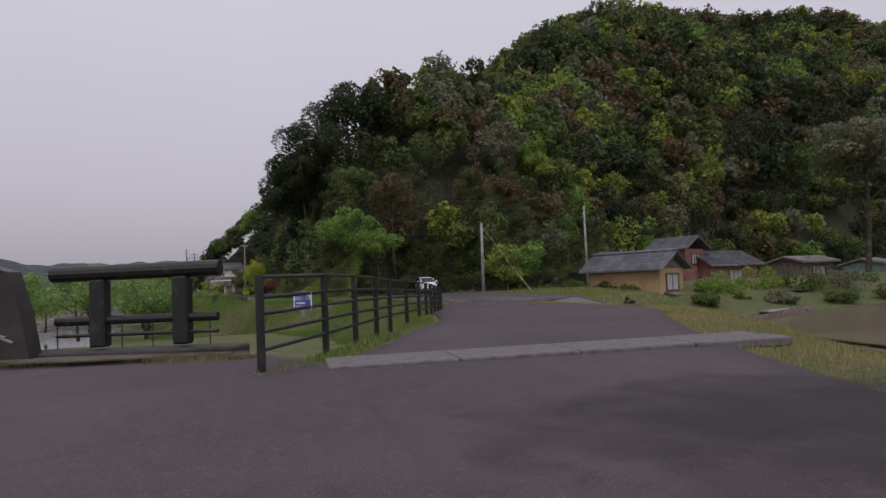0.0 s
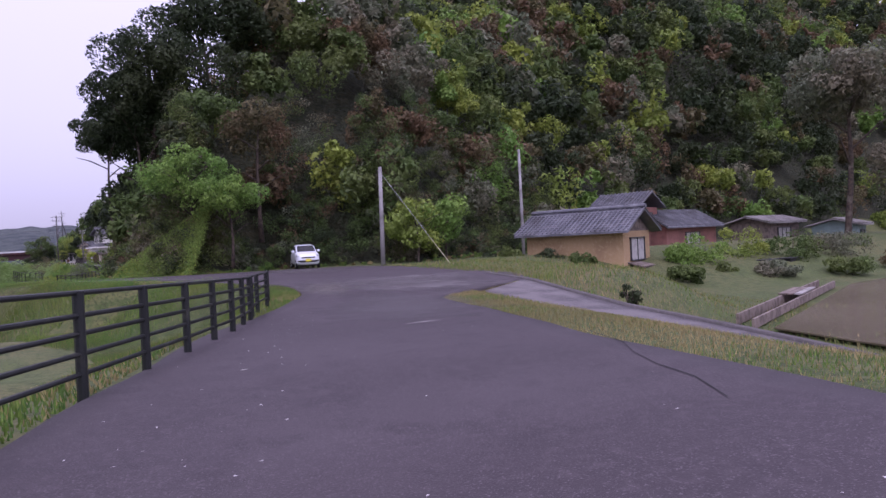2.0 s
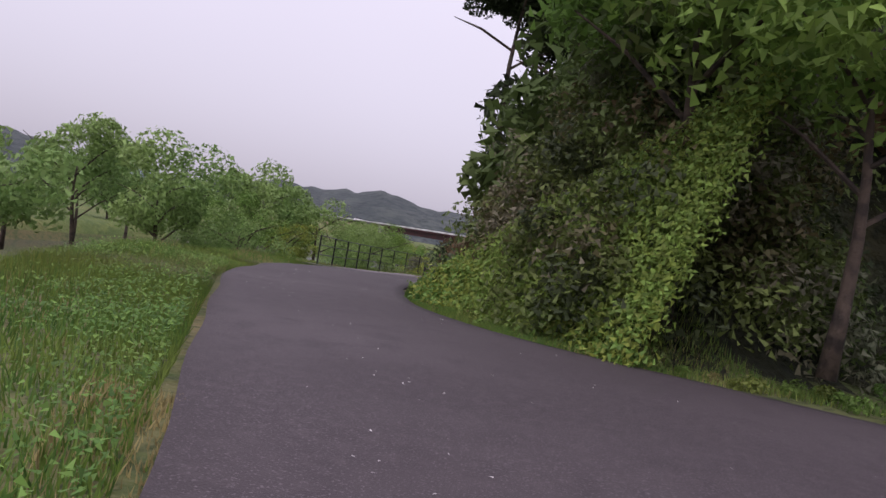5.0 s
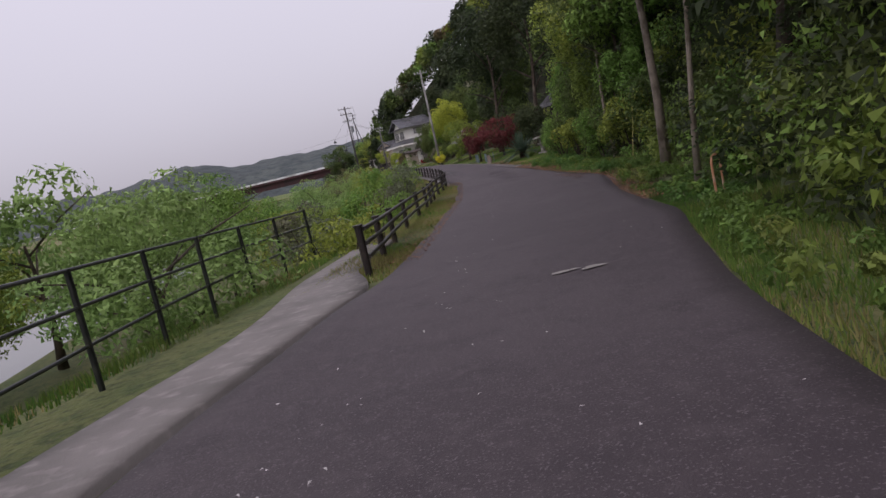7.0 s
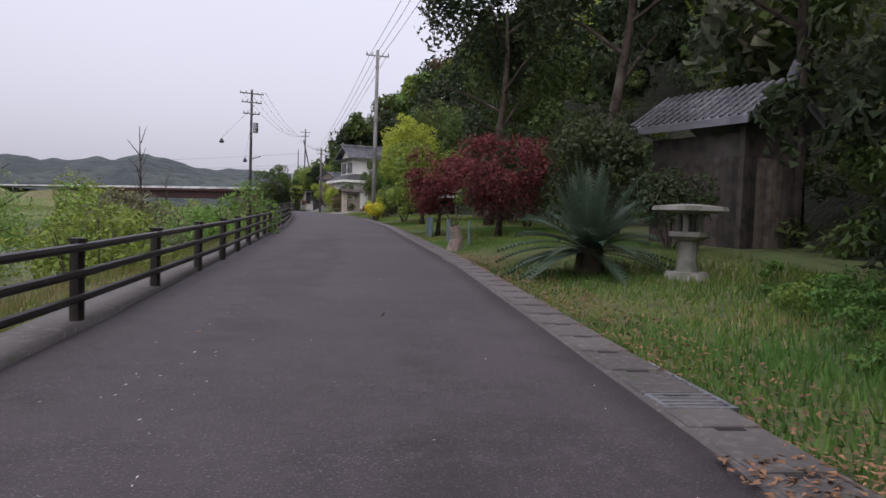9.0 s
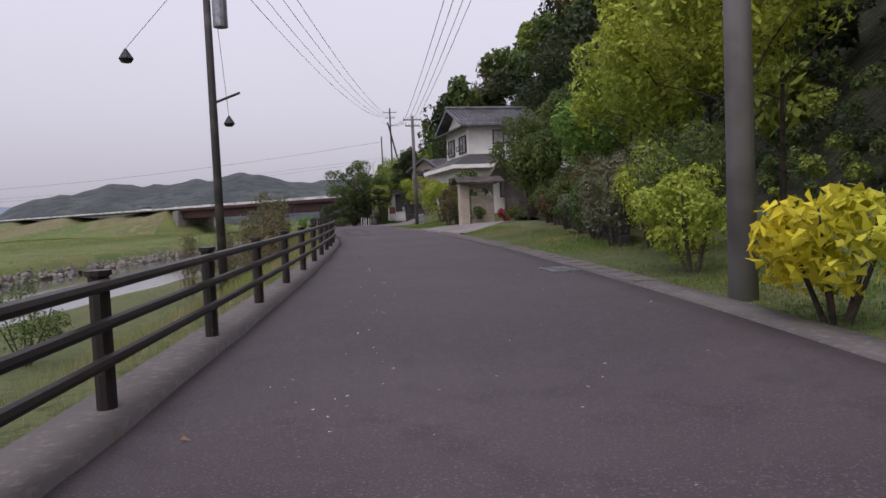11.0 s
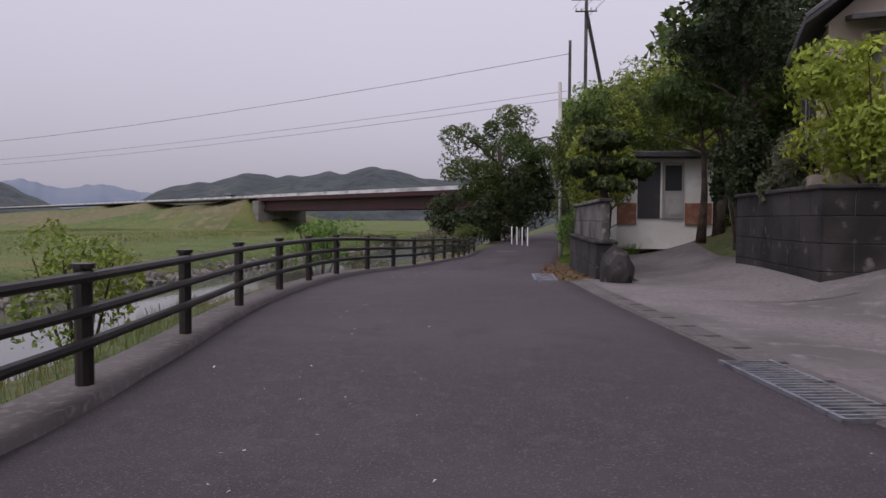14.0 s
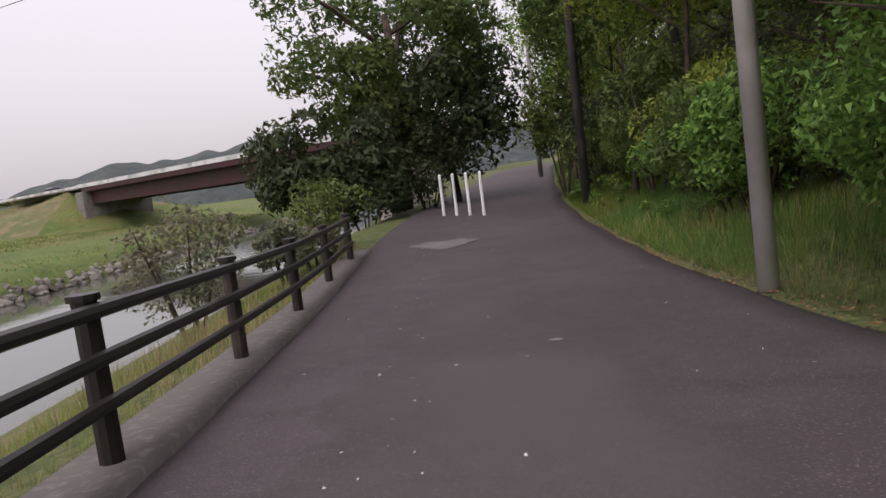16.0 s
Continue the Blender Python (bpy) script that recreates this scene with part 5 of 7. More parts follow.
def grate(x, y, turn, l, w, label="galvanised steel drain grating in the kerb"):
    root = thing("drain_grate", label, "drain grate", "drain grates", at=pose(x, y, float(road_z(y)[0]) + 0.02, 0, 0, turn))
    part("frame", box(boxed((0, 0, -0.05), (l, 0.03, 0.006)), (0, w - 0.03, -0.05), (l, w, 0.006)), GALV, root)
    bar = boxed((0, 0, -0.04), (0.02, w, 0.008))
    n = int(l / 0.07)
    firstbar = part("bar", bar, GALV, root)
    for i in range(1, n):
        ob = new("bar", firstbar.data)
        ob.parent = root
        ob.location = (l * i / n, 0, 0)
    part("pit", boxed((0, 0, -0.06), (l, w, -0.045)), SLABJOINT, root, "dark pit")


grate(3.42, -39.3, 88, 1.2, 0.42)
grate(2.5, 5.4, 98, 0.8, 0.42)
grate(0.75, 24.2, 101, 2.2, 0.42)
grate(-4.0, 48.6, 102, 1.6, 0.42)
grate(-6.05, 57.2, 95, 1.6, 0.42)


def flat_patch(name, label, x, y, rx, ry_, seed, material, lift=0.008, n=22, turn=0.0):
    r = np.random.default_rng(seed)
    bm = bmesh.new()
    vs = []
    for i in range(n):
        a = 2 * math.pi * i / n
        k = 1 + 0.22 * math.sin(3 * a + seed) + 0.12 * math.sin(7 * a + 2 * seed) + r.uniform(-0.08, 0.08)
        px, py = rx * k * math.cos(a), ry_ * k * math.sin(a)
        qx, qy = x + px * math.cos(turn) - py * math.sin(turn), y + px * math.sin(turn) + py * math.cos(turn)
        vs.append(bm.verts.new((qx - x, qy - y, float(road_z(qy)[0]) + lift + 0.005)))
    bm.faces.new(vs)
    ob = part(name, bm, material)
    ob.location = (x, y, 0)
    return tagged(ob, label, "road patch", kind="structure")




def soft_patch(label, x, y, rx, ry_, turn, tone, strength=0.8):
    """A worn area that fades into the asphalt at its edges."""
    m = bpy.data.materials.new("worn_road_tone")
    m.use_nodes = True
    n, l = m.node_tree.nodes, m.node_tree.links
    n["Principled BSDF"].inputs["Base Color"].default_value, n["Principled BSDF"].inputs["Roughness"].default_value = (*tone, 1), 0.85
    tc, geo = n.new("ShaderNodeTexCoord"), n.new("ShaderNodeNewGeometry")
    size = n.new("ShaderNodeVectorMath")
    size.operation = "LENGTH"
    l.new(tc.outputs["Object"], size.inputs[0])
    nz = n.new("ShaderNodeTexNoise")
    nz.inputs["Scale"].default_value, nz.inputs["Detail"].default_value = 1.3, 8.0
    l.new(geo.outputs["Position"], nz.inputs["Vector"])
    mix = n.new("ShaderNodeMath")
    mix.operation = "MULTIPLY_ADD"
    mix.inputs[1].default_value = -1.0
    l.new(nz.outputs["Fac"], mix.inputs[0]), l.new(size.outputs["Value"], mix.inputs[2])
    fade = n.new("ShaderNodeMapRange")
    fade.inputs["From Min"].default_value, fade.inputs["From Max"].default_value = 0.3, -0.2
    fade.inputs["To Max"].default_value = strength
    l.new(mix.outputs[0], fade.inputs["Value"])
    clear, blend = n.new("ShaderNodeBsdfTransparent"), n.new("ShaderNodeMixShader")
    l.new(fade.outputs[0], blend.inputs[0]), l.new(clear.outputs[0], blend.inputs[1]), l.new(n["Principled BSDF"].outputs[0], blend.inputs[2])
    l.new(blend.outputs[0], n["Material Output"].inputs["Surface"])
    bm = bmesh.new()
    bmesh.ops.create_grid(bm, x_segments=16, y_segments=16, size=1.0)
    ob = part("road_stain", bm, m)
    ob.matrix_world = pose(x, y, 0, 0, 0, turn) @ Matrix.Diagonal((rx, ry_, 1, 1))
    inv = ob.matrix_world.copy()
    for v in ob.data.vertices:
        w = inv @ v.co
        v.co.z = float(road_z(w.y)[0]) + 0.007
    return tagged(ob, label, "road stain", kind="structure")


PALE, DARK_TAR = (0.15, 0.135, 0.135), (0.022, 0.019, 0.021)
soft_patch("pale worn asphalt across the junction", 5.5, -108.6, 6.5, 3.2, 18, PALE, 0.75)
soft_patch("pale dusty asphalt through the bend", 5.2, -111.5, 3.4, 4.6, 0, (0.125, 0.111, 0.112), 0.8)
soft_patch("pale worn approach to the junction", 1.6, -118.0, 2.4, 5.5, -20, (0.10, 0.089, 0.092), 0.55)
soft_patch("pale dusty shoulder inside the bend", 2.7, -110.0, 1.2, 4.5, -14, (0.17, 0.15, 0.138), 0.8)
soft_patch("pale worn road past the parked car", 5.4, -97.0, 3.0, 6.0, 20, (0.10, 0.089, 0.09), 0.5)
soft_patch("bare dirt along the foot of the parapet", -13.9, -134.5, 4.4, 0.75, -27, (0.085, 0.07, 0.05), 0.95)
soft_patch("pale gravelly edge of the bend", 0.05, -100.9, 0.55, 3.4, 14, (0.12, 0.104, 0.098), 0.35)
soft_patch("brown leaf-stained edge of the road", 1.4, -60.5, 0.9, 6.5, -18, (0.105, 0.05, 0.032), 0.9)
soft_patch("brown leaf-stained edge of the road", 1.75, -54.0, 0.9, 5.5, -8, (0.12, 0.058, 0.036), 0.9)
soft_patch("dark oily stain on the asphalt", -8.0, -142.5, 4.0, 2.6, -22, DARK_TAR, 0.5)
soft_patch("dark tar band along the road", 1.2, -45.0, 1.0, 12.0, -6, DARK_TAR, 0.5)
soft_patch("dark damp edge of the road", 1.6, -60.0, 0.8, 7.0, -14, DARK_TAR, 0.6)
soft_patch("pale worn centre of the road", 0.6, -30.0, 1.1, 14.0, -2, (0.085, 0.074, 0.08), 0.6)
soft_patch("pale worn centre of the road", -4.2, 33.0, 1.2, 14.0, 9, (0.085, 0.074, 0.078), 0.6)
soft_patch("pale worn centre of the road", -8.4, 70.0, 1.3, 12.0, 0, (0.09, 0.078, 0.08), 0.6)
soft_patch("dark damp stain near the fence", -6.2, 33.5, 0.9, 3.0, 12, DARK_TAR, 0.6)
flat_patch("road_patch", "grey repair patch in the road", -3.9, -78.3, 0.5, 0.16, 8, PATCH, 0.006, 20, 0.4)
flat_patch("road_patch", "round manhole cover of grey concrete", -9.0, 80.2, 0.55, 0.55, 0, PATCH, 0.006, 28)
flat_patch("road_patch", "pale cement smear on the road", 0.05, -40.5, 0.35, 0.04, 9, PALECON, 0.006, 20, -0.25)
flat_patch("road_patch", "pale cement smear across the road", -2.95, 27.3, 0.9, 0.035, 4, PALECON, 0.006, 20, 0.05)
flat_patch("road_patch", "pale chalky patch on the road", -5.6, 41.0, 0.09, 0.07, 4, PALECON, 0.006)
flat_patch("road_patch", "pale chalky patch on the road", -5.9, 44.6, 0.11, 0.07, 6, PALECON, 0.006)
flat_patch("road_patch", "white paint remnant on the road", -3.48, -70.9, 0.14, 0.05, 2, PALECON, 0.007)
flat_patch("road_patch", "white paint remnant on the road", -3.22, -71.0, 0.12, 0.07, 3, PALECON, 0.007)
flat_patch("road_patch", "white paint remnant on the road", 0.2, -121.8, 0.3, 0.05, 3, PALECON, 0.006)
for i, yy in enumerate((-134, -129, -124.5, 33.5, 36.5, 5.0, 9.0, 15.0, 61.0, 65.0, 72.5)):
    flat_patch("road_patch", "small pale chips in the asphalt", float(glide(ROAD_L, yy)[0]) + 1.7 + 0.5 * math.sin(i * 2.1), yy, 0.045, 0.03, i, PALECON, 0.006, 9)


# scattered pale stone chips
def chips(n, seed):
    r = np.random.default_rng(seed)
    y = r.uniform(-140, 82, n)
    t = np.where(r.uniform(0, 1, n) < 0.55, r.normal(0.28, 0.05, n), r.uniform(0.08, 0.95, n))
    x = glide(ROAD_L, y) + (np.minimum(glide(ROAD_R, y), glide(ROAD_L, y) + 5.5) - glide(ROAD_L, y)) * t
    v, f = leaf_cards(np.stack([x, y, road_z(y) + 0.012], 1), np.tile([0, 0, 3.0], (n, 1)), 0.017, r, 1.3)
    me = np_mesh("stone_chips", v, f, [mat("pale_chip", (0.45, 0.43, 0.42), 0.9, island=0.3)])
    tagged(new("stone_chips", me), "pale stone chips scattered on the asphalt", "gravel", kind="stuff")
chips(2200, 61)


# long tar seams
def seam(label, pts, w=0.03, material=None):
    bm = bmesh.new()
    prev = None
    for i, (x, y) in enumerate(pts):
        z = float(road_z(y)[0]) + 0.006
        a, b = bm.verts.new((x - w, y, z)), bm.verts.new((x + w * (0.6 + 0.4 * math.sin(i * 1.7)), y, z))
        if prev:
            bm.faces.new((prev[0], prev[1], b, a))
        prev = (a, b)
    tagged(part("road_seam", bm, material or SLABJOINT), label, "road seam", kind="structure")
seam("dark crack along the right lane", [(-0.9 + 0.33 * i + 0.07 * math.sin(i * 1.9), -128.5 + 0.62 * i) for i in range(7)], 0.009)


seam("pale curved joint across the junction", [(1.3 + 0.16 * i, -113.72 + 1.1 * (1 - (1 - i / 17) ** 2)) for i in range(18)], 0.03, WORN)


# the side lane and its grassy island
ly = np.arange(-150, -107.5, 0.5)
lane_l, lane_r, lane_z = (np.interp(ly, LANE_Y, k) for k in (LANE_L, LANE_R, LANE_Z))
lane_x = lane_r - 1.3
strip("road", ly, lane_l, lane_r, 0.0, WORN, "narrow pale side lane running beside the road", "road", 5, 0.25, heights=lane_z)
strip("kerb", ly, lane_r, lane_r + 0.2, 0.05, KERBCON, "low dirty concrete kerb of the side lane", "kerb", 2, 0.4, heights=lane_z)
rr = np.random.default_rng(70)
iy = rr.uniform(-145, -113.5, 52000)
ix = glide(ROAD_R, iy) + rr.uniform(0, 1, len(iy)) ** 1.2 * np.clip(np.interp(iy, ly, lane_l) - glide(ROAD_R, iy), 0.05, 7)
blades("island_grass", "straw-coloured grass strip between road and lane", ix, iy, 0.11, 0.008, [G_DRY, G_GREEN, G_LUSH], [0.74, 0.18, 0.08], 71)
fy = rr.uniform(-128, -97, 26000)
fx = np.interp(fy, ly, lane_x) + 1.6 + rr.uniform(0, 1, len(fy)) ** 1.3 * 14
blades("field_grass", "rough green and straw field grass", fx, fy, 0.25, 0.013, [G_GREEN, G_DRY, G_LUSH], [0.5, 0.3, 0.2], 72)

# flooded paddy with its board walk
MUDWATER = mat("muddy_paddy_water", (0.15, 0.125, 0.085), 0.22, [(0.2, (0.105, 0.085, 0.055), 0.42, 0.62), (2.0, (0.19, 0.16, 0.11), 0.55, 0.72)], [(2.5, 0.1, 0.02)], spec=0.5)
paddy = part("paddy_water", prism([(15.0, -117.3), (13.0, -124.5), (10.5, -133), (42, -133), (45, -108), (31.5, -109.9)], 0.05, Matrix.Translation((0, 0, -2.04)), 2), MUDWATER)
tagged(paddy, "still muddy water of a flooded paddy", "water", kind="structure")
walkway = thing("plank_walkway", "weathered grey planks along the edge of the paddy", "walkway", at=pose(15.0, -116.6, -2.1, 0, 0, 24))
part("edge_board", boxed((0, 0.0, 0), (17.0, 0.1, 0.34), 0.01), GREYWOOD, walkway, "dark wet edge board")
part("edge_board", boxed((1.0, 0.75, 0), (17.0, 0.85, 0.38), 0.01), GREYWOOD, walkway, "dark wet edge board")
for k in range(3):
    part("plank", boxed((8.2, 0.05 + k * 0.32, 0.385), (11.6, k * 0.32 + 0.33, 0.45), 0.01), PALECON if k == 0 else GREYWOOD, walkway)


# ---------------------------------------------------------------- the parapet and the stone at the first corner
MONUMENT = mat("black_carved_stone", (0.03, 0.026, 0.026), 0.5, [(2, (0.05, 0.045, 0.043), 0.5, 0.7)], [(30, 0.2, 0.01)])
INLAY = mat("pale_carved_line", (0.22, 0.21, 0.20), 0.7, [(6, (0.14, 0.13, 0.125), 0.45, 0.65)])
par = thing("log_parapet", "heavy dark log-style parapet on a stone kerb", "parapet", at=pose(-14.75, -133.3, 0.16, 0, 0, -27))
part("kerb_block", boxed((-4.5, -0.35, -0.6), (3.5, 0.35, 0.06), 0.03), DARKCON, par, "dark stained stone kerb")
for u in (1.3, 2.6):
    part("post", boxed((u - 0.12, -0.12, 0.1), (u + 0.12, 0.12, 1.12), 0.03), GREENSTEEL, par)
part("top_log", tubed([(0.55, 0, 1.22), (3.2, 0, 1.22)], 0.12, 12), GREENSTEEL, par)
part("mid_log", tubed([(0.6, 0, 0.5), (3.15, 0, 0.5)], 0.07, 10), GREENSTEEL, par)
part("low_bar", tubed([(0.6, 0, 0.28), (3.15, 0, 0.28)], 0.028, 8), GREENSTEEL, par)
stone = thing("name_stone", "black carved stone with pale wave lines at the bridge end", "stone", at=pose(-14.75, -133.75, 0.12, 0, 0, -27))
part("slab", prism([(-1.1, 0), (0.35, 0), (0.2, 0.75), (0.02, 1.32), (-0.3, 1.42), (-1.1, 1.4)], 0.3, Matrix.Translation((0, -0.15, 0))), MONUMENT, stone)
for k in range(4):
    pts = [(-1.0 + 0.11 * i, -0.165, 0.28 + 0.1 * k + 0.22 * math.sin(i * 0.42 + 0.5 * k) + 0.02 * i) for i in range(11 - k)]
    part("wave_line", tubed(pts, 0.022, 5), INLAY, stone, "pale carved wave line")
bm = bmesh.new()
for lo, hi in (((-0.38, -0.17, 0.98), (-0.1, -0.152, 1.0)), ((-0.38, -0.17, 1.2), (-0.1, -0.152, 1.22)), ((-0.38, -0.17, 0.98), (-0.36, -0.152, 1.22)), ((-0.12, -0.17, 0.98), (-0.1, -0.152, 1.22)), ((-0.32, -0.17, 1.05), (-0.16, -0.152, 1.07)), ((-0.32, -0.17, 1.12), (-0.16, -0.152, 1.14))):
    box(bm, lo, hi)
part("plaque_lines", bm, INLAY, stone, "framed plaque with bars of writing")

BLUE = mat("blue_sign_print", (0.05, 0.10, 0.38), 0.5)
WHITE = mat("white_paint", (0.72, 0.72, 0.74), 0.5, [(2, (0.6, 0.6, 0.61), 0.5, 0.7)])
sign = thing("notice_board", "small white and blue notice fixed to the fence", "sign", at=pose(-10.98, -136.35, 0.72, 0, 0, -22))
part("board", boxed((-0.12, -0.01, 0), (0.12, 0.01, 0.24), 0.004), WHITE, sign)
part("print", boxed((-0.105, -0.016, 0.015), (0.105, -0.011, 0.14)), BLUE, sign, "blue printed lower panel")
for k in range(3):
    part("text_bar", boxed((-0.1, -0.016, 0.155 + 0.026 * k), (0.09 - 0.025 * k, -0.011, 0.168 + 0.026 * k)), BLUE, sign)
for k in range(2):
    part("text_bar", boxed((-0.085, -0.02, 0.04 + 0.045 * k), (0.075 - 0.04 * k, -0.0165, 0.06 + 0.045 * k)), WHITE, sign)
part("clamp", boxed((-0.03, -0.01, -0.08), (0.03, 0.03, 0.26)), GALV, sign)
paling = thing("picket_fence", "thin dark wire posts across the low field", "fence", at=pose(-26, -112, -1.7, 0, 0, 8))
for k in range(13):
    part("stake", tubed([(k * 1.3, 0.1 * math.sin(k), -0.3), (k * 1.3, 0.1 * math.sin(k), 1.5)], 0.03, 5), BLACKSTEEL, paling)
part("wire", tubed([(0, 0, 1.35), (15.6, 0, 1.35)], 0.015, 4), BLACKSTEEL, paling)


# ---------------------------------------------------------------- the parked car
def small_car(x, y, turn):
    paint = mat("white_car_paint", (0.70, 0.72, 0.78), 0.25, [(0.7, (0.66, 0.68, 0.74), 0.4, 0.6)], spec=0.6)
    dark = mat("black_plastic", (0.015, 0.015, 0.017), 0.5)
    tyre = mat("tyre_rubber", (0.018, 0.018, 0.019), 0.85)
    rimm = mat("silver_wheel", (0.45, 0.45, 0.47), 0.35, metal=0.7)
    lamp = mat("clear_headlamp", (0.55, 0.57, 0.60), 0.12, spec=0.8)
    plate = mat("yellow_plate", (0.72, 0.62, 0.05), 0.5)
    glass = mat("car_glass", (0.02, 0.022, 0.025), 0.06, spec=0.8)
    z = float(road_z(y)[0])
    root = thing("small_car", "parked white small hatchback with dark glass on the verge", "car", at=pose(x, y, z, 0, 0, turn))
    # body: sections along its length (y: front is -1.7)
    def shell(sections, n=14):
        bm = bmesh.new()
        rings = []
        for yy, half, z0, z1, k in sections:
            ring = []
            for i in range(n):
                a = 2 * math.pi * (i + 0.5) / n
                c, s = math.cos(a), math.sin(a)
                px = half * math.copysign(abs(c) ** k, c)
                pz = (z0 + z1) / 2 + (z1 - z0) / 2 * math.copysign(abs(s) ** k, s)
                ring.append(bm.verts.new((px, yy, pz)))
            rings.append(ring)
        for a, b in zip(rings, rings[1:]):
            for i in range(n):
                bm.faces.new((a[i], b[i], b[(i + 1) % n], a[(i + 1) % n]))
        bm.faces.new(rings[0]), bm.faces.new(rings[-1][::-1])
        bmesh.ops.recalc_face_normals(bm, faces=bm.faces)
        return bm
    part("body", shell([(-1.70, 0.52, 0.30, 0.66, 0.5), (-1.62, 0.66, 0.22, 0.80, 0.42), (-1.40, 0.72, 0.20, 0.90, 0.36), (-0.80, 0.735, 0.20, 1.00, 0.3), (0.0, 0.74, 0.20, 1.0, 0.3), (1.2, 0.735, 0.22, 1.0, 0.3), (1.6, 0.70, 0.24, 0.98, 0.36), (1.70, 0.60, 0.32, 0.88, 0.45)], 20), paint, root, smooth=True)
    part("cabin", shell([(-0.95, 0.62, 0.80, 1.00, 0.4), (-0.55, 0.63, 0.84, 1.26, 0.4), (-0.25, 0.60, 0.84, 1.44, 0.4), (0.4, 0.60, 0.84, 1.49, 0.38), (1.1, 0.59, 0.84, 1.45, 0.4), (1.45, 0.58, 0.84, 1.30, 0.42), (1.62, 0.56, 0.82, 0.98, 0.45)], 20), paint, root, "white roof and pillars", True)
    # glass panels a little proud of the cabin
    def pane(pts, name="side_window", label="dark glass"):
        bm = bmesh.new()
        vs = [bm.verts.new(p) for p in pts]
        bm.faces.new(vs)
        ext = bmesh.ops.solidify(bm, geom=bm.faces[:], thickness=0.02)
        part(name, bm, glass, root, label)
    pane([(-0.56, -0.93, 1.03), (0.56, -0.93, 1.03), (0.50, -0.33, 1.41), (-0.50, -0.33, 1.41)], "windscreen", "dark sloping windscreen")
    pane([(-0.48, 1.50, 1.30), (0.48, 1.50, 1.30), (0.52, 1.68, 1.02), (-0.52, 1.68, 1.02)], "rear_window")
    for s in (-1, 1):
        pane([(s * 0.655, -0.62, 1.03), (s * 0.655, 0.28, 1.03), (s * 0.60, 0.28, 1.38), (s * 0.60, -0.22, 1.38)])
        pane([(s * 0.655, 0.36, 1.03), (s * 0.655, 1.12, 1.03), (s * 0.60, 0.98, 1.37), (s * 0.60, 0.36, 1.38)])
        part("headlamp", boxed((s * 0.6 - 0.11, -1.66, 0.70), (s * 0.6 + 0.08, -1.40, 0.86), 0.04), lamp, root, "clear headlamp")
        mirror = part("mirror", boxed((s * 0.80 - 0.09, -0.66, 1.0), (s * 0.80 + 0.09, -0.52, 1.14), 0.03), paint, root)
        for yy in (-1.12, 1.18):
            wheel = part("wheel", tubed([(s * 0.60, yy, 0.275), (s * 0.745, yy, 0.275)], 0.275, 20), tyre, root, "black tyre")
            part("rim", tubed([(s * 0.74, yy, 0.275), (s * 0.752, yy, 0.275)], 0.185, 14), rimm, wheel, "silver wheel")
    part("grille", boxed((-0.42, -1.72, 0.62), (0.42, -1.66, 0.70), 0.01), dark, root, "black grille slot")
    part("lower_grille", boxed((-0.5, -1.72, 0.36), (0.5, -1.62, 0.50), 0.02), dark, root, "black lower grille")
    for s in (-1, 1):
        part("fog_lamp_bezel", boxed((s * 0.52 - 0.12, -1.71, 0.40), (s * 0.52 + 0.12, -1.60, 0.50), 0.02), dark, root)
    part("number_plate", boxed((-0.165, -1.75, 0.42), (0.165, -1.725, 0.585)), plate, root, "yellow number plate with bars")
    part("underside", boxed((-0.62, -1.5, 0.16), (0.62, 1.55, 0.24)), dark, root)
    return root
small_car(7.75, -91.6, -10).scale = (0.93, 0.93, 0.93)


# ---------------------------------------------------------------- garden walls, drives and gate
dy = np.arange(22.1, 37.0, 0.4)
strip("pavement", dy, np.interp(dy, [22.1, 31.6, 37.0], [1.3, -0.45, 2.7]), np.interp(dy, [22.1, 25.8, 34.7, 37.0], [1.5, 3.42, 6.9, 7.4]), 0.0, BRUSHED, "pale brushed concrete driveway", "driveway", 16, 0.12)
dy = np.arange(45.9, 58.3, 0.4)
strip("pavement", dy, glide(ROAD_R, dy) + 0.3, np.interp(dy, [45.9, 48.8, 53.4, 58.3], [-3.2, -1.4, -0.9, -1.75]), 0.0, DRIVECON, "stained grey concrete driveway ramp", "driveway", 16, 0.12)
for ob in (bpy.data.objects["pavement.001"], bpy.data.objects["pavement.002"]):
    for k, v in enumerate(ob.data.vertices):
        rise = max(0.0, v.co.x - float(glide(ROAD_R, v.co.y)[0]))
        low = 0.15 if k % 18 in (0, 17) else 0.0
        v.co.z = land1(v.co.x, v.co.y) + 0.085 - 0.04 * min(1.0, rise / 1.5) - low


yy = np.arange(54.5, 67.6, 0.5)
strip("pavement", yy, np.interp(yy, [54.5, 58, 64, 67.6], [-4.6, -4.55, -4.7, -4.4]), np.full(len(yy), -2.0), 0.0, DRIVECON, "stained grey concrete drive climbing to the annex", "driveway", 8, 0.2)
for v in bpy.data.objects["pavement.003"].data.vertices:
    v.co.z = land1(v.co.x, v.co.y) + 0.05


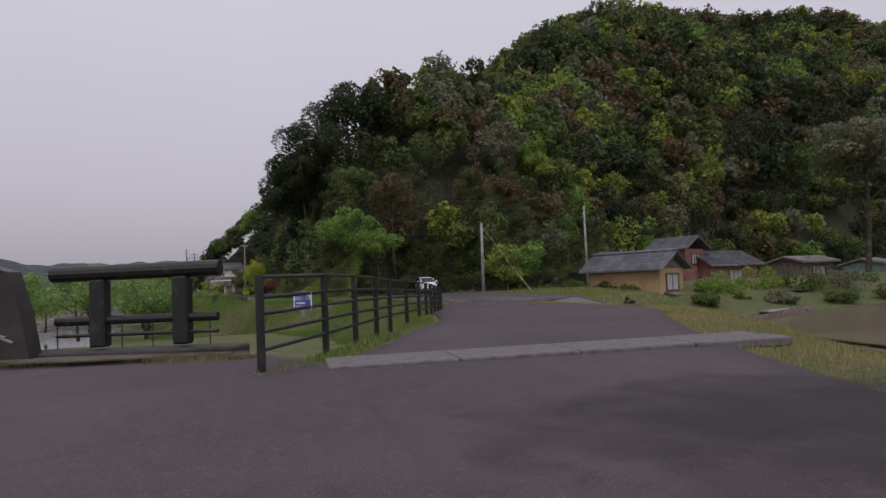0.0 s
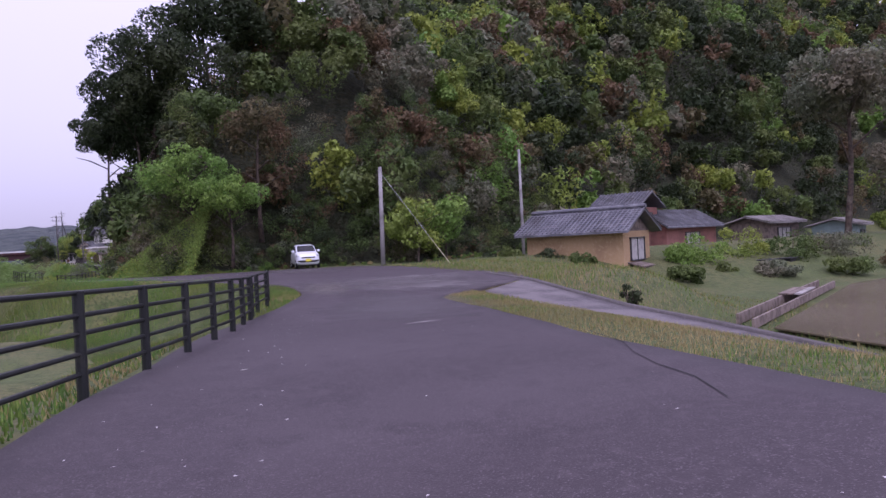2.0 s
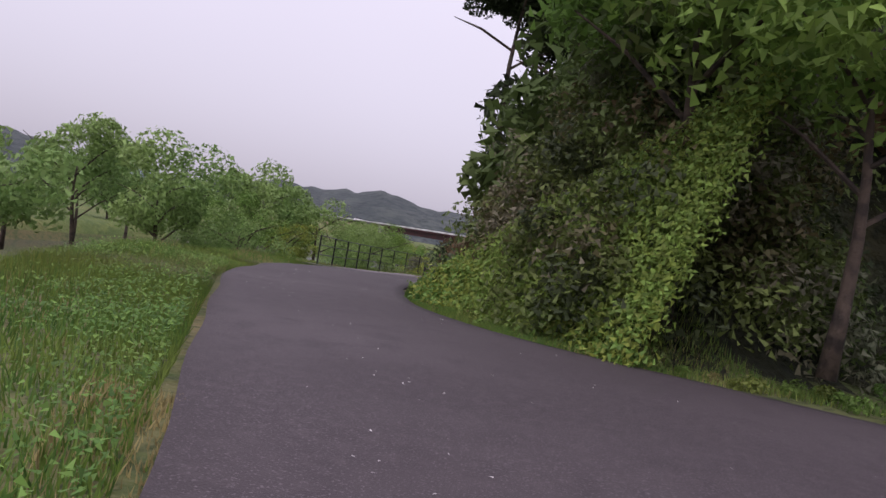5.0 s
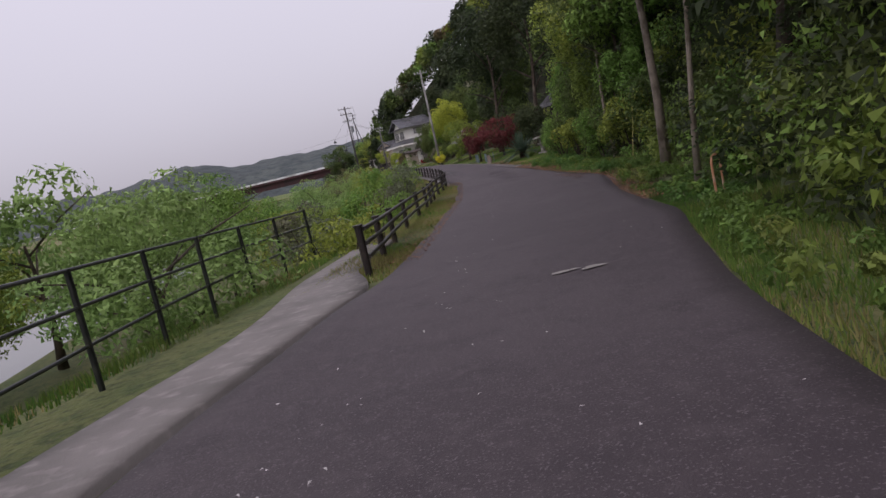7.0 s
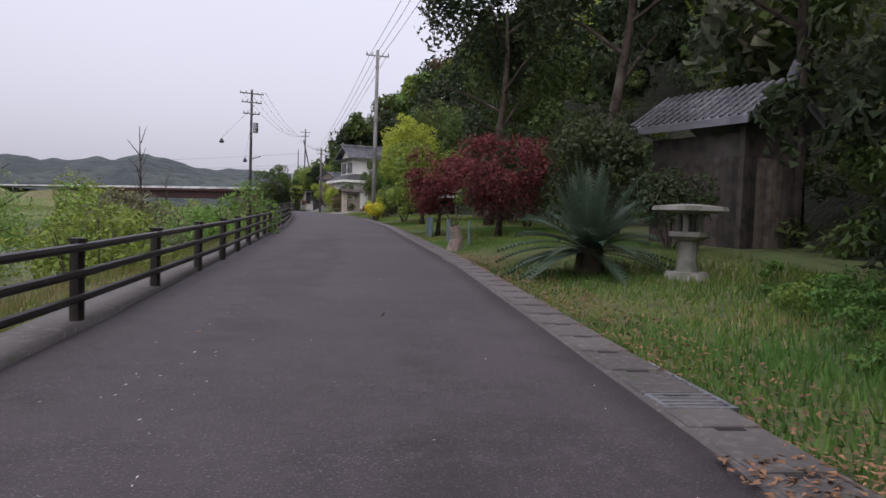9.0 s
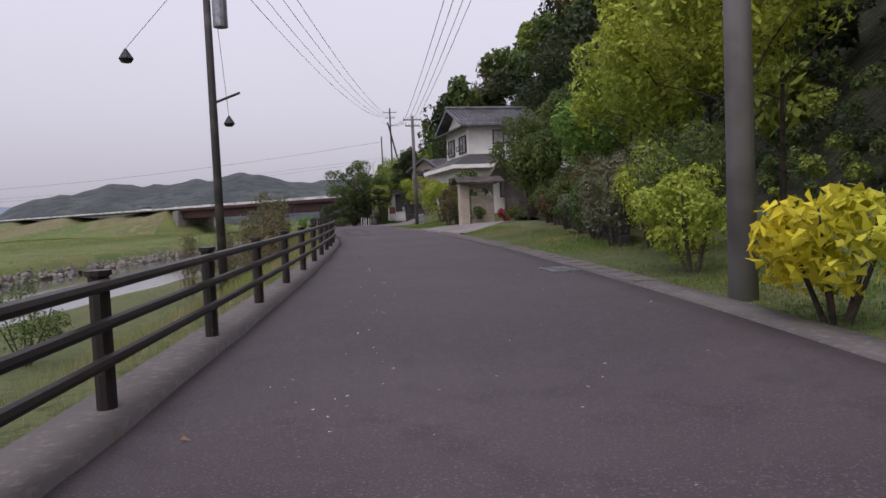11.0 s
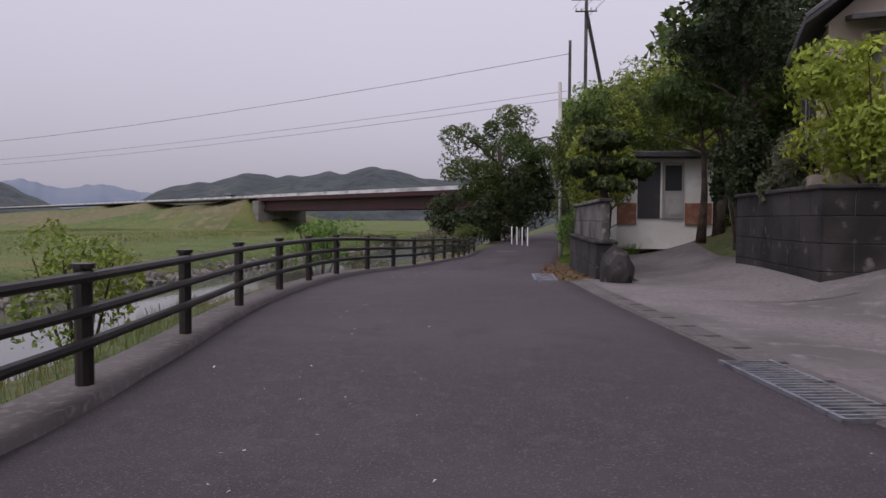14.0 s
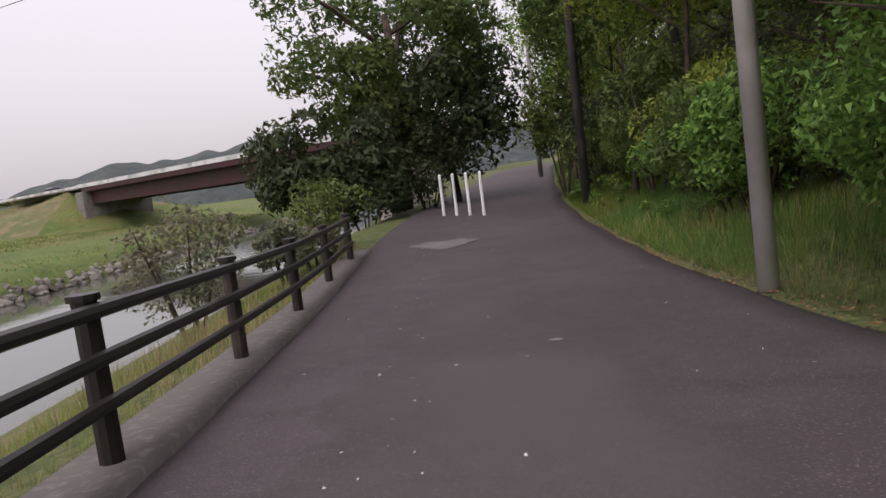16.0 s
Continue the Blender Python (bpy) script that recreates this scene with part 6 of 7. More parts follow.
def block_wall(name, label, x, y, z, turn, length, height, thick, material, bl=0.4, bh=0.2, pillars=(), lattice=False):
    """A wall laid of blocks, each a piece of its own."""
    root = thing(name, label, "wall", at=pose(x, y, z, 0, 0, turn))
    shapes = {}
    rows = int(round(height / bh))
    for j in range(-1, rows):
        n = int(math.ceil(length / bl)) + 1
        for i in range(n):
            u0 = max(0, (i - 0.5 * (j % 2)) * bl)
            u1 = min(length, (i + 1 - 0.5 * (j % 2)) * bl)
            if u1 - u0 < 0.05 or (lattice and rows - 3 <= j <= rows - 2 and i % 2 == 0):
                continue
            key = round(u1 - u0, 2)
            if key not in shapes:
                shapes[key] = part("block", boxed((0, 0, 0), (key - 0.012, thick, bh - 0.012), 0.008), material, root)
                ob = shapes[key]
            else:
                ob = new("block", shapes[key].data)
                ob.parent = root
            ob.location = (u0, 0, j * bh)
    part("mortar", boxed((0.02, 0.03, -0.4), (length - 0.02, thick - 0.03, height - (3 * bh + 0.02 if lattice else 0.03))), CONCRETE, root, "recessed mortar")
    part("coping", boxed((-0.04, -0.05, height), (length + 0.04, thick + 0.05, height + 0.07), 0.015), material, root, "concrete coping")
    return root


block_wall("gate_wall", "tan concrete block gate wall with a lattice of openings", 2.35, 32.1, 0.3, 14, 1.3, 2.2, 0.18, BLOCK, lattice=True)
gp = thing("gate_pillar", "tall tan rendered gate pillar overgrown with leaves", "gate pillar", at=pose(1.95, 32.0, 0.2, 0, 0, 14))
part("shaft", boxed((-0.25, -0.25, -0.2), (0.25, 0.25, 2.25), 0.02), BLOCK, gp)
part("cap", boxed((-0.32, -0.32, 2.25), (0.32, 0.32, 2.32), 0.03), BLOCK, gp)
part("gate_roof", prism([(-0.75, 2.32), (0, 2.62), (0.75, 2.32), (0.75, 2.4), (0, 2.71), (-0.75, 2.4)], 2.6, Matrix.Translation((-0.5, 0, 0)), 0), DARKWOOD, gp, "small dark gate roof")
block_wall("retaining_wall", "black-stained retaining wall of heavy blocks beside the road", -5.0, 58.0, 0.05, 94, 6.6, 0.86, 0.35, DARKCON, 0.9, 0.43)
block_wall("parapet_wall", "grey weathered block wall above the retaining wall", -5.1, 58.1, 0.98, 94, 6.4, 0.74, 0.15, STAINED, 0.8, 0.37)
block_wall("planter_wall", "black-stained planter wall beside the driveway", -2.15, 55.7, 0.2, -16, 4.2, 1.66, 0.3, DARKCON, 0.9, 0.42)
block_wall("planter_wall", "black-stained planter wall facing the driveway", -1.85, 55.7, 0.2, 92, 4.6, 1.66, 0.3, DARKCON, 0.9, 0.42)
block_wall("garden_wall", "low dark garden wall behind the verge", 4.35, 9.2, 0.1, 87.3, 15.6, 0.9, 0.2, DARKCON, 0.8, 0.3)
bs = thing("boulder", "dark wedge-shaped garden boulder at the drive mouth", "boulder", at=Matrix.Translation((-5.0, 57.3, 0.2)) @ Matrix.Scale(0.75, 4))
bm = bmesh.new()
bmesh.ops.create_icosphere(bm, subdivisions=3, radius=0.5)
for v in bm.verts:
    v.co = Vector((v.co.x * 0.8, v.co.y * 0.9, v.co.z * 1.15 * (1.1 - 0.5 * v.co.x) + 0.3)) + v.co.normalized() * 0.08 * noise.noise(v.co * 4)
part("rock", bm, DARKCON, bs)

rp = np.random.default_rng(76)
pu, pv = rp.uniform(-4.2, 3.9, 3600), -0.36 - 0.75 * rp.uniform(0, 1, 3600) ** 1.6
pc, ps = math.cos(radians(-27)), math.sin(radians(-27))
blades("parapet_weeds", "sparse dry weeds along the foot of the parapet", -14.75 + pu * pc - pv * ps, -133.3 + pu * ps + pv * pc, 0.11, 0.009, [G_DRY, G_GREEN, G_LUSH], [0.5, 0.3, 0.2], 76, z=np.full(3600, float(road_z(-138)[0])))
# asphalt apron before the parapet
apron = part("road_apron", prism([(-26, -146), (-12, -146), (-10.9, -137.2), (-11.4, -135.5), (-18.9, -131.7), (-26, -128.2)], 0.3, Matrix.Translation((0, 0, float(road_z(-138)[0]) - 0.304)), 2), ASPHALT)
tagged(apron, "dark asphalt apron in front of the log parapet", "road", kind="structure")
rr2 = np.random.default_rng(77)
wx, wy = band(64000, -112, -88, 0.15, 4.5, "l", 78)
keep = swell(wx, wy, 0.9, 8) + 0.5 * rr2.normal(size=len(wx)) - 1.2 * ramp(-wy, 101, 105) > 0.1
wx, wy = wx[keep], wy[keep]
wz = land(wx, wy) + 0.42 * rr2.uniform(0, 1, len(wx)) * (0.6 + 0.5 * swell(wx, wy, 1.2, 3))
v, f = leaf_cards(np.stack([wx, wy, wz], 1), np.tile([0, -0.4, 1.2], (len(wx), 1)), 0.026, rr2)
tagged(new("corner_weeds", np_mesh("corner_weeds", v, f, [G_LUSH, L_BRIGHT], (rr2.uniform(0, 1, len(wx)) < 0.4).astype(int))), "lush broad-leaved weeds among the grass", "weeds", kind="stuff")

# ---------------------------------------------------------------- trees and shrubs near the road
tree("overhanging_tree", "dark evergreen tree leaning over the road at the spur", 1.0, -73.5, 14.3, 4.6, L_DARK, 0.25, 15000, 0.16, 34, 0.6, 1.1, seed=101, z=1.0)
tree("overhanging_tree", "dark evergreen tree on top of the spur", 1.3, -80.5, 14.6, 4.6, L_DARK, 0.25, 13000, 0.16, 32, 0.6, 1.1, seed=102, z=4.0)
tree("overhanging_tree", "tall olive tree above the road", 2.6, -66.5, 16.0, 4.6, L_MID, 0.25, 14000, 0.16, 32, 0.6, 1.1, seed=103, z=1.0)
tree("spur_tree", "bright green feathery tree over the ivy bank", 1.6, -90.5, 7.0, 3.2, L_BRIGHT, 0.14, 6500, 0.12, 26, 0.6, 0.8, seed=104, z=0.8)
tree("spur_tree", "bright green feathery tree over the ivy bank", 3.4, -92.0, 5.2, 2.2, L_BRIGHT, 0.1, 3600, 0.12, 18, 0.6, 0.7, seed=105, z=0.6)
tree("overhanging_tree", "dark evergreen tree reaching out over the ivy bank", -0.3, -80.6, 14.6, 3.6, L_DARK, 0.18, 16000, 0.13, 32, 0.6, 1.0, seed=109, z=0.6)
tree("overhanging_tree", "dark evergreen tree leaning far out over the road", -1.9, -79.4, 11.4, 2.9, L_DARK, 0.16, 14000, 0.11, 30, 0.62, 0.75, seed=110, z=0.2, start=0.75, limbs=3)
tree("overhanging_tree", "dark brown-green tree crowning the spur", 5.0, -77.6, 13.5, 4.6, L_DARK, 0.22, 8000, 0.2, 28, 0.6, 1.0, seed=114, z=9.0)
tree("russet_tree", "russet brown-leaved tree on the hill edge", 5.8, -88.8, 8.6, 2.6, L_BROWN, 0.16, 4200, 0.14, 20, seed=106, z=2.0)
tree("young_tree", "light green sapling at the foot of the hill", 14.0, -94.0, 4.4, 2.4, L_YEL, 0.09, 2400, 0.17, 16, 0.55, 0.85, seed=107, z=-0.3)
tree("young_tree", "light green sapling beside the pole", 16.8, -92.5, 5.0, 2.4, L_BRIGHT, 0.09, 2400, 0.17, 16, 0.55, 0.85, seed=108, z=-0.6)
for i, (x, y, h, w, lm) in enumerate(((22.3, -99.3, 2.7, 1.3, L_MID), (21.3, -97.2, 3.1, 1.5, L_DARK), (20.3, -95.0, 3.2, 1.6, L_MID), (19.4, -93.0, 2.8, 1.5, L_DARK))):
    shrub("hedge_bush", "dense dark hedge along the clay wall of the hut", x, y, h, w, lm, 3000, 0.11, 18, "hut hedge", 111 + i, z=-2.2)
for i, (x, y, h, w, lm) in enumerate(((31.5, -100.2, 3.4, 2.4, L_BRIGHT), (35.5, -99.6, 3.8, 2.6, L_YEL), (39.5, -101, 3.4, 2.6, L_MID), (44, -101, 3.2, 2.6, L_GREY), (49, -99, 2.8, 2.2, L_MID), (30.5, -102.5, 1.5, 1.2, L_MID), (29.5, -100.5, 3.0, 1.8, L_BRIGHT), (26.0, -104.0, 1.6, 1.5, L_MID), (33.0, -104.5, 1.4, 1.6, L_GREY), (38.0, -106.0, 1.5, 1.8, L_MID), (22.5, -101.0, 1.3, 1.3, L_GREY), (44, -106.5, 1.6, 2.0, L_BROWN))):
    shrub("garden_bush", "leafy green bush in the farm garden", x, y, h, w, lm, 2600, 0.12, 18, "farm garden bushes", 120 + i, z=-2.15)
tree("grey_tree", "tall grey-green tree behind the sheds", 55.5, -95.5, 19.5, 5.6, L_GREY, 0.34, 9000, 0.27, 40, seed=131, z=-2)
tree("grey_tree", "tall brownish tree behind the sheds", 62, -97.5, 12.0, 4.6, L_GREY, 0.3, 6000, 0.28, 30, seed=132, z=-2)
shrub("field_bush", "small dark bush beside the side lane", 7.75, -118.6, 0.7, 0.45, L_DARK, 700, 0.055, 8, "", 133, z=-0.7)
DARKBIN = mat("black_bin_plastic", (0.012, 0.012, 0.014), 0.5)
for i, (x, y) in enumerate(((36.0, -101.5), (38.2, -101.8))):
    b = thing("storage_bin", "black plastic storage bin in the farm yard", "bin", "yard bins", at=pose(x, y, -2.1, 0, 0, 10))
    part("tub", boxed((-0.9, -0.5, 0), (0.9, 0.5, 1.1), 0.06), DARKBIN, b)
    part("lid", boxed((-0.95, -0.55, 1.1), (0.95, 0.55, 1.2), 0.04), DARKBIN, b)
bt = thing("blue_tub", "bright blue plastic tub at the paddy edge", "tub", at=Matrix.Translation((9.9, -125.6, -1.9)))
part("tub", tubed([(0, 0, 0), (0, 0, 0.28), (0, 0, 0.3)], [0.36, 0.45, 0.47], 16), mat("blue_plastic", (0.03, 0.25, 0.5), 0.4), bt)

# ivy wall on the spur
r = np.random.default_rng(140)
n = 42000
u, w = r.uniform(0, 1, n), r.uniform(0, 1, n)
a, b = np.array([-2.2, -87.3]), np.array([1.2, -92.2])
p = a + (b - a) * u[:, None]
hgt = 4.2 * (0.12 + 0.88 * u) * w
pts = np.stack([p[:, 0] + 0.35 * hgt + 0.1 * r.normal(size=n), p[:, 1] + 0.2 * hgt + 0.1 * r.normal(size=n), land(p[:, 0], p[:, 1]) * 0 + 0.1 + hgt], 1)
v, f = leaf_cards(pts, np.tile([-0.8, -0.6, 0.5], (n, 1)), 0.058, r)
tagged(new("ivy_bank", np_mesh("ivy_bank", v, f, [L_BRIGHT, L_YEL], (r.uniform(0, 1, n) < 0.5).astype(int))), "bright ivy-covered bank at the end of the spur", "ivy", kind="stuff")

for i in range(15):
    y = 77.0 + 1.9 * i
    shrub("bend_bush", "dense leafy bush at the edge of the wooded bend", float(glide(ROAD_R, y)[0]) + 1.25 + 0.5 * (i % 2), y, 2.0 + 0.5 * (i % 3), 1.3, (L_MID, L_YEL, L_MID, L_BRIGHT, L_DARK)[i % 5], 4600, 0.06, 24, "bend bushes", 400 + i)

for i, (x, y, h, w, lm) in enumerate(((-4.3, 74.0, 2.0, 1.2, L_MID), (-3.0, 75.6, 2.4, 1.4, L_MID), (-3.4, 72.2, 1.7, 1.1, L_YEL), (-5.0, 76.4, 2.2, 1.2, L_BRIGHT), (-4.6, 71.4, 1.0, 0.9, L_MID), (-2.2, 73.4, 2.6, 1.4, L_DARK))):
    shrub("bend_bush", "dense leafy bush at the foot of the wood", x, y, h, w, lm, 4600, 0.06, 24, "bend bushes", 420 + i)

# trunks at the roadside wood
tree("pale_trunk_tree", "tall tree with a pale bare trunk beside the road", 2.35, -59.8, 11, 2.7, L_MID, 0.13, 8000, 0.12, 36, 0.75, 1.55, PALEBARK, "roadside trunks", seed=141, start=0.7)
tree("pale_trunk_tree", "slender tree with a pale trunk at the road edge", 5.0, -50.5, 9, 2.2, L_MID, 0.08, 5200, 0.12, 26, 0.75, 1.5, PALEBARK, "roadside trunks", seed=142, start=0.7)
tree("pale_trunk_tree", "leaning tree with a pale trunk at the road edge", 0.9, -65.3, 9, 2.2, L_BRIGHT, 0.06, 6000, 0.11, 30, 0.75, 1.5, PALEBARK, "roadside trunks", seed=143, start=0.7)
for i, (x, y, h, s) in enumerate(((5.2, -52, 8.5, 2.8), (6.0, -47, 9.0, 3.2), (7.5, -42.5, 8.5, 3.4), (10.5, -37.5, 10, 4.2), (14, -30, 12, 4.6), (9.5, -46, 11, 4))):
    tree("roadside_tree", "leafy green tree overhanging the verge", x, y, h, s, (L_BRIGHT, L_YEL, L_MID, L_YEL, L_MID, L_MID)[i], 0.12, 6500, 0.12, 26, 0.55, 1.15, group="roadside trees", seed=150 + i)
for i, (x, y, h, w, lm) in enumerate(((7.3, -39.4, 5.2, 1.7, L_MID), (6.6, -41.2, 5.6, 1.9, L_BRIGHT), (6.2, -44.0, 5.0, 1.8, L_MID), (6.0, -46.8, 5.4, 1.9, L_YEL), (5.7, -49.6, 4.8, 1.8, L_MID), (5.4, -52.6, 4.6, 1.7, L_BRIGHT), (8.6, -40.0, 7.0, 2.2, L_DARK), (8.2, -45.0, 7.2, 2.3, L_MID), (7.6, -50.0, 7.0, 2.2, L_DARK))):
    shrub("wood_edge_bush", "tall leafy bush overhanging the grass verge", x, y, h, w, lm, 9000, 0.078, 34, "wood edge bushes", 160 + i)
for i in range(9):
    y = -39.0 - 1.9 * i
    shrub("verge_bush", "low dense leafy bush at the edge of the wood", float(glide(ROAD_R, y)[0]) + 2.9 - 0.35 * (i % 2), y, 2.1 + 0.35 * (i % 3), 1.35, (L_MID, L_BRIGHT, L_MID, L_YEL)[i % 4], 4200, 0.07, 24, "verge bushes", 180 + i)
ys_pole = thing("marker_pole", "thin yellow marker stake", "stake", at=pose(4.0, -54.0, -0.5))
part("stake", tubed([(0, 0, 0), (0.3, 0, 1.7)], 0.013, 6), mat("yellow_paint", (0.42, 0.36, 0.13), 0.6), ys_pole)
arch = thing("pipe_arch", "orange pipe arch beside the road", "pipe arch", at=pose(-0.2, -67.6, -0.45, 0, 0, 30) @ Matrix.Scale(0.55, 4))
part("pipe", tubed([(0, 0, -0.1), (0, 0, 0.75), (0.06, 0, 0.88), (0.2, 0, 0.93), (0.34, 0, 0.88), (0.4, 0, 0.75), (0.4, 0, -0.1)], 0.035, 8), mat("orange_pipe", (0.42, 0.20, 0.11), 0.6, [(5, (0.5, 0.4, 0.33), 0.5, 0.7)]), arch)

# willows and brush towards the river
for i in range(15):
    y = -74 + 4.2 * i
    x = -12.0 - 3.2 * math.sin(i * 2.4) - 0.02 * i + (1.5 if i > 8 else 0)
    tree("river_willow", "light green willow on the river bank", x, y, (4.3 if i < 6 else 3.5) + 0.6 * math.sin(i * 1.7), 2.6 + 0.4 * math.cos(i), (L_WILLOW, L_BRIGHT, L_WILLOW, L_YEL)[i % 4], 0.1, 9000, 0.065, 34, 0.5, 0.85, group="river willows", seed=170 + i, z=-2.4)
for i in range(9):
    shrub("bank_brush", "tangled green and brown brush below the fence", -5.2 + 0.42 * i - 1.4 * (i % 2) - (0.8 if i < 4 else 0), -62 + 5.2 * i, (2.1 if i < 4 else 2.6) + 0.3 * (i % 3), 1.6, (L_YEL, L_GREY, L_BRIGHT)[i % 3], 3200, 0.07, 16, "bank brush", 190 + i, z=-1.9)
for i in range(6):
    tree("far_willow", "hazy green willow across the river", -38 - 6 * (i % 3), -95 + 17 * i, 5.5, 3.4, L_WILLOW, 0.12, 1500, 0.3, 16, 0.5, 0.85, group="far willows", seed=205 + i, z=-2.0)
for i in range(14):
    tree("far_willow", "green willow beyond the grass bank", -14 - 5 * (i % 4), -86 + 2.3 * i, 5.2 + 0.7 * (i % 3), 3.0, L_WILLOW, 0.12, 4200, 0.13, 16, 0.5, 0.85, group="far willows", seed=215 + i, z=-2.2)


# reeds below the riverside fence
def reeds(x, y, n, height, seed):
    r = np.random.default_rng(seed)
    root = thing("reed_clump", "tall dry brown reeds with ragged seed heads", "reeds", "reed clumps", at=Matrix.Translation((x, y, land1(x, y))))
    bm = bmesh.new()
    for i in range(n):
        px, py = r.normal(0, 0.22, 2)
        h = height * r.uniform(0.6, 1.05)
        lx, ly_ = r.normal(0, 0.1, 2) * h
        tube(bm, [(px, py, -0.1), (px + lx * 0.4, py + ly_ * 0.4, h * 0.6), (px + lx, py + ly_, h)], [0.014, 0.011, 0.005], 4)
    part("stalk_tuft", bm, G_REED, root)
    m = n * 52
    k = r.uniform(0.12, 1.0, m)
    c = np.stack([r.normal(0, 0.2, m), r.normal(0, 0.2, m), k * height * 0.98], 1)
    v, f = leaf_cards(c, np.stack([r.normal(0, 1, m), r.normal(0, 1, m), 0.2 * np.ones(m)], 1), 0.05, r, 5.0)
    ob = new("foliage", np_mesh("foliage", v, f, [G_REED, L_GREY, L_BROWN], r.integers(0, 3, m)))
    ob.parent = root
for i, (x, y, h) in enumerate(((-6.6, 26.5, 2.8), (-7.6, 28.0, 3.6), (-8.3, 30.2, 4.2), (-9.2, 31.5, 3.8), (-7.6, 24.4, 2.2), (-9.4, 33.2, 3.2), (-10.4, 30.2, 3.4), (-5.8, 21.0, 2.2), (-11.0, 27.0, 3.0), (-6.8, 18.6, 2.0), (-8.8, 28.6, 3.4), (-9.8, 29.4, 3.0), (-8.0, 32.4, 3.0), (-7.2, 26.0, 2.2))):
    reeds(x, y, 11, h, 230 + i)
for i, (x, y, h, w, lm) in enumerate(((-12.2, 52.5, 2.3, 1.0, L_YEL), (-13.5, 56.8, 1.7, 1.0, L_GREY), (-12.0, 61.0, 1.9, 1.2, L_BRIGHT), (-13, 68.5, 1.9, 1.1, L_GREY), (-13.6, 72.5, 1.8, 1.1, L_GREY), (-12.4, 77.0, 2.2, 1.2, L_GREY), (-11.2, 81.0, 1.7, 1.0, L_MID), (-11.4, 78.4, 1.0, 0.6, L_GREY), (-9.0, 8, 2.2, 1.4, L_BRIGHT), (-8.6, 3.0, 2.0, 1.4, L_MID), (-10.5, 13.0, 2.4, 1.6, L_MID))):
    shrub("bank_shrub", "loose green shrub on the river bank", x, y, h, w, lm, 2200, 0.055, 16, "bank shrubs", 250 + i)

# the big tree at the bend and its neighbours
tree("bend_tree", "large dark broadleaf tree beside the bend", -10.5, 91.0, 10.2, 5.3, L_MID, 0.35, 19000, 0.13, 80, 0.55, 0.95, seed=261, z=-0.6)
tree("bend_tree", "dark understorey tree beneath the large one", -8.9, 90.5, 5.6, 3.0, L_DARK, 0.18, 5200, 0.15, 22, 0.45, 0.9, seed=262, z=-0.4)
tree("bend_tree", "dark understorey tree beneath the large one", -12.4, 88.0, 4.6, 2.8, L_DARK, 0.18, 4600, 0.15, 20, 0.45, 0.9, seed=263, z=-1.0)
for i, (x, y, h, s, lm) in enumerate(((-4.6, 80, 8.5, 2.6, L_YEL), (-3.2, 75, 8.5, 3.0, L_MID), (-4.2, 88, 9, 3.0, L_YEL), (-3.4, 96, 9, 3.2, L_MID), (-1.5, 72.5, 8, 3.0, L_MID), (-3.0, 104, 10, 3.6, L_YEL))):
    tree("bend_side_tree", "leafy tree crowding the roadside bend", x, y, h, s, (L_YEL if lm is L_MID else L_BRIGHT), 0.07, 6500, 0.11, 28, 0.5, 1.3, group="bend trees", seed=270 + i)

# bollards
for i in range(4):
    x, y = -9.1 + 0.33 * i, 85.5 - 0.36 * i
    b = thing("bollard", "slim white steel bollard", "bollard", "white bollards", at=Matrix.Translation((x, y, float(road_z(y)[0]))))
    part("tube", tubed([(0, 0, -0.1), (0, 0, 1.02)], 0.038, 10), WHITE, b)
    part("cap", tubed([(0, 0, 1.02), (0, 0, 1.05)], [0.038, 0.02], 10), WHITE, b)


# clipped garden pine in layers
def cloud_pine(x, y, z, seed):
    r = np.random.default_rng(seed)
    root = thing("clipped_pine", "clipped garden pine in flat cloud layers", "tree", at=Matrix.Translation((x, y, z)))
    part("trunk", tubed([(0, 0, -0.2), (0.12, 0.05, 0.9), (-0.1, 0, 1.7), (0.1, 0.1, 2.9)], [0.14, 0.11, 0.08, 0.04], 8), BARK, root)
    for cx, cy, cz, rad, th in ((0.0, 0.0, 2.6, 0.95, 0.42), (-0.35, 0.2, 1.95, 1.1, 0.4), (0.55, -0.2, 1.9, 0.9, 0.36), (0.05, -0.4, 1.5, 0.8, 0.28)):
        n = 1700
        p, u = crown_points(n, 12, r, 1.0, 0.0)
        p = p * np.array([rad, rad, th]) + np.array([cx, cy, cz])
        v, f = leaf_cards(p, u, 0.1, r, 1.8)
        ob = new("foliage_layer", np_mesh("foliage_layer", v, f, [L_DARK, L_MID], (r.uniform(0, 1, n) < 0.4).astype(int)))
        ob.parent = root
cloud_pine(-5.0, 62.6, 0.75, 280)

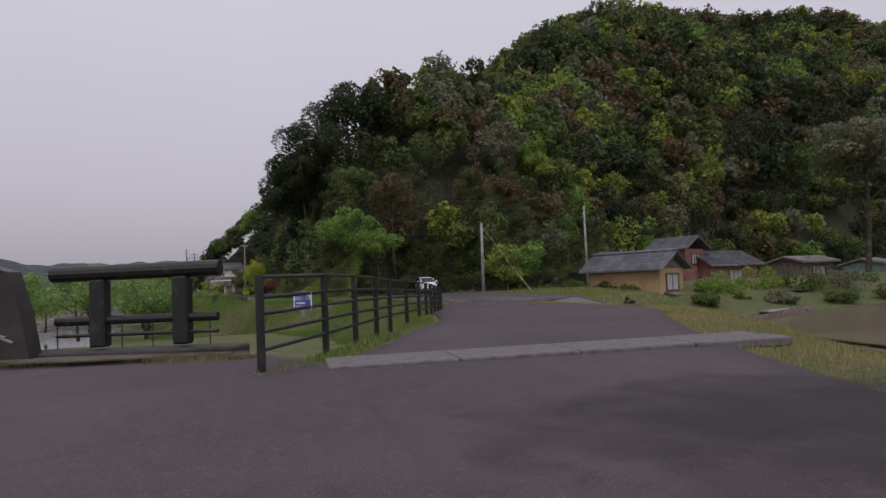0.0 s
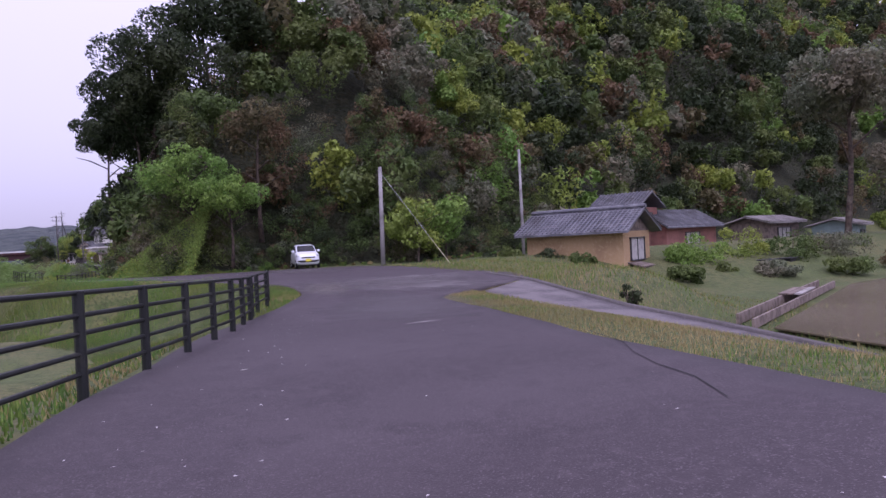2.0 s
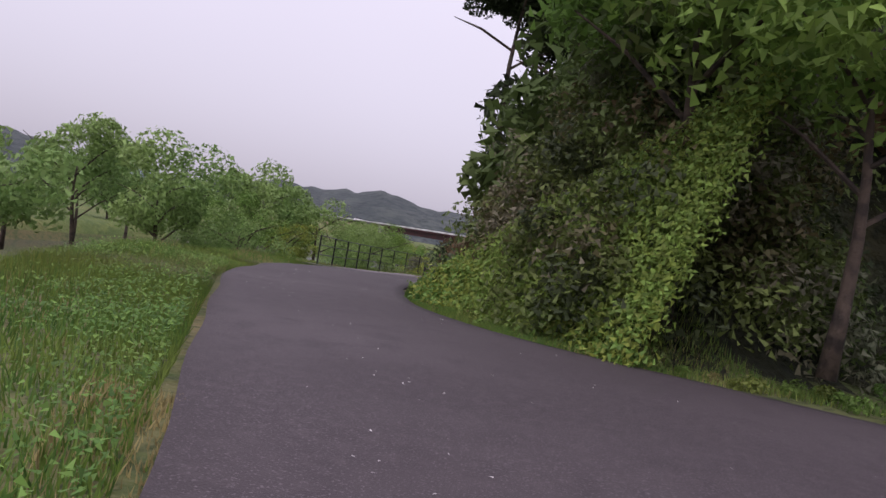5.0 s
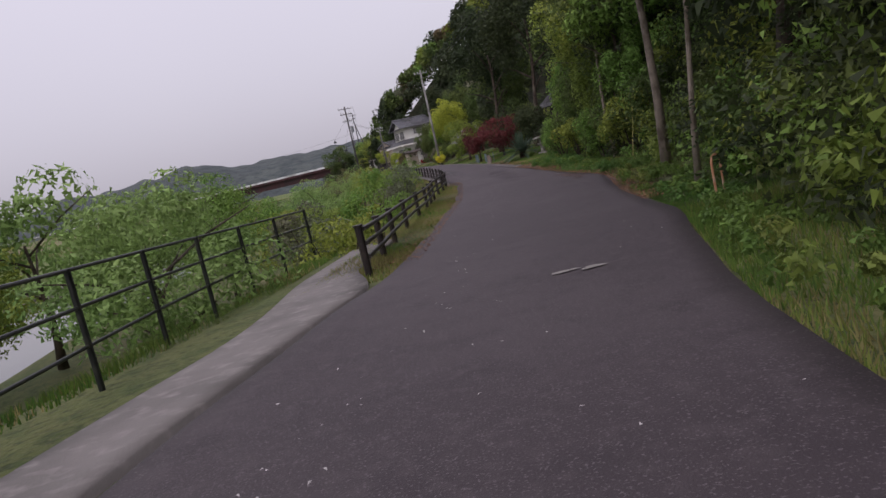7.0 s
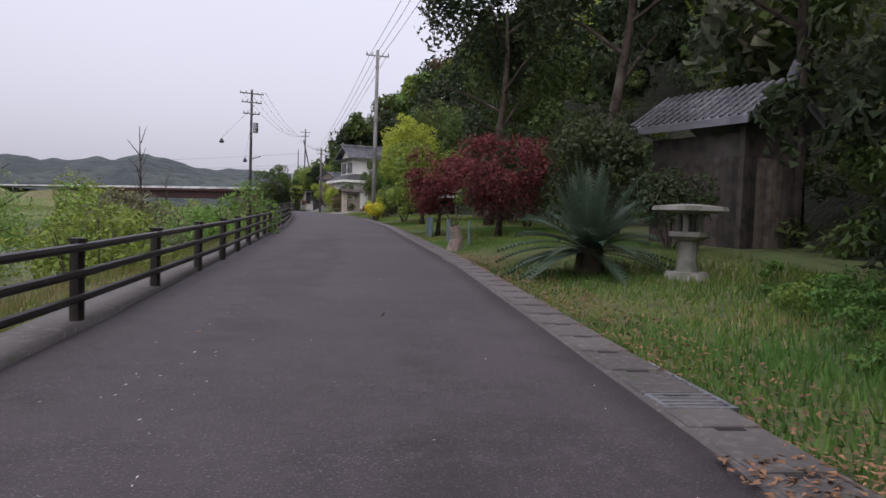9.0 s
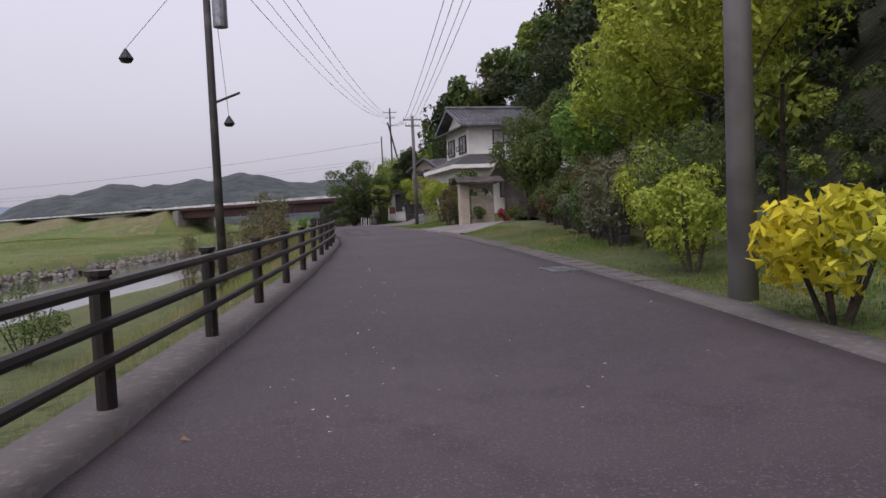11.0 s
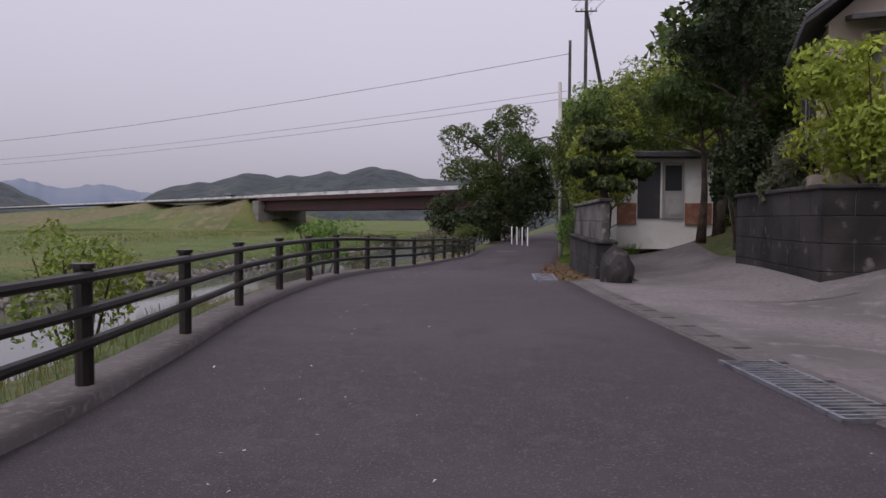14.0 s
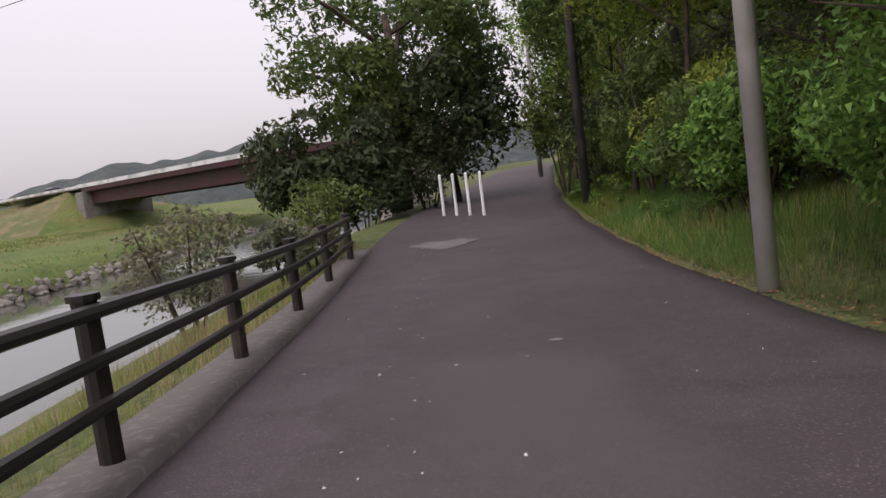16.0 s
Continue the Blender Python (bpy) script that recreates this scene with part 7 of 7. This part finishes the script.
# shrubs before the houses
for i, (x, y, h, w, lm, c, s) in enumerate(((0.9, 43.6, 3.0, 1.7, L_LIME, 6000, 0.08), (2.0, 44.0, 2.3, 1.3, L_BRIGHT, 2600, 0.09), (1.75, 38.6, 3.3, 1.3, L_BROWN, 5000, 0.07), (2.6, 36.4, 3.3, 1.3, L_MID, 5200, 0.075), (1.9, 39.6, 2.7, 1.5, L_YEL, 3600, 0.09), (3.3, 33.0, 2.6, 0.6, L_GREY, 1500, 0.07), (2.7, 32.4, 1.2, 0.8, L_MID, 900, 0.07), (1.2, 36.6, 2.0, 1.0, L_BROWN, 900, 0.08), (4.6, 30.6, 0.9, 0.7, L_MID, 800, 0.07), (-1.0, 56.6, 2.9, 2.0, L_LIME, 6500, 0.085))):
    shrub("garden_shrub", ("yellow-green garden shrub", "grey-green garden shrub")[lm is L_GREY] + " before the house", x, y, h, w, lm, c, s, 16, "front garden shrubs", 290 + i, z=land1(x, y) + (0.75 if i == 9 else 0))
shrub("azalea", "low azalea bush covered in red flowers", 4.4, 34.0, 1.0, 0.6, L_AZALEA, 900, 0.07, 10, "", 305)
for i, (x, y, h, s, lm) in enumerate(((6.4, 13.0, 7.2, 2.5, L_LIME), (6.6, 16.6, 7.0, 2.4, L_LIME), (6.4, 20.2, 5.6, 2.0, L_BRIGHT), (6.6, 9.2, 8.0, 2.6, L_LIME), (5.0, 25.9, 4.7, 1.6, L_MID), (6.6, 26.6, 6.4, 1.6, L_MID), (5.5, 33.4, 6.6, 2.2, L_MID), (8.6, 11.5, 9.5, 2.8, L_MID), (9.0, 16.5, 9.0, 2.8, L_DARK))):
    tree("garden_tree", "leafy yellow-green garden tree behind the low wall" if lm in (L_LIME, L_BRIGHT) else "leafy dark green garden tree behind the low wall", x, y, h, s, lm, 0.09, 9000 if 4 <= i <= 6 else 7500, 0.1 if 4 <= i <= 6 else 0.11, 40, 0.42 if 4 <= i <= 6 else 0.45, 1.5 if 4 <= i <= 6 else 1.3, group="garden trees", seed=310 + i)
for i, (x, y, h, w, lm) in enumerate(((3.9, 4.6, 1.5, 0.9, L_LIME), (4.7, 6.4, 2.3, 1.1, L_MID), (4.5, 8.2, 2.0, 1.0, L_LIME), (5.4, 10.6, 2.6, 1.2, L_MID), (5.5, 13.2, 2.2, 1.1, L_DARK), (5.6, 15.8, 2.4, 1.2, L_MID), (5.6, 18.4, 2.3, 1.1, L_BROWN), (5.7, 21.2, 2.2, 1.1, L_MID), (5.9, 23.6, 2.0, 1.0, L_GREY), (4.1, 9.6, 2.1, 0.9, L_GREY), (4.15, 11.4, 1.6, 0.8, L_MID), (4.3, 13.6, 1.3, 0.7, L_GREY), (4.4, 16.2, 1.6, 0.8, L_MID), (4.5, 18.6, 1.2, 0.7, L_BROWN), (4.6, 20.8, 1.5, 0.8, L_MID))):
    shrub("verge_shrub", "leafy shrub at the garden edge", x, y, h, w, lm, 4200, 0.052, 22, "garden edge shrubs", 320 + i)
shrub("gold_bush", "bush of bright yellow flowers round the pole", 3.6, 0.6, 1.3, 0.9, L_GOLD, 1300, 0.08, 12, "", 331)
tree("red_maple", "deep red maple at the garden edge", 6.0, -22.2, 3.5, 2.2, L_RED, 0.12, 6500, 0.08, 30, 0.4, 0.85, seed=341, z=-0.2)
tree("red_maple", "small deep red maple at the garden edge", 4.7, -18.5, 3.1, 1.6, L_RED, 0.09, 3600, 0.08, 22, 0.35, 1.0, seed=342, z=-0.2)
tree("lime_tree", "lime green garden tree", 5.2, -9.0, 4.6, 2.4, L_YEL, 0.12, 3200, 0.13, 20, 0.5, 0.9, seed=343)
shrub("lime_bush", "lime green garden bush", 4.9, -4.2, 2.6, 1.6, L_YEL, 1800, 0.12, 14, "", 344)


def cycad(x, y):
    r = np.random.default_rng(350)
    z = land1(x, y)
    root = thing("cycad", "large blue-green cycad with arching fronds", "cycad", at=Matrix.Translation((x, y, z)) @ Matrix.Scale(0.86, 4))
    part("stump", tubed([(0, 0, -0.1), (0, 0, 0.5)], [0.3, 0.24], 10), BARK, root)
    for k in range(80):
        a, tilt, ln = k * 2.4, r.uniform(0.15, 1.55), r.uniform(1.5, 2.1)
        rib = []
        for i in range(9):
            t = i / 8
            out, up = math.sin(tilt) * ln * t, math.cos(tilt) * ln * t - 0.42 * math.sin(tilt) * ln * t * t + 0.4
            rib.append(Vector((math.cos(a) * out, math.sin(a) * out, up)))
        bm = bmesh.new()
        side = Vector((-math.sin(a), math.cos(a), 0))
        way = (rib[-1] - rib[0]).normalized()
        spine = []
        for i in range(24):
            t = 0.12 + 0.88 * i / 23
            spine.append((t, bm.verts.new(rib[int(t * 7.99)].lerp(rib[int(t * 7.99) + 1], t * 7.99 - int(t * 7.99)))))
        for (t, a0), (_, a1) in zip(spine, spine[1:]):
            w = 0.22 * math.sin(math.pi * min(1, t * 0.9 + 0.12))
            for s in (-1, 1):
                bm.faces.new((a0, a1, bm.verts.new(a0.co + side * s * w + way * 0.07 + Vector((0, 0, 0.05)))))
        part("frond", bm, L_CYCAD, root)
cycad(5.25, -32.1)


def stone_lantern(x, y):
    z = land1(x, y)
    m = mat("grey_mossy_stone", (0.22, 0.21, 0.19), 0.9, [(3, (0.12, 0.12, 0.10), 0.45, 0.65), (1.5, (0.1, 0.12, 0.07), 0.55, 0.7)], [(40, 0.5, 0.01)])
    root = thing("stone_lantern", "broad-capped grey stone garden lantern", "stone lantern", at=Matrix.Translation((x, y, z)) @ Matrix.Scale(0.88, 4))
    part("base", tubed([(0, 0, -0.05), (0, 0, 0.1)], [0.42, 0.36], 8), m, root)
    part("pillar", tubed([(0, 0, 0.1), (0, 0, 0.35), (0, 0, 0.62)], [0.19, 0.15, 0.17], 10), m, root)
    part("platform", tubed([(0, 0, 0.62), (0, 0, 0.70), (0, 0, 0.78)], [0.2, 0.34, 0.34], 8), m, root)
    for a in range(4):
        c = Vector((0.17 * math.cos(a * 1.57 + 0.78), 0.17 * math.sin(a * 1.57 + 0.78), 0))
        part("corner_post", tubed([c + Vector((0, 0, 0.78)), c + Vector((0, 0, 1.08))], 0.055, 6), m, root)
    part("cap", tubed([(0, 0, 1.08), (0, 0, 1.13), (0, 0, 1.2), (0, 0, 1.24)], [0.3, 0.62, 0.6, 0.2], 10), m, root, "broad flat stone cap")
stone_lantern(6.35, -33.2)


def garden_shed(x, y):
    root = thing("garden_shed", "old board shed with a tiled gable roof among trees", "shed", at=pose(x, y, -0.1, 0, 0, 20) @ Matrix.Diagonal((1, 1, 1.27, 1)))
    for k in range(11):
        part("board", boxed((k * 0.19, 0, 0), (k * 0.19 + 0.182, 0.04, 1.75), 0.004), GREYWOOD if 2 < k < 8 else DARKWOOD, root)
    for k in range(12):
        part("board", boxed((0, k * 0.19 + 0.05, 0), (0.04, k * 0.19 + 0.232, 1.75), 0.004), DARKWOOD, root)
    part("inner_wall", boxed((0.06, 0.08, 0), (2.1, 2.9, 2.2)), DARKWOOD, root)
    for px, py in ((0, -0.05), (2.1, -0.05), (1.6, -0.05)):
        part("post", boxed((px - 0.07, py - 0.07, 0), (px + 0.07, py + 0.07, 2.5)), DARKWOOD, root)
    part("gable", prism([(0, 2.3), (1.05, 2.95), (2.1, 2.3)], 0.08), DARKWOOD, root)
    roof = part("roof", gable_roof(0, 2.1, 0, 2.9, 2.3, 3.05, 0.45, axis="v"), TILE, root, "grey tiled gable roof")
    bm = tile_rows(bmesh.new(), -0.45, 3.35, -0.43, 2.46, 1.05, 3.22, 0.25, 0.05, "v")
    tile_rows(bm, -0.45, 3.35, 2.53, 2.46, 1.05, 3.22, 0.25, 0.05, "v")
    part("roof_tiles", bm, TILE, roof)
    part("ridge_ornament", tubed([(1.05, -0.45, 3.2), (1.05, -0.55, 3.45), (1.05, -0.47, 3.55)], [0.14, 0.12, 0.04], 8), TILE, roof)
garden_shed(10.6, -27.6)
SHEET = mat("faded_teal_sheet", (0.10, 0.15, 0.17), 0.7, [(3, (0.06, 0.085, 0.09), 0.45, 0.65)], [(8, 0.6, 0.05)])
for i, (x, y, l, t) in enumerate(((4.7, -24.6, 1.2, 80), (4.5, -22.6, 1.6, 84), (4.4, -19.5, 2.0, 88))):
    s = thing("sheet_panel", "faded teal sheeting propped along the garden edge", "panel", "teal sheets", at=pose(x, y, land1(x, y), 0, 0, t))
    part("sheet", boxed((0, -0.02, 0), (l, 0.02, 0.7), 0.01), SHEET, s)
pot = thing("driftwood_stump", "weathered grey driftwood stump with dry twigs", "stump", at=Matrix.Translation((4.05, -25.9, land1(4.05, -25.9))))
part("log", tubed([(0, 0, -0.1), (0.1, 0.05, 0.3), (0.02, 0.02, 0.62)], [0.2, 0.16, 0.13], 9), GREYWOOD, pot)
for k in range(9):
    a, q = k * 2.4, 0.3 + 0.12 * math.sin(k * 3.1)
    part("twig", tubed([(0.03 * math.cos(a), 0.03 * math.sin(a), 0.55), (0.5 * q * math.cos(a), 0.5 * q * math.sin(a), 0.8), (q * math.cos(a + 0.5), q * math.sin(a + 0.5), 0.85 + q)], [0.014, 0.01, 0.004], 4), BARK, pot)

# bare-branched garden tree before the wing
bt2 = thing("bare_tree", "garden tree with pale twisting bare branches", "tree", at=Matrix.Translation((-0.1, 52.9, land1(-0.1, 52.9))) @ Matrix.Scale(1.15, 4))
r = np.random.default_rng(360)
for k in range(5):
    a, bm = k * 1.26, bmesh.new()
    p0, pts, rad = Vector((0.1 * math.cos(a), 0.1 * math.sin(a), -0.1)), [], []
    for i in range(7):
        t = i / 6
        pts.append(p0 + Vector((math.cos(a) * 0.9 * t + 0.12 * math.sin(5 * t + k), math.sin(a) * 0.9 * t + 0.12 * math.cos(4 * t + k), 2.6 * t)))
        rad.append(0.055 * (1 - 0.8 * t))
    tube(bm, pts, rad, 6)
    for j in range(12):
        b0 = pts[2 + j % 5]
        tube(bm, [b0, b0 + Vector((r.normal(0, 0.3), r.normal(0, 0.3), 0.35)), b0 + Vector((r.normal(0, 0.5), r.normal(0, 0.5), 0.7))], [0.016, 0.01, 0.004], 4)
    part("limb", bm, PALEBARK, bt2)
box_m = thing("meter_box", "small grey metal box beside the drive", "box", at=pose(-0.6, 45.6, land1(-0.6, 45.6)))
part("case", boxed((-0.2, -0.15, 0), (0.2, 0.15, 0.75), 0.02), GALV, box_m)
tap = thing("garden_tap", "white pipe tap stand at the lawn corner", "tap", at=pose(2.1, 31.9, land1(2.1, 31.9)))
part("pipe", tubed([(0, 0, 0), (0, 0, 0.5), (0.12, 0, 0.5)], 0.03, 6), WHITE, tap)
van = thing("distant_van", "white van on the embankment road", "van", at=pose(-76, 181, 4.6, 0, 0, 141.7))
part("body", boxed((-2, -0.8, 0.35), (2, 0.8, 1.1), 0.15), WHITE, van)
part("cabin", boxed((-1.4, -0.72, 1.1), (1.5, 0.72, 1.75), 0.2), GLASS, van, "dark glazed cabin")
for yy in (-0.8, 0.65):
    for xx in (-1.3, 1.3):
        part("wheel", tubed([(xx, yy, 0.3), (xx, yy + 0.15, 0.3)], 0.3, 12), WIRE, van)

# stones along the far river bank
r = np.random.default_rng(400)
shapes = []
bank = tagged(new("rock_revetment"), "grey broken stones lining the far river bank", "revetment")
bank.location = (-33, 80, -2.8)
for k in range(5):
    bm = bmesh.new()
    bmesh.ops.create_icosphere(bm, subdivisions=1, radius=0.5)
    for vv in bm.verts:
        vv.co *= 0.75 + 0.35 * r.uniform()
    shapes.append(part("stone", bm, RIPRAP, bank))
for k in range(290):
    if k < 5:
        ob = shapes[k]
    else:
        ob = new("stone", shapes[k % 5].data)
        ob.parent = bank
    yy, t = 40 + 85 * (k / 290) + r.uniform(-0.5, 0.5), r.uniform(0, 1)
    xx = -32.1 - 1.7 * t
    ob.location = (xx + 33, yy - 80, -3.0 + 0.75 * t + 2.8)
    ob.rotation_euler = r.uniform(0, 6, 3)
    ob.scale = (r.uniform(0.5, 1.0), r.uniform(0.5, 1.0), r.uniform(0.4, 0.7))
m = 900
V, F, at = [], [], 0
proto = np.array([v.co[:] for v in shapes[0].data.vertices])
pf = np.array([p.vertices[:] for p in shapes[0].data.polygons])
for k in range(m):
    yy, t = r.uniform(-40, 175), r.uniform(0, 1)
    s = r.uniform(0.35, 0.85)
    V.append(proto * s * np.array([1, 1, 0.6]) + np.array([-32.1 - 1.9 * t, yy, -3.0 + 0.8 * t])), F.append(pf + at)
    at += len(proto)
ob = new("stone_rubble", np_mesh("stone_rubble", np.concatenate(V), np.concatenate(F), [RIPRAP]))
tagged(ob, "grey stone rubble along the far bank", "rubble", kind="stuff")

for i, (x, y, h, s_, lm) in enumerate(((9.2, -23.5, 15.5, 4.4, L_DARK), (13.0, -26.0, 17.0, 4.8, L_DARK), (7.8, -14.5, 14.0, 4.0, L_DARK), (10.0, -9.0, 12.5, 4.0, L_MID), (11.0, -2.0, 9.0, 3.8, L_DARK), (11.5, 6.0, 9.0, 3.8, L_MID))):
    tree("garden_backing_tree", "tall dark evergreen behind the gardens", x, y, h, s_, lm, 0.22, 8500, 0.16, 34, 0.5, 1.5, group="garden backing trees", seed=380 + i)
tree("leafy_verge_tree", "light green leafy tree close to the verge", 7.9, -37.2, 6.4, 2.0, L_YEL, 0.08, 8000, 0.1, 36, 0.45, 1.55, seed=390)

# dark trees behind the annex and the planter
for i, (x, y, h, s_, lm) in enumerate(((0.8, 73.5, 8.0, 3.0, L_MID), (3.6, 70.5, 10.0, 3.6, L_DARK), (-1.3, 67.4, 6.8, 2.0, L_MID), (7.5, 66.5, 8.5, 3.0, L_DARK), (9.6, 58.0, 9.5, 2.8, L_DARK), (10.2, 48.5, 12.5, 3.8, L_DARK))):
    tree("yard_tree", "dark leafy tree standing behind the house yard", x, y, h, s_, lm, 0.18, 5600, 0.17, 26, 0.5, 1.2, group="yard trees", seed=420 + i)
tree("clipped_tree", "trimmed dark evergreen with a broad flat crown", -1.6, 62.2, 6.6, 2.1, L_DARK, 0.12, 8000, 0.09, 24, 0.6, 0.85, seed=431, z=0.8, limbs=5, start=0.6)
tree("clipped_tree", "trimmed olive evergreen with a broad flat crown", -2.4, 64.2, 4.6, 1.9, L_MID, 0.12, 6500, 0.09, 22, 0.6, 0.55, seed=432, z=0.9, limbs=5, start=0.6)

shrub("yard_bush", "dark dense bush beside the wing", -2.1, 61.0, 3.4, 0.9, L_DARK, 3600, 0.08, 18, "", 433, z=0.8)
shrub("flowering_bush", "pale flowering shrub behind the planter wall", -1.8, 58.6, 2.4, 0.8, L_GREY, 3000, 0.07, 16, "", 434, z=0.9)
shrub("verge_bush", "dense dark bush in front of the old shed", 8.4, -28.6, 2.0, 1.2, L_DARK, 3200, 0.07, 16, "shed bushes", 441)
shrub("verge_bush", "dense green bush beside the old shed", 12.2, -30.5, 2.6, 1.4, L_MID, 3200, 0.08, 16, "shed bushes", 442)
# leafy bank between the wall and the bend
for i, (x, y, h, s_, lm) in enumerate(((-3.6, 70.5, 6.5, 2.0, L_MID), (-2.4, 74.0, 7.5, 2.4, L_YEL), (-3.4, 78.0, 7.0, 2.2, L_MID), (-2.6, 83.0, 8.0, 2.6, L_YEL))):
    tree("bank_tree", "feathery green tree on the bank above the road", x, y, h, s_, lm, 0.07, 6500, 0.09, 34, 0.45, 1.45, group="bank trees", seed=450 + i)
for i, (x, y, h, w, lm) in enumerate(((-4.4, 70.5, 1.7, 1.1, L_MID), (-4.2, 73.0, 2.0, 1.2, L_YEL), (-4.6, 76.6, 2.2, 1.2, L_MID), (-4.7, 79.4, 2.0, 1.2, L_BRIGHT), (-4.6, 82.6, 2.2, 1.3, L_MID))):
    shrub("bank_bush", "leafy roadside bush at the foot of the bank", x, y, h, w, lm, 6500, 0.05, 24, "bank bushes", 460 + i)

for i, (x, y, h, s_, lm) in enumerate(((-4.9, 65.9, 4.6, 1.3, L_YEL), (-5.0, 67.6, 5.6, 1.5, L_MID), (-4.7, 69.4, 6.6, 1.8, L_YEL))):
    tree("bank_tree", "feathery green tree leafy to the ground beside the wall", x, y, h, s_, lm, 0.06, 6000, 0.085, 32, 0.3, 1.75, group="bank trees", seed=470 + i)

for i, (x, y, h, s_, lm) in enumerate(((-5.5, 70.4, 5.8, 1.4, L_MID), (-5.4, 72.2, 6.4, 1.5, L_YEL), (-5.3, 81.5, 7.5, 1.6, L_YEL), (-5.4, 86.2, 7.5, 1.7, L_MID))):
    tree("bank_tree", "feathery green tree leafy to the ground beside the road", x, y, h, s_, lm, 0.06, 7000, 0.08, 34, 0.3, 1.8, group="bank trees", seed=480 + i)
shrub("bend_bush", "dark dense bush under the large tree", -11.4, 87.4, 3.2, 1.9, L_DARK, 5200, 0.09, 20, "bend bushes", 491, z=-0.8)
shrub("bend_bush", "leafy bush round the pole foot at the bend", -5.7, 87.2, 3.8, 1.2, L_MID, 4200, 0.09, 20, "bend bushes", 494, z=-0.1)
shrub("bend_bush", "dark dense bush under the large tree", -9.6, 89.0, 3.4, 1.8, L_DARK, 5200, 0.09, 20, "bend bushes", 492, z=-0.4)
shrub("kerb_bush", "low grey-green bush leaning over the fence end", -11.2, 79.6, 0.9, 0.7, L_GREY, 2400, 0.06, 16, "", 493, z=-0.5)

for i, (x, y, h, w, lm) in enumerate(((-5.3, 66.6, 1.6, 0.9, L_MID), (-5.4, 68.4, 1.8, 1.0, L_BRIGHT), (-5.4, 70.6, 1.8, 1.0, L_MID), (-5.3, 72.8, 2.0, 1.0, L_BRIGHT), (-5.2, 84.6, 2.2, 1.2, L_MID))):
    shrub("bank_bush", "leafy roadside bush at the foot of the bank", x, y, h, w, lm, 5600, 0.045, 24, "bank bushes", 500 + i)
for i, (x, y, h, w) in enumerate(((8.0, -25.5, 3.6, 1.9), (8.2, -21.5, 4.2, 2.0), (8.4, -17.0, 4.0, 2.1), (9.0, -12.5, 3.8, 2.0), (9.6, -7.0, 3.6, 2.0), (10.4, -1.0, 3.6, 2.0))):
    shrub("garden_hedge", "tall dark evergreen hedge behind the gardens", x, y, h, w, (L_DARK, L_MID)[i % 2], 4200, 0.1, 18, "garden hedges", 510 + i)
for i in range(11):
    shrub("bank_brush", "lime green brush on the river bank below the fence", -3.6 - 1.1 * (i % 3), -38 + 3.3 * i, 3.2 + 0.35 * (i % 3) - 0.09 * i, 1.7, (L_BRIGHT, L_YEL, L_WILLOW, L_YEL)[i % 4], 3600, 0.06, 20, "bank brush", 520 + i, z=-1.9)
for i, (x, y, h) in enumerate(((-4.4, -22.0, 4.6), (-5.2, -19.0, 4.2), (-6.0, -12.0, 3.8))):
    b = thing("bare_sapling", "bare dark sapling above the river brush", "sapling", "bare saplings", at=Matrix.Translation((x, y, -1.9)))
    part("stem", tubed([(0, 0, -0.1), (0.08, 0.05, h * 0.5), (0.02, 0, h)], [0.05, 0.035, 0.01], 6), BARK, b)
    for k in range(6):
        t, a = 0.5 + 0.08 * k, k * 2.4
        part("twig", tubed([(0.05, 0.03, h * t), (0.3 * math.cos(a), 0.3 * math.sin(a), h * t + 0.45)], [0.018, 0.006], 4), BARK, b)

# drain slabs laid in the kerb, each with a dark lifting slot
drain = tagged(new("drain_slabs"), "row of worn concrete drain slabs with lifting slots", "drain cover")
drain.location = (3.0, -40, 0)
slab_mesh = slot_mesh = None
for y in [-46.5 + 0.6 * i for i in range(46)] + [4.0 + 0.6 * i for i in range(30)] + [33.0 + 0.6 * i for i in range(36)]:
    e0, e1 = float(glide(ROAD_R, y - 0.3)[0]), float(glide(ROAD_R, y + 0.3)[0])
    turn = math.degrees(math.atan2(e0 - e1, 0.6))
    if slab_mesh is None:
        ob = part("slab", boxed((-0.19, -0.29, -0.03), (0.19, 0.29, 0.012), 0.008), KERBCON, drain)
        slab_mesh = ob.data
        slot = part("slot", boxed((-0.075, -0.022, 0.011), (0.075, 0.022, 0.0145)), SLABJOINT, ob, "dark lifting slot")
        slot_mesh = slot.data
    else:
        ob = new("slab", slab_mesh)
        ob.parent = drain
        slot = new("slot", slot_mesh)
        slot.parent = ob
    ob.matrix_local = Matrix.Translation((-3.0, 40, 0)) @ pose((e0 + e1) / 2 + 0.2, y, float(road_z(y)[0]) - 0.1 * (1 - float(ramp(np.array(y), -47, -42))) + 0.012, 0, 0, turn)
    slot.location = (0, 0.26, 0)
